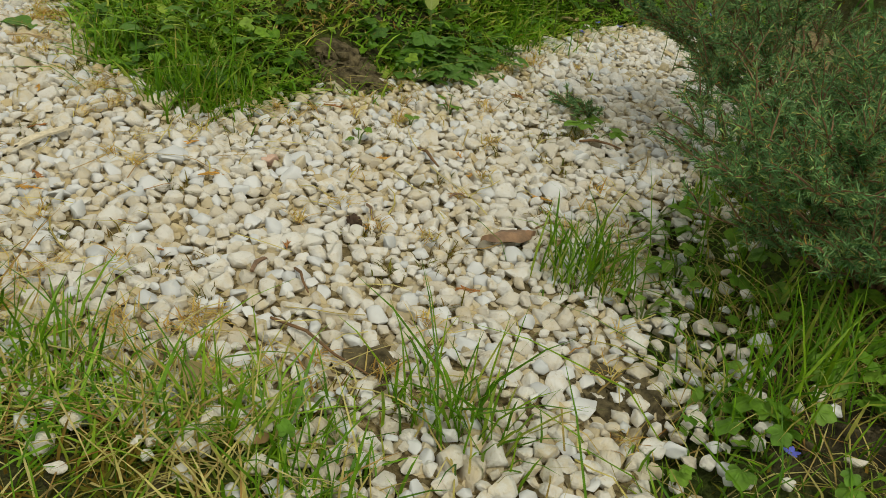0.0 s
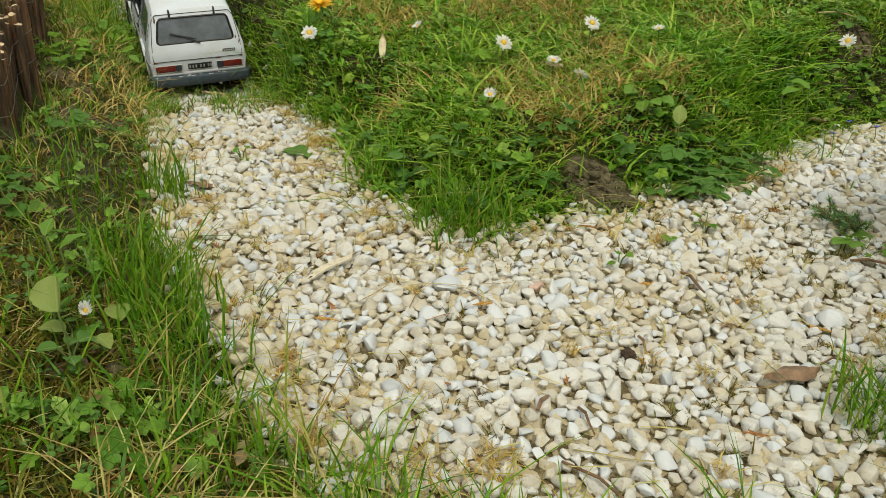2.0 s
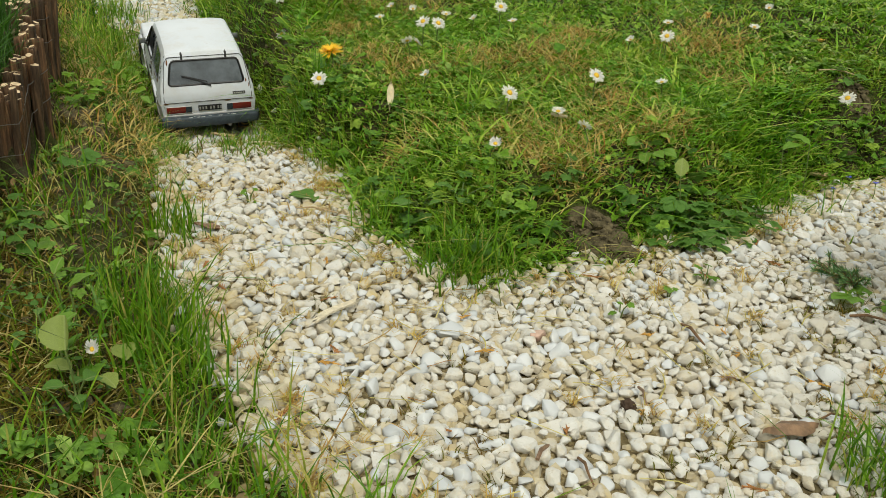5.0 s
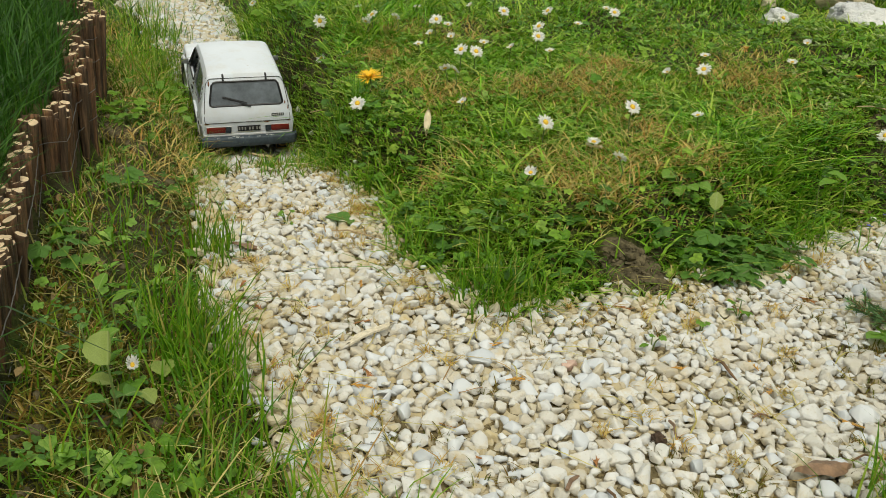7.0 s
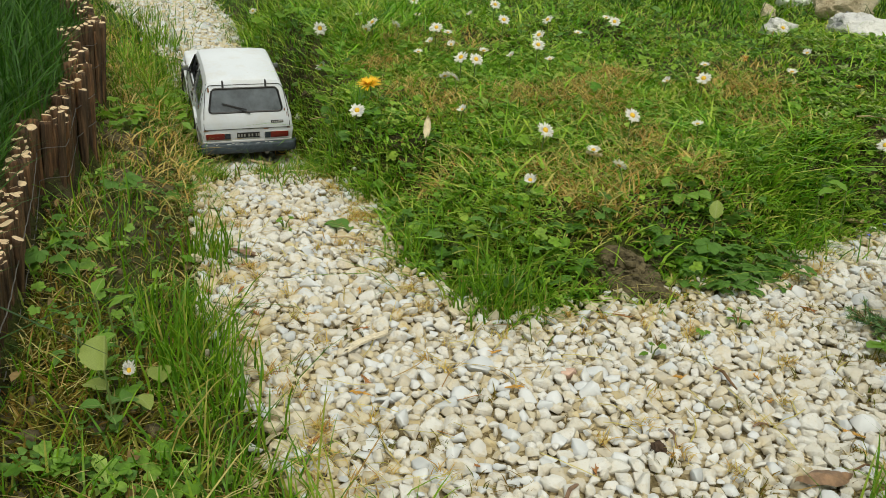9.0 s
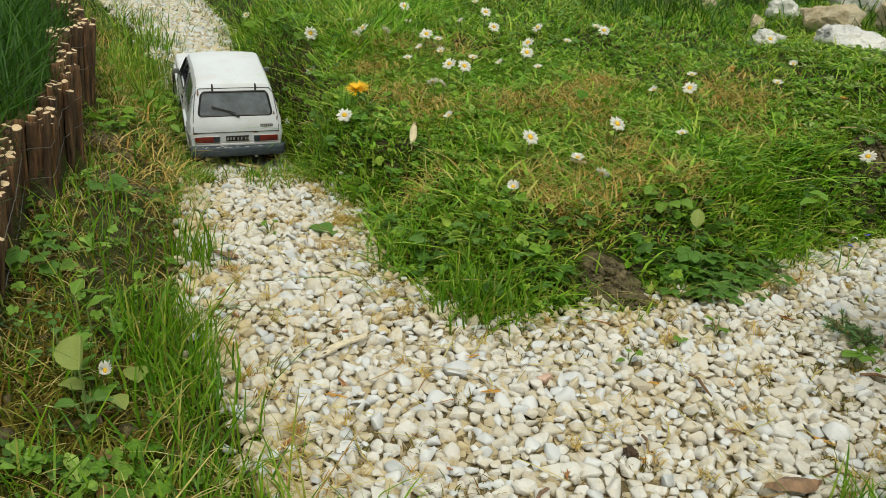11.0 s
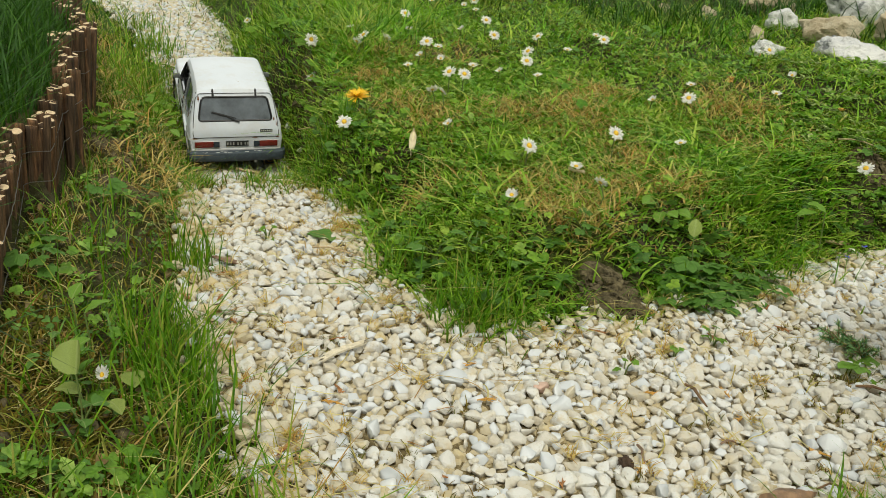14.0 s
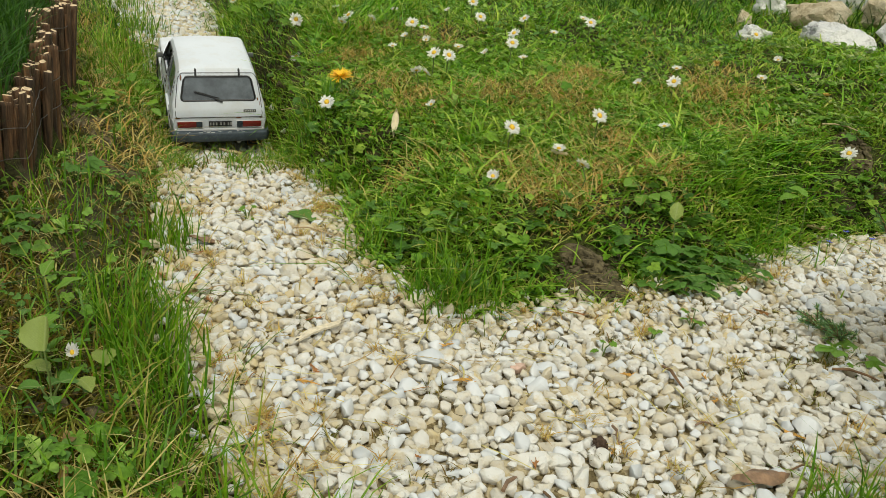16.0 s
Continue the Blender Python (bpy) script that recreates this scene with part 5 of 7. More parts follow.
    for s in (1, -1):
        q = part("flank_badge", box(-4.6, s * (flank(8.1) + 0.03), 7.95, 2.1, 0.1, 0.6, 0.03), M_BLACK, root, "small dark side badge reading 4x4")
        cu = bpy.data.curves.new("lettering", "FONT")
        cu.body, cu.size, cu.extrude, cu.align_x, cu.align_y = "4x4", 0.0075, 0.0002, "CENTER", "CENTER"
        tmp = new("lettering", cu)
        bpy.context.view_layer.update()
        me = bpy.data.meshes.new_from_object(tmp.evaluated_get(bpy.context.evaluated_depsgraph_get()))
        bpy.data.objects.remove(tmp)
        t = link_mesh("lettering", me, M_PALE, q)
        t.matrix_basis = Matrix.Translation((-4.6 * CM, s * (flank(8.1) + 0.10) * CM, 7.95 * CM)) @ Matrix.Rotation(radians(180 if s > 0 else 0), 4, "Z") @ Matrix.Rotation(radians(90), 4, "X")
    # bumpers with wrapped ends
    for x, f, nm in ((-8.75, -1, "rear_bumper"), (29.8, 1, "front_bumper")):
        pro = rounded([(-0.55, 4.75), (0.6, 4.75), (0.75, 5.6), (0.6, 6.45), (-0.55, 6.45)], 0.25, 3)
        bm = bmesh.new()
        prev = None
        for y, back, k in ((-8.35, 1.9, 0.8), (-8.3, 0.9, 0.95), (-7.9, 0.25, 1), (-6.5, 0, 1), (0, -0.12, 1), (6.5, 0, 1), (7.9, 0.25, 1), (8.3, 0.9, 0.95), (8.35, 1.9, 0.8)):
            ring = [bm.verts.new(((x + f * (a * k - back)) * CM, y * CM, (5.6 + (b - 5.6) * k) * CM)) for a, b in pro]
            if prev:
                bridge(bm, prev, ring)
            else:
                bm.faces.new(ring)
            prev = ring
        bm.faces.new(prev[::-1])
        bmesh.ops.recalc_face_normals(bm, faces=bm.faces)
        bp = part(nm, bm, M_PLASTIC, root, "scuffed blue-grey plastic bumper", 35)
        for k in range(14):
            y = rng.uniform(-7.6, 7.6)
            part("scuff", box(x + f * (0.35 + rng.uniform(-0.3, 0.2)), y, 6.46, rng.uniform(0.05, 0.14), rng.uniform(0.15, 0.7), 0.05, 0), M_PALE, bp)
    part("bumper_valance", box(-7.9, 0, 6.35, 0.5, 15.0, 0.5, 0.1), M_PAINT, root)
    # wheels, flaps, running gear
    for x, steer in ((0, 0), (22, 8)):
        for s in (1, -1):
            wheel(root, x, s, steer)
            fl = part("mud_flap", box(x - 4.9, s * 6.4, 3.1, 0.14, 2.7, 2.9, 0.05), M_BLACK, root, "black mud flap with tan emblem")
            part("flap_edge", loop_bm([(x - 5.0, s * 6.4 + a, b) for a, b in rounded([(-1.2, 1.8), (1.2, 1.8), (1.2, 4.1), (-1.2, 4.1)], 0.3, 3)], 0.08), M_GOLD, fl)
            part("emblem", loop_bm([(x - 5.0, s * 6.4 + 0.7 * math.cos(a), 2.75 + 0.45 * math.sin(a)) for a in np.linspace(0, 5.8, 12)], 0.13), M_GOLD, fl)
    part("chassis", box(10.5, 0, 4.6, 34.0, 9.6, 1.3, 0.3), M_BLACK, root)
    for x in (0, 22):
        part("axle", line_bm([(x, -6.0, 4.15), (x, -0.8, 4.1), (x, 0.8, 4.1), (x, 6.0, 4.15)], 0.55, 8), M_BLACK, root)
    part("exhaust", line_bm([(-2, -3.2, 4.0), (-8.4, -3.2, 4.2)], 0.3, 8), M_STEEL, root)
    # grille end
    part("grille", box(29.15, 0, 7.4, 0.3, 10.2, 2.2, 0.1), M_BLACK, root)
    for s in (1, -1):
        part("headlight", box(29.2, s * 5.6, 7.6, 0.35, 2.2, 2.0, 0.5), M_STEEL, root)
    for k in range(8):
        part("bonnet_slot", box(17.9, 2.0 + 0.42 * k, 10.82, 1.2, 0.14, 0.05, 0), M_SEAM, root)
    part("scuttle_trim", line_bm([(16.3, -6.9, 10.75), (16.5, 0, 11.02), (16.3, 6.9, 10.75)], 0.14), M_BLACK, root)
    # cabin
    part("floor_pan", box(4.0, 0, 5.9, 18.0, 13.5, 0.4, 0.1), M_BLACK, root)
    part("dashboard", box(14.5, 0, 9.9, 1.6, 13.2, 1.8, 0.4), M_BLACK, root)
    ws = bmesh.new()
    tube(ws, [((12.3 + 0.5 * math.sin(a)) * CM, (3.4 + 1.7 * math.cos(a)) * CM, (10.8 + 1.7 * math.sin(a)) * CM) for a in np.linspace(0, 6.283, 20)], 0.16 * CM, 6)
    part("steering_wheel", ws, M_BLACK, root)
    for y in (3.4, -3.4):
        st = part("seat", box(6.6, y, 7.4, 4.4, 4.4, 1.6, 0.5), M_GREY, root)
        part("backrest", box(4.4, y, 10.2, 1.3, 4.2, 5.0, 0.5), M_GREY, st)
    for s in (1,):
        rust = [(side_place(s, 0.045), splodge((-3.55, 11.2), 0.5, 0.4, rng)), (side_place(s, 0.045), splodge((-2.9, 13.6), 0.18, 0.8, rng)), (side_place(s, 0.045), splodge((5.7, 10.6), 0.7, 0.22, rng)),
                (side_place(s, 0.045), splodge((5.6, 8.9), 0.5, 0.2, rng)), (side_place(s, 0.045), splodge((0.5, 10.65), 1.2, 0.1, rng))]
    rust += [(hatch_place(0.03), splodge((6.05, 14.75), 0.16, 0.5, rng)), (hatch_place(0.03), splodge((-6.5, 11.5), 0.18, 0.3, rng)), (hatch_place(0.03), splodge((-6.9, 10.8), 0.07, 0.4, rng)),
             (hatch_place(0.05), splodge((-3.2, 8.55), 0.55, 0.2, rng)), (hatch_place(0.05), splodge((7.0, 8.6), 0.55, 0.16, rng)), (hatch_place(0.05), splodge((-7.0, 8.6), 0.35, 0.14, rng))]
    for place, poly in rust:
        part("rust_patch", pane_bm(poly, place, 0.05), M_RUST, root, "flaking orange rust")
    root.matrix_basis = CAR_POSE
    # the driver doll is a loose plain figure on the seat
    bm = bmesh.new()
    bmesh.ops.create_icosphere(bm, subdivisions=2, radius=1.0, matrix=Matrix.Translation((5.9 * CM, 3.4 * CM, 10.1 * CM)) @ Matrix.Diagonal((1.0 * CM, 1.7 * CM, 2.1 * CM, 1)))
    tube(bm, [(6.2 * CM, 5.0 * CM, 11.2 * CM), (8.6 * CM, 6.0 * CM, 10.4 * CM), (11.6 * CM, 5.2 * CM, 11.0 * CM)], 0.5 * CM, 8)
    doll = part("driver_doll", bm, M_DOLL, None)
    doll.matrix_basis = CAR_POSE
    tagged(doll, "plain dark toy figure sitting at the wheel", "toy figure")


build_car()


# ---- leaves and weeds ----
FRESH = [(0.0, (0.10, 0.25, 0.018)), (1.0, (0.22, 0.40, 0.05))]
DEEP = [(0.0, (0.075, 0.18, 0.028)), (0.6, (0.12, 0.265, 0.045)), (1.0, (0.19, 0.36, 0.07))]
M_LEAF = mat_leaf("fresh_leaf", FRESH, 0.5, 0.35, spec=0.35)
M_DEEP = mat_leaf("deep_green_leaf", DEEP, 0.5, 0.35, spec=0.3)
M_LEAF_V = mat_leaf("fresh_veined_leaf", FRESH, 0.5, 0.35, True, spec=0.35)
M_DEEP_V = mat_leaf("deep_green_veined_leaf", DEEP, 0.5, 0.35, True, spec=0.3)
M_YELLOW_LEAF = mat_leaf("yellow_green_leaf", [(0.0, (0.26, 0.35, 0.08)), (1.0, (0.32, 0.40, 0.10))], 0.55, 0.3, True, spec=0.3)
M_STALK = mat_plain("green_stalk", (0.12, 0.17, 0.04), 0.55, 0, 0.25, 80.0, 0.0)


def leaf_shape(kind, n=10):
    """A unit leaf from its foot along +x, folded along the midrib and drooping: verts, tris."""
    if kind == "trefoil":
        v, t = [], []
        for a in (-2.1, 0.0, 2.1):
            b = len(v)
            c, s = math.cos(a), math.sin(a)
            for x, y, z in ((0.04, 0, 0), (0.30, 0.24, 0.05), (0.52, 0.20, 0.03), (0.48, 0.0, -0.03), (0.52, -0.20, 0.03), (0.30, -0.24, 0.05)):
                v.append((x * c - y * s, x * s + y * c, z))
            t += [(b, b + 3, b + 1), (b + 1, b + 3, b + 2), (b, b + 5, b + 3), (b + 5, b + 4, b + 3)]
        return np.array(v), np.array(t)
    if kind == "cut":
        # five broad lobes with blunt teeth
        v, t = [(0.0, 0.0, 0.0)], []
        for a, l in ((-1.75, 0.42), (-0.85, 0.60), (0.0, 0.74), (0.85, 0.60), (1.75, 0.42)):
            b = len(v)
            c, s = math.cos(a), math.sin(a)
            for x, y, z in ((0.28, -0.19, 0.03), (0.60, -0.37, 0.0), (0.84, -0.26, 0.01), (1.0, 0.0, -0.06), (0.84, 0.26, 0.01), (0.60, 0.37, 0.0), (0.28, 0.19, 0.03), (0.55, 0.0, -0.05)):
                x, y = x * l, y * l
                v.append((x * c - y * s, x * s + y * c, z - 0.12 * x * x))
            t += [(0, b, b + 7), (0, b + 7, b + 6), (b, b + 1, b + 7), (b + 1, b + 2, b + 7), (b + 2, b + 3, b + 7), (b + 3, b + 4, b + 7), (b + 4, b + 5, b + 7), (b + 5, b + 6, b + 7)]
        return np.array(v), np.array(t)
    v, t = [], []
    for i in range(n + 1):
        u = i / n
        if kind == "dock":
            w = 0.35 * math.sin(math.pi * u ** 0.85) ** 0.7 * (1 + 0.06 * math.sin(25 * u))
        elif kind == "long":
            w = 0.17 * math.sin(math.pi * u ** 1.5) ** 0.8 + 0.02
        elif kind == "spoon":
            w = 0.05 + 0.17 * max(0.0, math.sin(math.pi * min(1.0, max(0.0, (u - 0.28) / 0.74)))) ** 0.8 * (1 - (u > 0.99))
        elif kind == "half":
            w = 0.46 * math.sin(math.pi * (0.04 + 0.93 * u)) ** 0.55 * (1 + 0.03 * math.sin(31 * u))
        elif kind == "round":
            w = 0.42 * math.sin(math.pi * (0.03 + 0.97 * u)) ** 0.6
        else:  # oval with a blunt point
            w = 0.29 * math.sin(math.pi * u ** 0.9) ** 0.8 * (1 + 0.05 * math.sin(17 * u))
        w = max(w, 0.012)
        mid = -0.30 * (u - 0.35) ** 2
        if kind == "half":
            # folded along the midrib: the one half stands out, the other is seen on edge
            v += [(u, -0.16 * w, -0.34 * w), (u, -0.10 * w, -0.16 * w), (u, 0.0, 0.0), (u, w * 0.75, 0.03), (u, 1.5 * w, 0.05 * math.sin(9 * u))]
        else:
            v += [(u, -w, mid + 0.35 * w + 0.03 * math.sin(11 * u)), (u, -w * 0.5, mid + 0.13 * w), (u, 0.0, mid), (u, w * 0.5, mid + 0.13 * w), (u, w, mid + 0.35 * w + 0.03 * math.cos(13 * u))]
        if i:
            b = 5 * (i - 1)
            for k in range(4):
                t += [(b + k, b + k + 1, b + k + 6), (b + k, b + k + 6, b + k + 5)]
    return np.array(v), np.array(t)


def leaf_mats(px, py, pz, size, tilt, rng):
    n = len(px)
    m = np.zeros((n, 3, 4))
    m[:, :, :3] = turn_mats(n, rng, tilt) * size[:, None, None]
    m[:, 0, 3], m[:, 1, 3], m[:, 2, 3] = px, py, pz
    return m


def build_lawn_leaves():
    rng = np.random.default_rng(31)
    for name, kind, n, box, size, mat, dist, cut in (
            ("clover_leaves", "trefoil", 24000, (-0.9, 0.5, 0.8, 1.6), 0.0075, M_WEED, 9, 0.8), ("small_weeds", "oval", 12000, (-1.0, 0.6, 0.8, 1.9), 0.0095, M_WEED, 9, 0.8), ("lawn_weeds", "cut", 4500, (-0.9, 0.5, 0.85, 1.7), 0.011, M_WEED, 9, 0.8),
            # far_weeds take the darker leaf colour to stand in for shade from trees
            ("far_weeds", "oval", 6000, (-1.2, 0.8, 1.7, 2.9), 0.013, M_DEEP, 9, 0.7), ("bank_leaves", "cut", 5600, (-1.1, 0.28, 0.8, 1.85), 0.0145, M_DEEP, 0.095, 0.85),
            ("verge_weeds", "cut", 2600, (-1.25, -0.05, 0.25, 1.7), 0.012, M_LEAF, 9, 0.6), ("verge_clover", "trefoil", 5000, (-1.0, -0.05, 0.25, 1.2), 0.009, M_DEEP, 9, 0.8),
            ("shade_weeds", "cut", 2400, (0.05, 0.7, 0.25, 1.05), 0.012, M_LEAF, 9, 0.7),
            ("leaf_litter", "oval", 900, (-1.0, 0.05, 0.25, 1.25), 0.0105, M_LITTER, 9, 0.6)):
        px, py = sow(n, *box, rng)
        d, side = bed_distance(px, py)
        bl = behind_logs(px, py)
        patch = np.clip(0.5 + 0.8 * wob(px, py, 13.0, len(name) * 0.7), 0, 1)
        ok = (d > 0.008) & (d < dist) & ~bare(px, py) & np.isin(side, {"verge_weeds": [1], "verge_clover": [1], "leaf_litter": [1, 2], "shade_weeds": [2, 3]}.get(name, [0])) & (rng.uniform(0, 1, n) < (1 - cut) + cut * patch)
        if name in ("verge_weeds", "verge_clover", "leaf_litter"):
            ok &= (bl < -0.015) & (rng.uniform(0, 1, n) < 0.15 + 0.85 * patch)
        ok &= rng.uniform(0, 1, n) > 0.75 * spots(px, py, STRAW)
        px, py = px[ok], py[ok]
        s = size * rng.lognormal(0, 0.3, len(px))
        pz = ground_z(px, py) + rng.uniform(0.004, 0.016, len(px)) + (0.012 * rng.uniform(0, 1, len(px)) if kind == "cut" else 0)
        v, t = leaf_shape(kind, 3)
        v, t = scatter(v, t, leaf_mats(px, py, pz, s, 0.38, rng))
        ob = link_mesh(name, np_mesh(name, v, t, []), mat)
        tagged(ob, {"clover_leaves": "tiny round clover leaves spread through the lawn", "small_weeds": "small oval weed leaves among the lawn grass", "far_weeds": "broad weed leaves in the far lawn, coloured darker for tree shade",
                    "bank_leaves": "deep green lobed buttercup leaves on the bank", "verge_weeds": "fresh green weed leaves on the verge", "verge_clover": "dark clover leaves low on the verge", "lawn_weeds": "cut-leaved weeds spread through the lawn", "shade_weeds": "leafy green weeds under the shrub", "leaf_litter": "dry brown leaf litter lying on the verge"}[name], "weeds", kind="stuff")


def build_rosettes():
    """Flat rosettes of daisy and plantain leaves through the lawn."""
    rng = np.random.default_rng(77)
    for name, n, box, size, mat, label in (("daisy_leaves", 620, (-0.95, 0.45, 0.92, 2.1), 0.014, M_SPOON, "spoon-shaped daisy leaves flat in the lawn"),
                                           ("pale_rosettes", 75, (0.06, 0.42, 1.42, 1.88), 0.015, M_PALE_LEAF, "pale grey-green rosettes before the rocks"),
                                           ("verge_rosettes", 90, (-0.75, -0.15, 0.36, 1.05), 0.016, M_SPOON, "low round-tipped leaves on the verge")):
        cx, cy = sow(n, *box, rng)
        d, side = bed_distance(cx, cy)
        ok = (d > 0.02) & ~bare(cx, cy) & (spots(cx, cy, STRAW) < 0.6) & (side == (1 if name == "verge_rosettes" else 0))
        ok &= (side == 0) | (behind_logs(cx, cy) < -0.02)
        cx, cy = cx[ok], cy[ok]
        k = 7
        a = np.arange(k)[None] * (2 * math.pi / k) + rng.uniform(0, 6.283, (len(cx), 1)) + rng.normal(0, 0.3, (len(cx), k))
        s = size * rng.lognormal(0, 0.25, (len(cx), 1)) * rng.uniform(0.6, 1.15, (len(cx), k))
        up = rng.uniform(0.05, 0.75, (len(cx), k))
        ca, sa, cu, su, o = np.cos(a), np.sin(a), np.cos(up), np.sin(up), np.zeros(a.shape)
        rot = np.stack([np.stack([ca * cu, -sa, -ca * su], -1), np.stack([sa * cu, ca, -sa * su], -1), np.stack([su, o, cu], -1)], -2) * s[..., None, None]
        m = np.zeros((a.size, 3, 4))
        m[:, :, :3] = rot.reshape(-1, 3, 3)
        m[:, 0, 3], m[:, 1, 3] = np.repeat(cx, k), np.repeat(cy, k)
        m[:, 2, 3] = np.repeat(ground_z(cx, cy), k) + 0.009
        v, t = leaf_shape("spoon", 4)
        v, t = scatter(v, t, m)
        tagged(link_mesh(name, np_mesh(name, v, t, []), mat), label, "weeds", kind="stuff")


def leaf_mesh(name, kind, mat, n=10):
    v, t = leaf_shape(kind, n)
    me = np_mesh(name, v, t, [])
    me.materials.append(mat)
    return me


def weed(x, y, count, size, kind, mat, label, rng, rise=0.02, spread=0.02):
    """One rosette: leaves on stalks round a foot."""
    z = float(ground_z(np.array([x]), np.array([y]))[0])
    root = new("weed")
    root.location = (x, y, z)
    tagged(root, label, "weed", "weeds by the path")
    shared = leaf_mesh("leaf", kind, mat, 8)
    for i in range(count):
        a = 2 * math.pi * i / count + rng.uniform(-0.5, 0.5)
        r, h = spread * rng.uniform(0.4, 1.2), rise * rng.uniform(0.4, 1.2)
        foot = Vector((r * math.cos(a), r * math.sin(a), h))
        bm = bmesh.new()
        tube(bm, [(0, 0, -0.002), (foot.x * 0.4, foot.y * 0.4, h * 0.7), tuple(foot)], [0.0009, 0.0008, 0.0006], 4)
        part("stalk", bm, M_STALK, root)
        lf = new("leaf", shared)
        lf.parent = root
        s = size * rng.uniform(0.7, 1.25)
        lf.matrix_basis = Matrix.Translation(foot) @ Matrix.Rotation(a + rng.uniform(-0.5, 0.5), 4, "Z") @ Matrix.Rotation(rng.uniform(-0.25, 0.45), 4, "Y") @ Matrix.Rotation(rng.uniform(-0.4, 0.4), 4, "X") @ Matrix.Diagonal((s, s, s, 1))
    return root


def tuft(x, y, count, height, lean, spread, label, seed):
    """One tuft of grass as a single mesh."""
    rng = np.random.default_rng(seed)
    px = x + rng.normal(0, spread, count)
    py = y + rng.normal(0, spread, count)
    v, t, q = blades(px, py, 0.8 * height * rng.lognormal(0, 0.3, count), rng.uniform(0.0009, 0.0022, count), rng.uniform(0.1, lean, count), rng)
    z = float(ground_z(np.array([x]), np.array([y]))[0])
    ob = link_mesh("grass_tuft", np_mesh("grass_tuft", v - (x, y, z), t, q), M_GRASS if "yellow" in label else M_GRASS_TALL)
    ob.location = (x, y, z)
    return tagged(ob, label, "grass tuft", kind="stuff")


M_LITTER = mat_leaf("leaf_litter", [(0.0, (0.20, 0.12, 0.05)), (0.4, (0.36, 0.26, 0.12)), (0.7, (0.12, 0.07, 0.03)), (1.0, (0.46, 0.38, 0.20))], 0.75, 0.15, spec=0.2)
M_SPOON = mat_leaf("daisy_leaf", [(0.0, (0.15, 0.32, 0.04)), (0.6, (0.25, 0.45, 0.07)), (1.0, (0.38, 0.54, 0.12))], 0.5, 0.35, spec=0.35)
M_PALE_LEAF = mat_leaf("pale_rosette_leaf", [(0.0, (0.30, 0.42, 0.14)), (1.0, (0.44, 0.53, 0.21))], 0.6, 0.35, spec=0.3)
build_lawn_leaves()
build_rosettes()
WR = random.Random(17)
WEEDS_BANK = [
    (0.03, 0.985, 9, 0.022, "cut", M_DEEP, "dark green cranesbill weed at the bank's foot"), (0.06, 1.02, 9, 0.024, "cut", M_DEEP, "dark green cranesbill weed at the bank's foot"),
    (0.055, 0.985, 8, 0.021, "cut", M_DEEP, "dark green cranesbill weed at the bank's foot"),
    (0.105, 1.06, 8, 0.022, "cut", M_DEEP, "dark green cranesbill weed at the bank's foot"), (-0.085, 0.985, 6, 0.017, "cut", M_DEEP, "dark green cranesbill weed at the bank's foot"),
    (0.03, 1.015, 8, 0.022, "cut", M_DEEP, "dark green cranesbill weed at the bank's foot"), (0.025, 1.048, 9, 0.026, "cut", M_DEEP, "dark green cranesbill weed at the bank's foot"),
    (0.07, 1.066, 9, 0.027, "cut", M_DEEP, "dark green cranesbill weed at the bank's foot"), (0.0, 1.01, 7, 0.021, "cut", M_DEEP, "dark green cranesbill weed at the bank's foot"),
    (0.10, 1.10, 7, 0.024, "cut", M_DEEP, "dark green cranesbill weed at the bank's foot"), (0.09, 1.01, 3, 0.025, "cut", M_DEEP, "cranesbill weed hanging over the gravel"),
    (-0.222, 0.90, 9, 0.021, "oval", M_DEEP_V, "leafy dark weed on the bank's edge"), (-0.18, 0.90, 8, 0.020, "oval", M_DEEP_V, "leafy dark weed on the bank's edge"),
    (-0.02, 1.08, 8, 0.018, "round", M_LEAF_V, "bushy fresh green weed on the bank"), (-0.30, 0.97, 8, 0.018, "cut", M_DEEP, "lobed green weed on the bank"),
    (0.213, 0.91, 4, 0.027, "cut", M_LEAF, "lobed green weed growing through the gravel"), (0.235, 0.60, 7, 0.012, "oval", M_LEAF_V, "broad-leaved fresh green weed beside the shrub"),
]
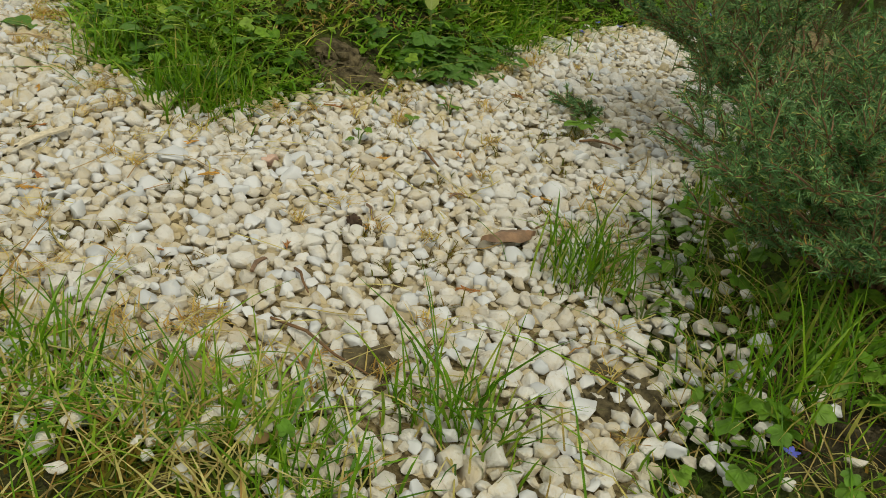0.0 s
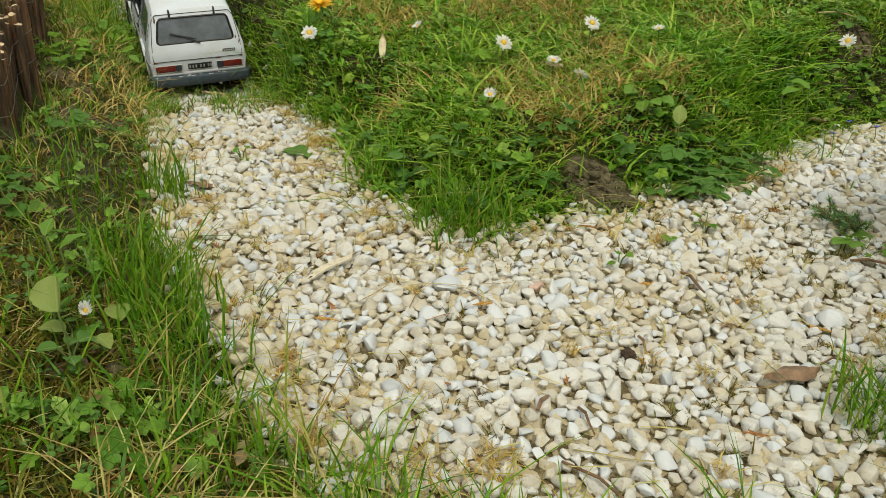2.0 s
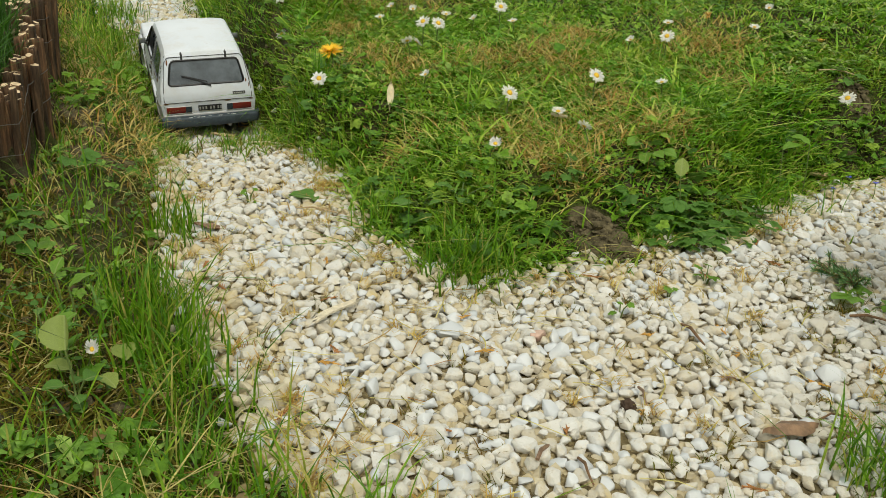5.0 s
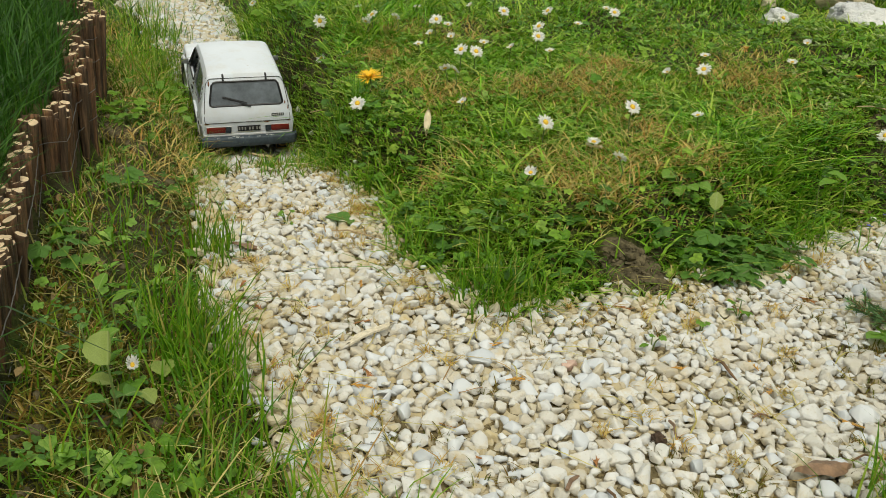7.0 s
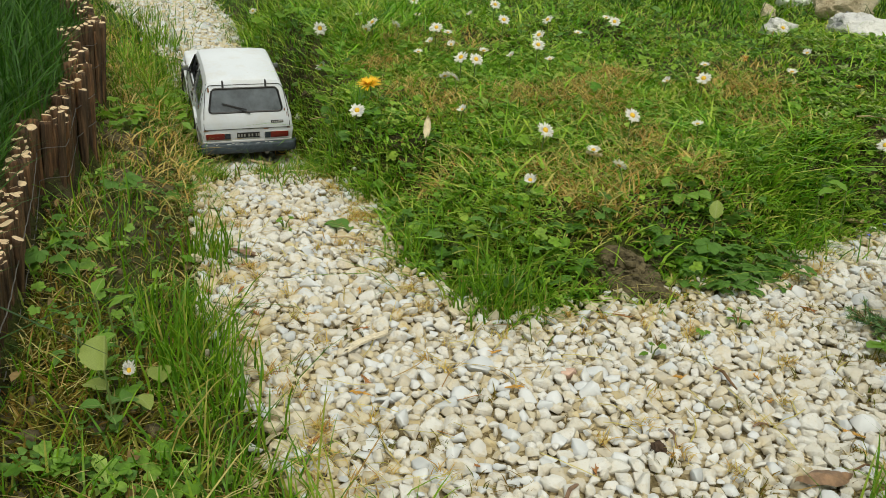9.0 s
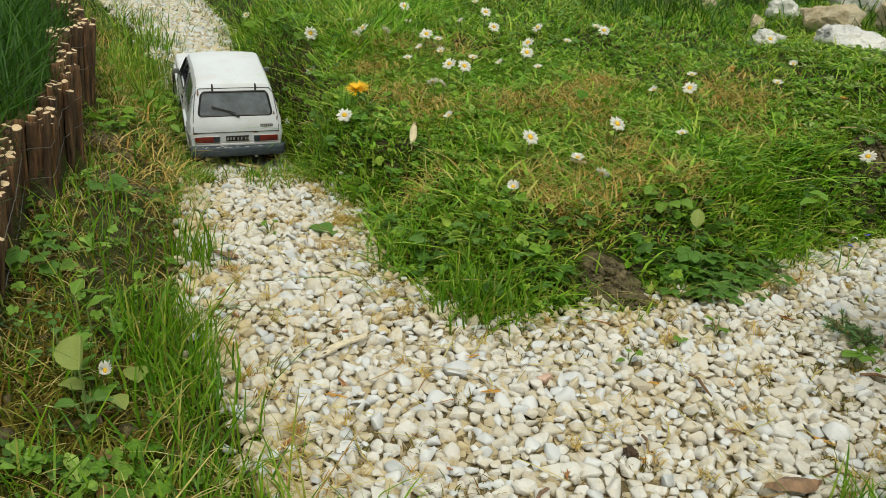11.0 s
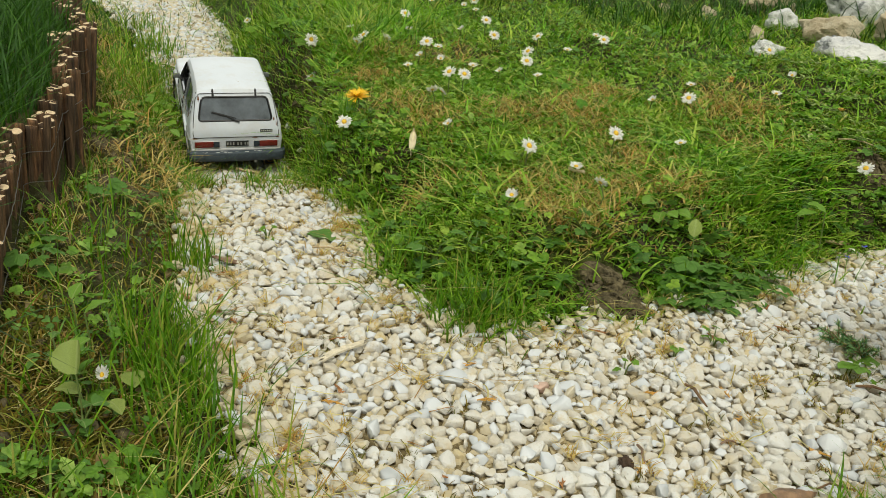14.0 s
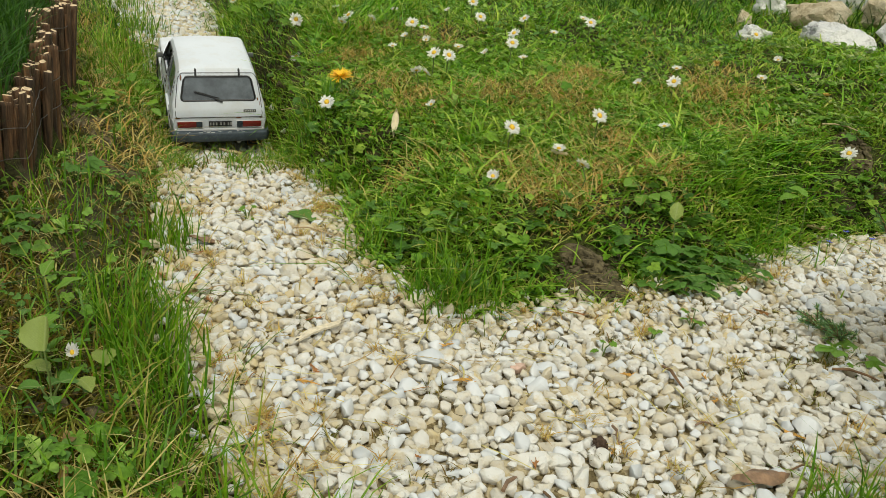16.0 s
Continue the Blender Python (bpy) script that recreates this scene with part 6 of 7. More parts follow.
WEEDS_VERGE = [
    (0.265, 0.66, 9, 0.016, "oval", M_LEAF_V, "broad-leaved fresh green weed beside the shrub"), (0.255, 0.74, 7, 0.013, "oval", M_LEAF_V, "broad-leaved fresh green weed beside the shrub"),
    (-0.36, 0.52, 8, 0.014, "oval", M_DEEP_V, "low pale green weed rosette on the verge"), (-0.29, 0.47, 6, 0.012, "round", M_DEEP_V, "low pale green weed rosette on the verge"),
    (-0.806, 1.077, 9, 0.019, "cut", M_LEAF, "leafy green weed under the log edging"), (-0.84, 1.16, 8, 0.019, "cut", M_LEAF, "leafy green weed under the log edging"),
    (-0.54, 0.69, 6, 0.018, "cut", M_DEEP, "dark lobed weed at the edging's foot"), (-0.50, 0.64, 6, 0.018, "cut", M_DEEP, "dark lobed weed at the edging's foot"),
    (-0.62, 0.84, 6, 0.02, "cut", M_DEEP, "dark lobed weed at the edging's foot"), (-0.685, 1.435, 6, 0.024, "cut", M_LEAF, "large-leaved weed on the rim of the dip"),
    (-0.70, 1.47, 6, 0.024, "cut", M_LEAF, "large-leaved weed on the rim of the dip"), (-0.43, 0.90, 4, 0.010, "cut", M_LEAF, "tiny weed among the stones"),
    (0.005, 0.79, 3, 0.009, "cut", M_LEAF, "tiny weed among the stones"), (0.07, 0.90, 5, 0.010, "cut", M_LEAF, "tiny weed among the stones"),
    (0.04, 0.85, 3, 0.009, "cut", M_LEAF_V, "tiny weed among the stones"), (-0.92, 1.27, 8, 0.020, "cut", M_LEAF, "leafy green weed on the bank of the dip by the edging"),
    (-0.845, 1.215, 7, 0.026, "cut", M_WEED, "lime-green leafy weed on the rim of the dip"), (-0.90, 1.275, 7, 0.027, "cut", M_WEED, "lime-green leafy weed on the rim of the dip"), (-0.955, 1.33, 6, 0.024, "cut", M_LEAF, "lime-green leafy weed on the rim of the dip"),
    (-0.80, 1.165, 6, 0.020, "oval", M_LEAF_V, "leafy green weed on the rim of the dip"), (-1.0, 1.40, 7, 0.026, "cut", M_WEED, "lime-green leafy weed on the rim of the dip"),
    (-0.818, 1.083, 8, 0.024, "round", M_WEED, "lime-green leafy weed on the rim of the dip"), (-0.86, 1.13, 7, 0.022, "cut", M_WEED, "lime-green leafy weed on the rim of the dip"), (-0.925, 1.35, 7, 0.026, "round", M_WEED, "lime-green leafy weed on the rim of the dip"),
    (-0.97, 1.445, 8, 0.028, "round", M_WEED, "lime-green leafy weed on the rim of the dip"), (-1.09, 1.52, 8, 0.030, "cut", M_WEED, "lime-green leafy weed on the rim of the dip"), (-1.22, 1.68, 7, 0.030, "cut", M_LEAF, "leafy green weed under the log edging"),
    (-0.74, 1.14, 6, 0.020, "cut", M_LEAF, "leafy green weed on the rim of the dip"), (-0.60, 1.33, 7, 0.024, "cut", M_LEAF, "large-leaved weed on the rim of the dip"), (-0.76, 1.56, 8, 0.026, "cut", M_LEAF, "large-leaved weed on the rim of the dip"),
    (-0.88, 1.69, 8, 0.028, "cut", M_WEED, "large-leaved weed on the rim of the dip"), (-1.0, 1.82, 8, 0.030, "cut", M_LEAF, "large-leaved weed on the rim of the dip"), (-1.14, 1.97, 8, 0.032, "cut", M_WEED, "large-leaved weed on the rim of the dip"),
    (0.21, 1.44, 7, 0.017, "cut", M_DEEP, "dark lobed weed in a bare spot of the lawn"), (0.24, 1.39, 6, 0.015, "oval", M_DEEP_V, "dark weed in a bare spot of the lawn"), (0.17, 1.47, 6, 0.016, "cut", M_LEAF, "leafy weed in a bare spot of the lawn"),
]
for wx, wy, n, s, k, mt, lb in WEEDS_BANK + WEEDS_VERGE:
    weed(wx, wy, n, s, k, mt, lb, WR, 0.022, s * 0.9)
# single broad leaves that stand out
for lx, ly, lz, s, rz, ry, mt, kd, lb in ((-0.299, 0.476, 0.066, 0.0225, 2.2, -0.9, M_YELLOW_LEAF, "half", "large pale yellow-green dock leaf standing on the verge"), (-0.33, 0.50, 0.06, 0.018, 1.2, -0.6, M_LEAF_V, "round", "round green leaf on the verge"),
                                          (0.024, 1.046, 0.064, 0.022, 1.7, -1.0, M_YELLOW_LEAF, "dock", "pale round leaf upright on the bank"), (0.13, 1.20, 0.07, 0.024, 0.4, -0.3, M_LEAF_V, "round", "round fresh leaf on the bank"),
                                          (0.16, 1.22, 0.075, 0.026, 2.9, -0.3, M_LEAF_V, "round", "round fresh leaf on the bank"), (-0.391, 0.922, 0.013, 0.040, 0.1, 0.02, M_DEEP_V, "dock", "dark green leaf lying on the gravel"),
                                          (-0.391, 0.567, 0.062, 0.018, 1.9, -0.5, M_LEAF_V, "oval", "small fresh leaf of the verge rosette"), (-0.372, 0.56, 0.058, 0.020, 0.9, -0.5, M_LEAF_V, "oval", "small fresh leaf of the verge rosette"), (-0.300, 0.530, 0.030, 0.024, 2.4, -0.1, M_YELLOW_LEAF, "dock", "pale leaf lying beside the daisy"),
                                          (-0.312, 0.492, 0.040, 0.020, 3.3, -0.1, M_YELLOW_LEAF, "dock", "pale leaf lying low on the verge"), (-0.295, 0.50, 0.036, 0.018, 5.9, 0.0, M_YELLOW_LEAF, "dock", "pale leaf lying low on the verge"),
                                          (-0.40, 1.19, 0.105, 0.018, 1.5, -0.9, M_LEAF_V, "round", "round leaf standing in the lawn")):
    ob = new("broad_leaf", leaf_mesh("broad_leaf", kd, mt, 14))
    ob.matrix_basis = Matrix.Translation((lx, ly, lz)) @ Matrix.Rotation(rz, 4, "Z") @ Matrix.Rotation(ry, 4, "Y") @ Matrix.Diagonal((s, s, s, 1))
    tagged(ob, lb, "leaf")
    if lz > 0.03:
        gz = float(ground_z(np.array([lx]), np.array([ly]))[0])
        bm = bmesh.new()
        tube(bm, [ob.matrix_basis.inverted() @ Vector(p) for p in ((lx + 0.004, ly, gz - 0.003), (lx + 0.003, ly, (lz + gz) / 2), (lx, ly, lz))], 0.0007 / s, 5)
        part("stalk", bm, M_STALK, ob)
TUFTS_LAWN = [
    (-0.148, 0.825, 330, 0.050, 1.1, 0.024, "bright green tuft spreading over the gravel edge"), (0.199, 0.636, 130, 0.062, 1.1, 0.016, "loose green tuft growing out of the gravel"), (0.122, 0.468, 60, 0.062, 0.9, 0.013, "loose green tuft growing out of the gravel"), (0.15, 0.448, 40, 0.05, 1.0, 0.012, "loose green tuft growing out of the gravel"), (0.30, 0.50, 50, 0.075, 0.7, 0.014, "tall tuft in the shade of the shrub"), (-0.15, 0.455, 60, 0.05, 0.9, 0.02, "tall dense green tuft beside the gravel"),
    (-0.34, 0.605, 140, 0.064, 0.6, 0.019, "tall dense green tuft beside the gravel"), (-0.382, 0.66, 60, 0.05, 0.7, 0.018, "tall dense green tuft beside the gravel"), (-0.44, 0.775, 90, 0.055, 0.6, 0.014, "tall green tuft beside the gravel"),
    (-0.292, 0.575, 120, 0.062, 0.7, 0.02, "tall dense green tuft beside the gravel"), (-0.50, 1.165, 110, 0.055, 1.0, 0.016, "arching tuft on the lawn's edge"),
    (-0.235, 0.525, 60, 0.055, 0.8, 0.02, "tall green tuft beside the gravel"), (0.01, 0.43, 70, 0.04, 1.1, 0.022, "short tuft in the near verge"), (0.06, 0.415, 50, 0.035, 1.1, 0.016, "short tuft in the near verge"),
]
TUFTS_VERGE = [
    (-0.08, 0.44, 80, 0.05, 1.0, 0.02, "short tuft in the near verge"), (-0.06, 0.915, 26, 0.034, 2.4, 0.014, "yellow-green stems hanging over bare soil"), (-0.012, 0.905, 22, 0.034, 2.4, 0.012, "yellow-green stems hanging over bare soil"), (-0.70, 1.13, 60, 0.035, 0.9, 0.012, "small tuft on the lip of the dip"), (-0.64, 1.20, 40, 0.03, 1.0, 0.012, "small tuft on the lip of the dip"),
    (-0.40, 1.06, 80, 0.045, 1.0, 0.016, "arching tuft on the lawn's edge"), (0.14, 1.16, 80, 0.045, 1.5, 0.03, "arching tuft on the lawn's edge"),
    (0.08, 1.20, 90, 0.045, 1.5, 0.035, "arching tuft on the lawn's edge"), (-0.26, 0.90, 60, 0.05, 0.9, 0.014, "arching tuft on the lawn's edge"), (-0.80, 1.52, 70, 0.06, 0.9, 0.02, "grass hanging over the dip"),
    (0.325, 0.545, 50, 0.07, 0.8, 0.02, "tall tuft by the shrub"), (-0.97, 1.40, 90, 0.06, 0.7, 0.02, "tall tuft on the bank of the dip by the edging"), (-1.1, 1.52, 90, 0.07, 0.7, 0.02, "tall tuft on the bank of the dip by the edging"),
    (-0.655, 1.095, 26, 0.020, 1.1, 0.012, "short sprouts on the lip of the dip"), (-0.62, 1.11, 22, 0.018, 1.2, 0.012, "short sprouts on the lip of the dip"), (-0.59, 1.125, 26, 0.020, 1.1, 0.012, "short sprouts on the lip of the dip"),
    (-0.565, 1.165, 50, 0.03, 1.1, 0.012, "short sprouts on the lip of the dip"), (-0.69, 1.085, 50, 0.03, 1.0, 0.012, "short sprouts on the lip of the dip"),
    (-0.87, 1.24, 70, 0.05, 0.8, 0.015, "tall tuft on the bank of the dip by the edging"), (-0.93, 1.30, 70, 0.055, 0.8, 0.015, "tall tuft on the bank of the dip by the edging"),
    (-0.76, 1.17, 70, 0.05, 0.7, 0.015, "tall tuft on the bank of the dip by the edging"),
    (-0.93, 1.375, 110, 0.060, 0.8, 0.020, "tall tuft on the bank of the dip by the edging"), (-1.02, 1.47, 120, 0.065, 0.8, 0.022, "tall tuft on the bank of the dip by the edging"), (-1.16, 1.62, 130, 0.070, 0.8, 0.028, "tall tuft on the bank of the dip by the edging"),
    (-1.33, 1.79, 130, 0.075, 0.8, 0.035, "tall tuft on the bank of the dip by the edging"), (-1.55, 2.0, 120, 0.08, 0.9, 0.04, "tall tuft on the bank of the dip by the edging"),
    (-1.25, 1.63, 150, 0.06, 1.0, 0.035, "yellow-green grass along the log edging"), (-1.16, 1.53, 150, 0.055, 1.0, 0.035, "yellow-green grass along the log edging"), (-1.40, 1.80, 150, 0.065, 1.0, 0.045, "yellow-green grass along the log edging"), (-1.06, 1.43, 120, 0.05, 1.0, 0.03, "yellow-green grass along the log edging"),
    (-0.94, 1.80, 150, 0.028, 1.8, 0.04, "yellow-green grass on the rim of the dip"), (-0.80, 1.64, 150, 0.026, 1.8, 0.035, "yellow-green grass on the rim of the dip"), (-0.67, 1.50, 140, 0.018, 1.8, 0.025, "yellow-green grass on the rim of the dip"), (-1.10, 1.98, 150, 0.032, 1.8, 0.05, "yellow-green grass on the rim of the dip"), (-0.60, 1.40, 120, 0.024, 1.8, 0.025, "yellow-green grass on the rim of the dip"),
    (-0.585, 1.235, 110, 0.050, 1.5, 0.014, "grass hanging over the dip"), (-0.64, 1.345, 100, 0.040, 1.5, 0.016, "grass hanging over the dip"), (-0.75, 1.475, 90, 0.030, 1.5, 0.014, "grass hanging over the dip"),
    (-0.86, 1.60, 110, 0.045, 1.5, 0.022, "grass hanging over the dip"), (-1.0, 1.745, 110, 0.045, 1.5, 0.025, "grass hanging over the dip"),
]
for i, (tx, ty, n, h, ln, sp, lb) in enumerate(TUFTS_LAWN + TUFTS_VERGE):
    tuft(tx, ty, n, h, ln, sp, lb, 100 + i)
TR = random.Random(23)
for i in range(8):
    tx = -0.11 + 0.18 * (i + TR.uniform(0.1, 0.9)) / 8
    ty = 0.435 + TR.uniform(-0.035, 0.03)
    tuft(tx, ty, TR.randint(50, 90), 0.026, 1.7, 0.018, "low yellow-green tuft among the near stones", 200 + i)


# ---- daisies and a dandelion ----
M_PETAL = mat_leaf("white_petals", [(0.0, (0.86, 0.86, 0.87)), (1.0, (0.90, 0.90, 0.90))], 0.6, 0.42, spec=0.3)
M_DISC = mat_plain("yellow_disc", (0.72, 0.45, 0.03), 0.7, 0, 0.2, 500.0, 0.5)
M_DANDY = mat_plain("dandelion_yellow", (0.80, 0.48, 0.01), 0.6, 0, 0.15, 200.0, 0.0)


def petal_ring(bm, r0, r1, n, w, z0, z1, rng, rows=3):
    """Narrow petals set round a ring, each a strip with a blunt tip."""
    for i in range(n):
        a = 2 * math.pi * (i + rng.uniform(-0.25, 0.25)) / n
        lift = rng.uniform(-0.25, 0.25) * (r1 - r0)
        length = r1 * rng.uniform(0.88, 1.06)
        prev = None
        for k in range(rows + 1):
            t = k / rows
            r = r0 + (length - r0) * t
            ww = w * (0.6, 1.0, 0.95, 0.35)[k] if rows == 3 else w
            z = z0 + (z1 - z0) * t ** 1.3 + lift * t
            c, s = math.cos(a), math.sin(a)
            pair = [bm.verts.new((r * c - q * ww * s, r * s + q * ww * c, z + 0.0004 * (1 - abs(q)))) for q in (-0.5, 0.5)]
            if prev:
                bm.faces.new((prev[0], prev[1], pair[1], pair[0]))
            prev = pair


def daisy_base(height, radius, tip, rng, cup=0.1):
    root = new("daisy")
    bend = rng.uniform(-0.006, 0.006)
    bm = bmesh.new()
    tube(bm, [(0, 0, -0.004), (bend, 0.002, height * 0.55), (0, 0, height - 0.001)], 0.0008, 5)
    part("stem", bm, M_STALK, root)
    tilt = Matrix.Translation((0, 0, height)) @ Matrix.Rotation(radians(tip), 4, "X")
    bm = bmesh.new()
    petal_ring(bm, radius * 0.25, radius, 19, radius * 0.27, 0.0, radius * cup, rng)
    petal_ring(bm, radius * 0.25, radius * 0.93, 15, radius * 0.25, -0.0006, radius * (cup - 0.12), rng)
    bmesh.ops.transform(bm, matrix=tilt, verts=bm.verts)
    part("petals", bm, M_PETAL, root, "white ray petals")
    bm = bmesh.new()
    bmesh.ops.create_icosphere(bm, subdivisions=2, radius=1, matrix=tilt @ Matrix.Translation((0, 0, radius * 0.04)) @ Matrix.Diagonal((radius * 0.33, radius * 0.33, radius * 0.2, 1)))
    part("disc", bm, M_DISC, root, "yellow centre")
    return root


def gz_at(x, y):
    return float(ground_z(np.array([x]), np.array([y]))[0])


DAISIES = [(-0.702, 1.457), (-0.729, 1.497), (-0.469, 1.147), (-0.321, 1.161), (-0.192, 1.107), (-0.168, 0.973), (-0.087, 1.044), (-0.131, 1.109), (-0.105, 1.198), (-0.047, 1.437),
           (-0.029, 1.258), (-0.058, 1.547), (-0.1, 1.444), (0.072, 1.546), (0.089, 1.645), (0.043, 1.76), (0.207, 1.381), (-0.703, 1.596), (-0.631, 1.486), (-0.627, 1.502), (-0.59, 1.521), (-0.496, 1.411),
           (-0.507, 1.482), (-0.514, 1.525), (-0.641, 1.706), (-0.603, 1.643), (-0.534, 1.557), (-0.398, 1.347), (-0.374, 1.349), (-0.41, 1.486), (-0.356, 1.466), (-0.319, 1.491), (-0.341, 1.567),
           (-0.289, 1.461), (-0.525, 1.719), (-0.486, 1.75), (-0.594, 1.965), (-0.576, 1.935), (-0.618, 1.971), (-0.25, 1.751), (-0.363, 1.696), (-0.306, 1.707), (-0.702, 1.983), (-0.388, 1.26), (-0.372, 1.258), (-0.508, 1.566), (-0.47, 1.488), (-0.432, 1.647), (-1.283, 2.11), (-0.281, 1.823)]


def build_flowers():
    rng = random.Random(9)
    kinds = [daisy_base(0.030, 0.0100, 30, rng), daisy_base(0.027, 0.0085, 15, rng, 0.3), daisy_base(0.028, 0.0075, 35, rng, 0.5), daisy_base(0.036, 0.0092, -42, rng, 0.15)]
    lab = ("open white daisy with a yellow centre", "half-open white daisy in the lawn", "small closing white daisy in the lawn", "open white daisy facing away, in the lawn")
    for k, l in zip(kinds, lab):
        tagged(k, l, "daisy", "daisies in the lawn")
    places = DAISIES + [(-0.312, 0.512)]
    first = set()
    for i, (x, y) in enumerate(places):
        k = 3 if i in (18, 20, 43, 44) else (0, 1, 2, 0)[i % 4] if i > 12 else (0, 0, 0, 2, 0, 2, 3, 1, 0, 0, 1, 1, 2)[i]
        m = Matrix.Translation((x, y, gz_at(x, y))) @ Matrix.Rotation(rng.uniform(-0.9, 0.9), 4, "Z")
        if i < 2:
            m = m @ Matrix.Diagonal((1.1, 1.1, 1.4, 1))
        if i == len(places) - 1:
            m = m @ Matrix.Diagonal((0.62, 0.62, 1.0, 1))
        if k in first:
            copy_thing(kinds[k], m)
        else:
            kinds[k].matrix_basis = m
            first.add(k)
    d = new("dandelion")
    bm = bmesh.new()
    tube(bm, [(0, 0, -0.004), (0.004, 0.0, 0.018), (0, 0, 0.031)], 0.0013, 6)
    part("stem", bm, M_STALK, d)
    bm = bmesh.new()
    for r, n, z in ((0.019, 34, 0.001), (0.016, 30, 0.003), (0.012, 24, 0.005), (0.008, 16, 0.006)):
        petal_ring(bm, 0.002, r, n, 0.0024, 0.0, z, rng)
    bmesh.ops.transform(bm, matrix=Matrix.Translation((0, 0, 0.031)) @ Matrix.Rotation(radians(14), 4, "X"), verts=bm.verts)
    part("petals", bm, M_DANDY, d, "bright yellow petals")
    d.matrix_basis = Matrix.Translation((-0.486, 1.216, gz_at(-0.486, 1.216)))
    tagged(d, "open yellow dandelion on the lawn's edge", "dandelion")


build_flowers()


# ---- juniper shrub ----
M_TWIG = mat_plain("brown_twig", (0.17, 0.095, 0.045), 0.85, 0, 0.4, 150.0, 0.4)
M_NEEDLE = mat_leaf("needle_leaves", [(0.0, (0.07, 0.18, 0.06)), (0.5, (0.14, 0.31, 0.11)), (0.80, (0.25, 0.43, 0.17)), (0.93, (0.38, 0.52, 0.16)), (0.985, (0.45, 0.28, 0.07))], 0.5, 0.25, spec=0.35)
M_BLUE = mat_plain("blue_petals", (0.10, 0.12, 0.55), 0.6, 0, 0.2, 200.0, 0.0)


def build_shrub(x, y, count, reach, height, seed, label, ways, twigs=26, grow=1.0):
    """Branches fan out from a foot; their outer parts carry short side twigs thick with small needles."""
    rng = random.Random(seed)
    root = new("shrub")
    root.location = (x, y, gz_at(x, y))
    tagged(root, label, "shrub")
    nv, nt = [], []
    for i in range(count):
        a = ways[0] + (ways[1] - ways[0]) * (i + rng.uniform(0.1, 0.9)) / count
        out, up = reach * rng.uniform(0.55, 1.05), height * rng.uniform(0.25, 1.1)
        pts = []
        for k in range(7):
            t = k / 6
            pts.append(Vector((math.cos(a) * out * t ** 1.2 + rng.uniform(-0.006, 0.006) * grow, math.sin(a) * out * t ** 1.2 + rng.uniform(-0.006, 0.006) * grow, up * (1.3 * t - 0.4 * t * t) + 0.002 * k)))
        bm = bmesh.new()
        tube(bm, pts, [0.0015 * (1 - 0.75 * k / 6) for k in range(7)], 5)
        for j in range(twigs):
            t = (0.30 + 0.70 * rng.random() ** 0.8) * 5.99
            k, f = int(t), t - int(t)
            p = pts[k].lerp(pts[k + 1], f)
            along = (pts[k + 1] - pts[k]).normalized()
            d = (along * rng.uniform(0.5, 1.1) + Vector((rng.uniform(-1, 1), rng.uniform(-1, 1), rng.uniform(-0.3, 0.6)))).normalized()
            ln = rng.uniform(0.014, 0.036) * grow
            tip = p + d * ln + Vector((0, 0, rng.uniform(-0.003, 0.008) * grow))
            tube(bm, [p, p.lerp(tip, 0.5) + Vector((0, 0, 0.002)), tip], [0.0007, 0.0006, 0.0003], 4)
            for s in range(58):
                q = p.lerp(tip, (s + rng.random()) / 58)
                nd = (d * 0.7 + Vector((rng.uniform(-1, 1), rng.uniform(-1, 1), rng.uniform(-0.8, 1)))).normalized()
                side = nd.cross(Vector((rng.uniform(-1, 1), rng.uniform(-1, 1), rng.uniform(-1, 1)))).normalized() * 0.00055
                l = rng.uniform(0.0045, 0.0082)
                b = len(nv)
                nv += [q - side, q + side, q + nd * l]
                nt += [(b, b + 1, b + 2)]
        part("branch", bm, M_TWIG, root, "thin brown woody branch")
    me = np_mesh("foliage", np.array([v[:] for v in nv]), np.array(nt), [])
    tagged(link_mesh("foliage", me, M_NEEDLE, root, "dense short blue-green needles"), kind="stuff")
    return root


build_shrub(0.375, 0.90, 58, 0.178, 0.21, 4, "dark green needle-leaved shrub overhanging the gravel", (0.0, 6.283))
build_shrub(0.222, 0.952, 3, 0.042, 0.010, 8, "low creeping needle-leaved spray over the gravel", (2.6, 3.6), 9, 0.6)
build_shrub(0.375, 0.63, 44, 0.13, 0.13, 12, "dark green needle-leaved shrub beside the verge", (0.0, 6.283))


def blue_flower(x, y, h, rng):
    root = new("blue_flower")
    bm = bmesh.new()
    tube(bm, [(0, 0, -0.003), (0.002, 0.001, h * 0.6), (0, 0, h)], 0.0006, 4)
    part("stem", bm, M_STALK, root)
    bm = bmesh.new()
    petal_ring(bm, 0.0006, 0.0042, 5, 0.0028, h, h + 0.001, rng)
    part("petals", bm, M_BLUE, root, "violet-blue petals")
    root.location = (x, y, gz_at(x, y))
    tagged(root, "small violet-blue flower near the shrub", "flower", "blue flowers")


FR = random.Random(2)
for bx, by, bh in ((0.222, 1.30, 0.02), (0.245, 1.24, 0.03), (0.20, 1.24, 0.02), (0.29, 0.455, 0.015), (0.30, 1.2, 0.05), (0.33, 1.12, 0.09), (0.31, 1.16, 0.07)):
    blue_flower(bx, by, bh, FR)


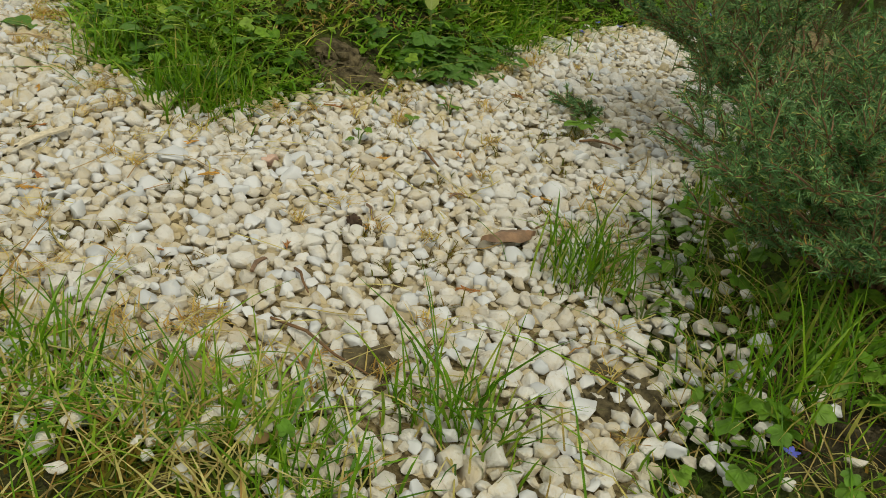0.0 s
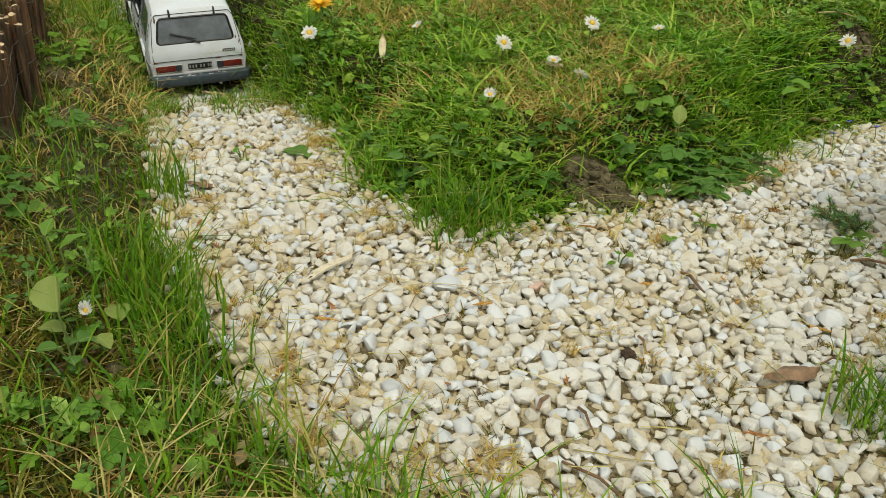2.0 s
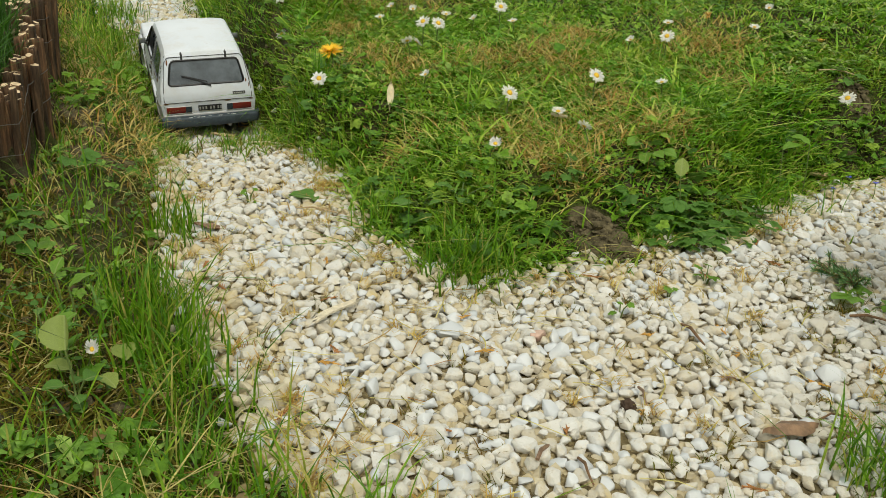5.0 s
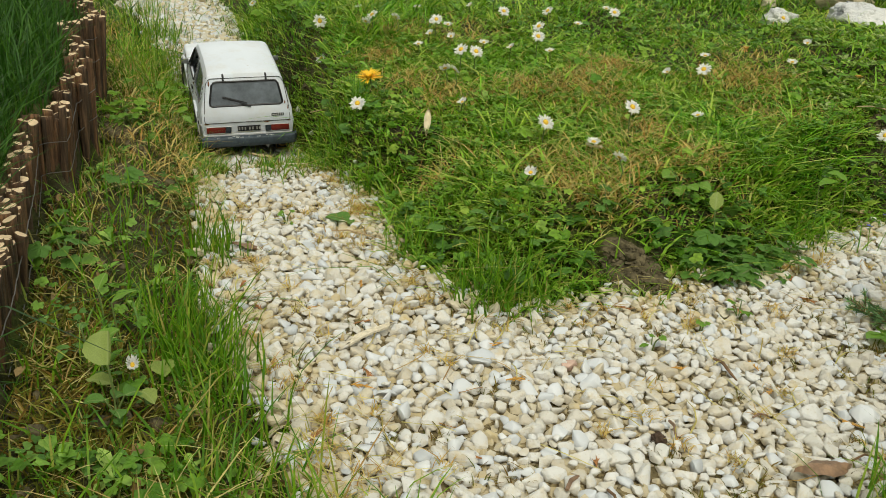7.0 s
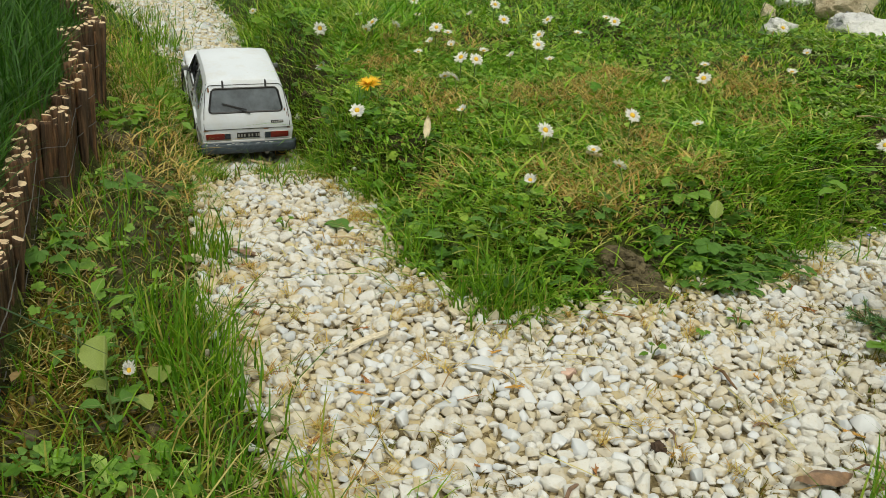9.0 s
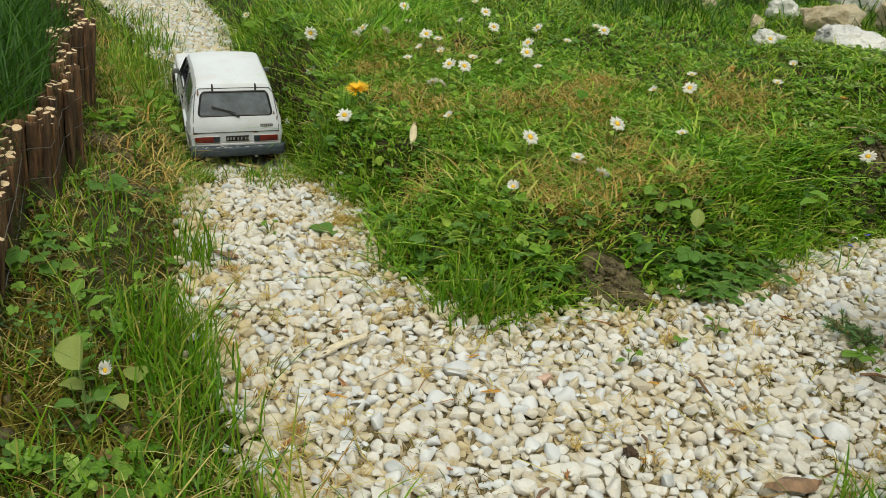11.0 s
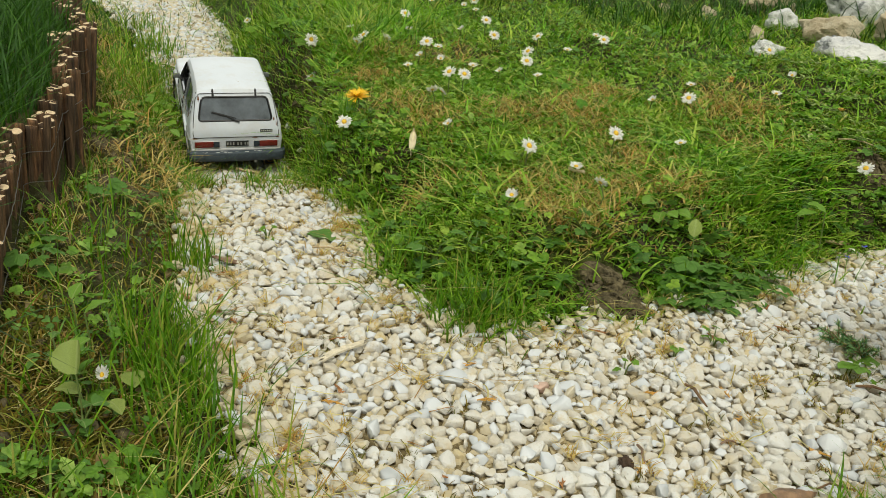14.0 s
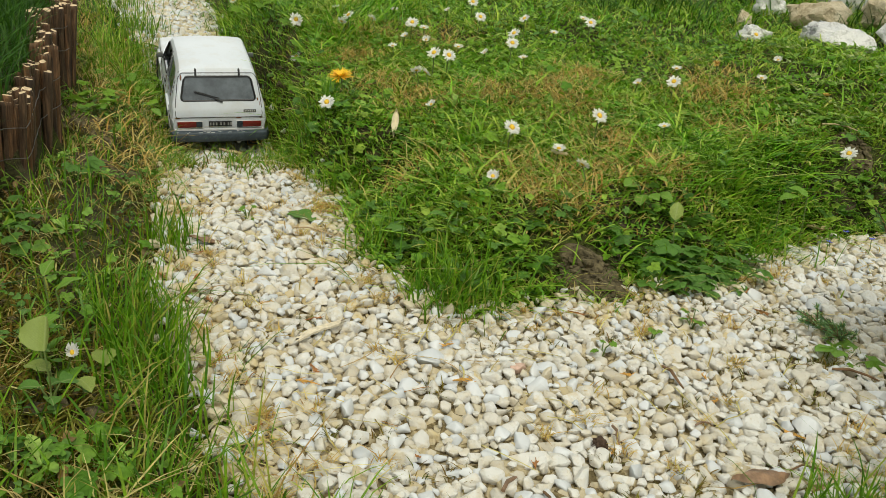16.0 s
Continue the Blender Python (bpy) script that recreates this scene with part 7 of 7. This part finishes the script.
# ---- rocks at the lawn's far side ----
def mat_rock(name, stops, scale):
    m, nt, b = mat_new(name, 0.9, 0, 0.25)
    n1, n2 = noise_tex(nt, scale, 6, 0.65), noise_tex(nt, scale * 7, 5, 0.7)
    c = ramp(nt, n1.outputs["Fac"], stops)
    d = ramp(nt, n2.outputs["Fac"], [(0.55, (0, 0, 0)), (0.72, (0.6, 0.6, 0.6))])
    nt.links.new(mixc(nt, d, c, (0.16, 0.13, 0.09)), b.inputs["Base Color"])
    bump(nt, b, n2.outputs["Fac"], 1.0, 0.008)
    return m


M_ROCK_W = mat_rock("white_rock", [(0.36, (0.17, 0.175, 0.18)), (0.40, (0.30, 0.31, 0.32)), (0.43, (0.66, 0.66, 0.66)), (0.6, (0.80, 0.79, 0.76))], 16.0)
M_ROCK_T = mat_rock("tan_rock", [(0.3, (0.38, 0.30, 0.18)), (0.5, (0.60, 0.51, 0.35)), (0.7, (0.72, 0.65, 0.50))], 26.0)


def rock(x, y, sx, sy, sz, rz, mat, label, seed):
    rng = np.random.default_rng(seed)
    bm = bmesh.new()
    bmesh.ops.create_icosphere(bm, subdivisions=4, radius=1.0)
    n = rng.normal(size=(14, 3))
    n /= np.linalg.norm(n, axis=1)[:, None]
    h = rng.uniform(0.55, 0.92, 14)
    for v in bm.verts:
        c = np.array(v.co[:])
        dots = n @ c
        k = min(1.0, min((hh / dd for hh, dd in zip(h, dots) if dd > 0.05), default=1.0))
        k *= 1 + 0.20 * noise.noise(v.co * 2.2 + Vector((seed, 0, 0))) + 0.13 * noise.noise(v.co * 5.0 + Vector((0, seed, 0))) + 0.05 * noise.noise(v.co * 13.0 + Vector((0, 0, seed)))
        v.co = (c[0] * k * sx, c[1] * k * sy, c[2] * k * sz)
    ob = part("rock", bm, mat, None, "", 50)
    ob.matrix_basis = Matrix.Translation((x, y, gz_at(x, y) + sz * 0.35)) @ Matrix.Rotation(rz, 4, "Z")
    tagged(ob, label, "rock", "rocks along the lawn")


for i, (rx, ry, sx, sy, sz, rz, mt, lb) in enumerate((
        (0.045, 1.93, 0.040, 0.034, 0.024, 0.3, M_ROCK_W, "small pale white rock half sunk in grass"), (0.195, 1.92, 0.070, 0.048, 0.036, -0.2, M_ROCK_W, "large white rock with grey patches"),
        (0.155, 2.07, 0.075, 0.06, 0.048, 0.5, M_ROCK_T, "large rough tan rock"), (0.06, 2.20, 0.042, 0.036, 0.036, 0.1, M_ROCK_W, "whitish rock behind the grass"), (0.30, 2.12, 0.09, 0.07, 0.05, 0.9, M_ROCK_T, "tan rock leaning on others"),
        (0.015, 2.08, 0.017, 0.016, 0.03, 0.0, M_ROCK_T, "small tan stone beside larger rocks"), (-0.22, 2.30, 0.022, 0.02, 0.02, 0.4, M_ROCK_T, "tan stone at the lawn's rim"), (-0.12, 2.36, 0.024, 0.02, 0.02, 0.2, M_ROCK_T, "tan stone at the lawn's rim"),
        (0.32, 1.95, 0.06, 0.05, 0.05, 0.4, M_ROCK_W, "white rock at the row's end"), (0.02, 2.42, 0.08, 0.06, 0.05, 0.8, M_ROCK_T, "tan rock in the back row"), (0.22, 2.33, 0.09, 0.06, 0.06, 0.1, M_ROCK_W, "greyish rock in the back row"))):
    rock(rx - 0.012, ry, sx, sy, sz, rz, mt, lb, i + 1)


# ---- bare soil on the bank ----
def soil_patch(x, y, r, rise, label, seed):
    """A crumbly mound that hugs the slope under it."""
    rings, n = 26, 72
    v = []
    for k in range(rings + 1):
        for i in range(n):
            a = 2 * math.pi * i / n
            rr = r * k / rings * (1 + 0.18 * math.sin(3 * a + seed) + 0.1 * math.sin(7 * a + 2 * seed))
            v.append((x + rr * math.cos(a), y + rr * math.sin(a) * 0.8))
    v = np.array(v)
    t = np.repeat(np.arange(rings + 1) / rings, n)
    z = ground_z(v[:, 0], v[:, 1]) + rise * (1 - t ** 2) - 0.004 * (t > 0.93)
    z += np.array([0.004 * noise.noise((p[0] * 60, p[1] * 60, seed)) + 0.0035 * noise.noise((p[0] * 230, p[1] * 230, seed)) + 0.0025 * noise.noise((p[0] * 520, p[1] * 520, seed)) for p in v]) * (1 - t ** 3)
    q = [(k * n + i, k * n + (i + 1) % n, (k + 1) * n + (i + 1) % n, (k + 1) * n + i) for k in range(rings) for i in range(n)]
    ob = link_mesh("soil_mound", np_mesh("soil_mound", np.c_[v, z], [], q), M_SOIL)
    tagged(ob, label, "soil")
    rng = np.random.default_rng(int(seed * 10))
    k = 150
    a, rr = rng.uniform(0, 6.283, k), r * 0.85 * np.sqrt(rng.uniform(0, 1, k))
    px, py = x + rr * np.cos(a), y + 0.8 * rr * np.sin(a)
    size = 0.0021 * rng.lognormal(0, 0.55, k)
    m = lay(px, py, size, rng, rise * (1 - (rr / r) ** 2) - 0.003)
    kind = rng.integers(0, len(CHIPS), k)
    vs, ts, base = [], [], 0
    for c, one in zip(kind, m):
        cv, ct = scatter(*CHIPS[c][1], one[None])
        vs.append(cv), ts.append(ct + base)
        base += len(cv)
    tagged(link_mesh("loose_earth", np_mesh("loose_earth", np.concatenate(vs), np.concatenate(ts), [], False), M_SOIL, ob), "dark crumbled earth", kind="stuff")


soil_patch(-0.034, 0.938, 0.046, 0.018, "bare dark crumbly soil breaking out of the bank", 1.0)
soil_patch(-0.80, 1.03, 0.07, 0.008, "bare dark soil at the foot of the log edging", 2.0)
soil_patch(-0.66, 0.93, 0.05, 0.006, "bare dark soil at the foot of the log edging", 3.0)
soil_patch(0.072, 0.50, 0.018, 0.006, "bare damp mossy soil between the near stones", 11.0)
soil_patch(0.215, 1.43, 0.032, 0.001, "bare mossy soil opening in the lawn", 9.0)
soil_patch(0.215, 0.515, 0.034, 0.007, "bare damp soil between the near stones", 4.0)
for k, (ex, ey) in enumerate(((-0.60, 1.315), (-0.645, 1.385), (-0.70, 1.45), (-0.76, 1.52))):
    soil_patch(ex, ey, 0.042, 0.010, "bare earth on the steep side of the dip", 5.0 + k)


# ---- litter on the stones ----
M_BROWN = mat_plain("dry_brown_leaf", (0.24, 0.145, 0.085), 0.5, 0, 0.6, 90.0, 0.4)
M_TAN = mat_plain("dry_tan_leaf", (0.42, 0.31, 0.17), 0.7, 0, 0.3, 80.0, 0.3)
M_RUSSET = mat_plain("russet_sprig", (0.34, 0.15, 0.045), 0.8, 0, 0.4, 200.0, 0.2)
M_AMBER = mat_plain("amber_scale", (0.55, 0.30, 0.06), 0.6, 0, 0.3, 150.0, 0.1)
M_CREAM = mat_plain("cream_dry_leaf", (0.68, 0.60, 0.42), 0.7, 0, 0.2, 120.0, 0.2)


def dead_leaf(x, y, lift, length, width, rz, curl, mat, label, stem, tilt=0.12):
    """A curled dry leaf with a fold along its midrib and a thin stem."""
    bm = bmesh.new()
    grid = []
    for i in range(19):
        t = i / 18
        w = width * (0.02 + (4 * t ** 1.25 * (1 - t ** 1.25)) ** 1.15) * (1 + 0.05 * math.sin(19 * t))
        row = []
        for k in range(7):
            s = (k - 3) / 3
            row.append(bm.verts.new((length * (t - 0.5), s * w * 0.5 * (1 - 0.25 * curl * abs(s)), curl * width * (0.45 * abs(s) ** 1.5 + 0.5 * (t - 0.5) ** 2) + 0.0008 * math.sin(17 * t + 5 * s))))
        grid.append(row)
    for a, b in zip(grid[:-1], grid[1:]):
        for k in range(6):
            bm.faces.new((a[k], a[k + 1], b[k + 1], b[k]))
    ob = part("dead_leaf", bm, mat, None)
    ob.matrix_basis = Matrix.Translation((x, y, gz_at(x, y) + lift)) @ Matrix.Rotation(rz, 4, "Z") @ Matrix.Rotation(tilt, 4, "Y")
    if stem:
        bm = bmesh.new()
        tube(bm, [(length * 0.48, 0, 0.001), (length * 0.75, 0.003, 0.003), (length * (0.5 + stem), -0.002, 0.0)], 0.0008, 5)
        part("stem", bm, M_TWIG, ob)
    tagged(ob, label, "dead leaf")


dead_leaf(0.143, 0.660, 0.016, 0.052, 0.016, 0.75, -0.5, M_BROWN, "curled reddish-brown dead leaf on the gravel", 0.65)
dead_leaf(-0.350, 1.114, 0.028, 0.040, 0.012, 1.9, 0.9, M_CREAM, "cream dry curled leaf stuck upright in the lawn", 0, -1.05)
dead_leaf(-0.735, 1.31, 0.02, 0.04, 0.016, 0.4, 0.5, M_TAN, "tan dead leaf at the edge of the dip", 0.3)
dead_leaf(-0.13, 1.11, 0.02, 0.02, 0.009, 0.2, 0.7, M_CREAM, "pale dry leaf lying in the lawn", 0)
dead_leaf(0.185, 1.285, 0.012, 0.035, 0.018, 0.7, 0.4, M_TAN, "tan dead leaf where lawn meets gravel", 0.2)
dead_leaf(-0.415, 0.80, 0.010, 0.034, 0.013, 0.3, 0.4, M_BROWN, "brown dead leaf beside the verge", 0)
dead_leaf(0.215, 0.645, 0.012, 0.026, 0.018, 1.2, 0.5, M_TAN, "small tan dead leaf under a tuft", 0)


def twig(x, y, length, rz, r, mat, label, lift=0.013):
    bm = bmesh.new()
    tube(bm, [(-length / 2, 0, 0), (-length * 0.15, length * 0.05, 0.002), (length * 0.2, 0.0, 0.001), (length / 2, length * 0.06, -0.003)], [r, r * 1.1, r * 0.9, r * 0.6], 6)
    ob = part("twig", bm, mat, None)
    ob.matrix_basis = Matrix.Translation((x, y, gz_at(x, y) + lift)) @ Matrix.Rotation(rz, 4, "Z")
    tagged(ob, label, "twig", "twigs on the gravel")


for tx, ty, ln, rz, r, mt, lb in ((0.067, 0.774, 0.032, -0.9, 0.0019, M_TWIG, "short dark twig lying on the stones"), (0.042, 0.662, 0.026, -1.2, 0.0016, M_BROWN, "short reddish twig beside the cone"), (-0.008, 0.566, 0.022, 1.4, 0.0021, M_BROWN, "flat brown bark chip between stones"),
                                  (0.02, 0.558, 0.024, -1.0, 0.0014, M_TWIG, "short dark twig between stones"), (0.215, 0.875, 0.04, 0.1, 0.0018, M_TWIG, "crooked twig on the stones"),
                                  (-0.335, 0.885, 0.05, 0.2, 0.0012, M_TAN, "dry straw lying across the stones"), (-0.55, 1.16, 0.075, 0.25, 0.0011, M_CREAM, "pale dry stalk across the lip"), (-0.385, 0.76, 0.05, -0.3, 0.0011, M_TAN, "dry straw lying across the stones"),
                                  (0.045, 0.50, 0.07, -0.5, 0.0013, M_TWIG, "long thin dark twig in the near stones"), (0.10, 0.71, 0.016, 0.7, 0.0012, M_BROWN, "tiny russet twig on the stones"), (-0.60, 1.30, 0.06, 0.9, 0.0012, M_TAN, "bent dry stalk over the dip"), (-0.50, 1.565, 0.06, -0.6, 0.0025, M_TAN, "dry stick lying in the lawn")):
    twig(tx, ty, ln, rz, r if mt is M_CREAM else r * 0.68, mt, lb)


M_SPLINTER = mat_plain("torn_pale_wood", (0.64, 0.57, 0.43), 0.85, 0, 0.22, 170.0, 0.6)


def splinter(a, b, width, thick, mat, label):
    """A torn, flat splinter of wood from a to b: fibres run along it, the ends are ragged."""
    rng = random.Random(3)
    bm = bmesh.new()
    a, b = Vector(a), Vector(b)
    along = b - a
    side = Vector((-along.y, along.x, 0)).normalized()
    prev = None
    cols, rows = 7, 12
    for i in range(rows + 1):
        t = i / rows
        w = width * (0.35 + 0.65 * math.sin(math.pi * min(1, 0.25 + 0.75 * t)) ** 0.6)
        top, low = [], []
        for k in range(cols):
            u = k / (cols - 1) - 0.5
            ragged = rng.uniform(-0.10, 0.10) if i in (0, rows) else 0
            p = a + along * (t + ragged) + side * (u * w + 0.0012 * math.sin(5 * t))
            z = 0.0011 * math.sin(3.1 * t + 1) + 0.0005 * math.sin(k * 2.4) + rng.uniform(-0.0002, 0.0002)
            top.append(bm.verts.new(p + Vector((0, 0, z + thick * (0.5 - abs(u) * 0.6)))))
            low.append(bm.verts.new(p + Vector((0, 0, z - thick * 0.5))))
        ring = top + low[::-1]
        if prev:
            bridge(bm, prev, ring)
        else:
            bm.faces.new(ring[::-1])
        prev = ring
    bm.faces.new(prev)
    bmesh.ops.recalc_face_normals(bm, faces=bm.faces)
    tagged(part("wood_splinter", bm, mat, None, "", 25), label, "wood splinter")


splinter((-0.223, 0.665, 0.013), (-0.209, 0.713, 0.015), 0.0065, 0.0026, M_SPLINTER, "pale torn splinter of wood on the gravel")


def withered_flower(x, y, h):
    """A spent flower head on its stem: a brown-amber tuft with a few hanging petals."""
    rng = random.Random(31)
    root = new("withered_flower")
    bm = bmesh.new()
    tube(bm, [(0, 0, -0.004), (0.002, 0.001, h * 0.6), (0, 0, h)], 0.0008, 5)
    part("stem", bm, M_STALK, root)
    bm = bmesh.new()
    petal_ring(bm, 0.0008, 0.0062, 14, 0.0022, h, h + 0.005, rng)
    petal_ring(bm, 0.0008, 0.0050, 10, 0.0020, h, h - 0.003, rng)
    part("petals", bm, M_AMBER, root, "shrivelled amber petals")
    root.location = (x, y, gz_at(x, y))
    tagged(root, "withered amber flower head in the lawn", "flower")


withered_flower(-0.001, 1.584, 0.028)
dead_leaf(0.169, 1.549, 0.016, 0.03, 0.012, 1.3, 0.5, M_AMBER, "amber dry leaf on the mossy soil", 0)
twig(0.191, 1.427, 0.05, 0.15, 0.0009, M_TAN, "pale dry stick across the mossy soil", 0.02)


def sprig(x, y, rz, mat, label, seed):
    """A scrap of dry conifer spray: thin scales fanned on a rib."""
    rng = random.Random(seed)
    bm = bmesh.new()
    tube(bm, [(-0.010, 0, 0), (0.0, 0.001, 0.001), (0.011, 0, 0)], 0.0007, 4)
    ob = part("dry_sprig", bm, mat, None)
    for k in range(9):
        px = -0.008 + 0.0019 * k
        a = rng.choice((-1, 1)) * rng.uniform(0.2, 0.7)
        l = rng.uniform(0.004, 0.009)
        bm = bmesh.new()
        tube(bm, [(px, 0, 0.0005), (px + l * math.cos(a), l * math.sin(a), 0.001 + rng.uniform(-0.002, 0.002))], [0.0008, 0.0003], 4)
        part("scale", bm, mat, ob)
    ob.matrix_basis = Matrix.Translation((x, y, gz_at(x, y) + 0.011)) @ Matrix.Rotation(rz, 4, "Z") @ Matrix.Diagonal((0.75, 0.75, 0.75, 1))
    tagged(ob, label, "dry sprig", "dry sprigs on the gravel")


for i, (sx, sy, mt, lb) in enumerate(((-0.034, 0.856, M_RUSSET, "russet scrap of dry conifer on the gravel"),(-0.4, 0.773, M_RUSSET, "russet scrap of dry conifer on the gravel"), (-0.324, 0.684, M_RUSSET, "russet scrap of dry conifer on the gravel"), (-0.284, 0.713, M_AMBER, "amber scrap of dry conifer on the gravel"), (-0.271, 0.779, M_AMBER, "amber scrap of dry conifer on the gravel"), (-0.185, 0.611, M_AMBER, "amber scrap of dry conifer on the gravel"), (-0.182, 0.539, M_RUSSET, "russet scrap of dry conifer on the gravel"), (-0.397, 0.711, M_RUSSET, "russet scrap of dry conifer on the gravel"), (-0.112, 0.725, M_AMBER, "amber scrap of dry conifer on the gravel"), (0.067, 0.912, M_RUSSET, "russet scrap of dry conifer on the gravel"), (0.031, 0.76, M_AMBER, "amber scrap of dry conifer on the gravel"), (0, 0.6, M_RUSSET, "russet scrap of dry conifer on the gravel"), (0.165, 0.735, M_AMBER, "amber scrap of dry conifer on the gravel"), (0.105, 0.762, M_AMBER, "amber scrap of dry conifer on the gravel"),
                                      (-0.19, 0.632, M_RUSSET, "russet scrap of dry conifer on the gravel"), (-0.082, 0.673, M_AMBER, "amber scrap of dry conifer on the gravel"), (-0.367, 0.722, M_RUSSET, "russet scrap of dry conifer on the gravel"),
                                      (0.122, 0.592, M_RUSSET, "russet scrap of dry conifer on the gravel"), (0.045, 0.645, M_AMBER, "amber scrap of dry conifer on the gravel"), (0.13, 0.97, M_RUSSET, "russet scrap of dry conifer on the gravel"),
                                      (-0.235, 0.71, M_RUSSET, "russet scrap of dry conifer on the gravel"), (0.09, 0.80, M_AMBER, "amber scrap of dry conifer on the gravel"), (-0.08, 0.57, M_RUSSET, "russet scrap of dry conifer on the gravel"), (0.115, 1.03, M_RUSSET, "russet scrap of dry conifer on the gravel"))):
    sprig(sx, sy, i * 1.3, mt, lb, i)

bm = bmesh.new()
bmesh.ops.create_icosphere(bm, subdivisions=4, radius=0.0052)
for v in bm.verts:
    c = v.co * 420
    v.co = v.co * (1 + 0.35 * noise.noise(c) + 0.3 * noise.noise(c * 2.6))
    v.co.z *= 0.75
cone = part("conifer_cone", bm, mat_plain("dark_cone", (0.055, 0.032, 0.018), 0.85, 0, 0.4, 200.0, 0.4), None)
cone.matrix_basis = Matrix.Translation((0.034, 0.645, 0.012)) @ Matrix.Rotation(1.1, 4, "X")
tagged(cone, "small dark brown conifer cone on the stones", "cone")

# a pink stone among the white ones
ob = new("pink_stone", np_mesh("pink_stone", CHIPS[3][0][0] * 0.0066, CHIPS[3][0][1], [], False))
ob.data.materials.append(mat_plain("pink_granite", (0.54, 0.37, 0.29), 0.75, 0, 0.25, 120.0, 0.3))
ob.location = (-0.051, 0.722, 0.011)
tagged(ob, "pinkish stone among the white chips", "stone")
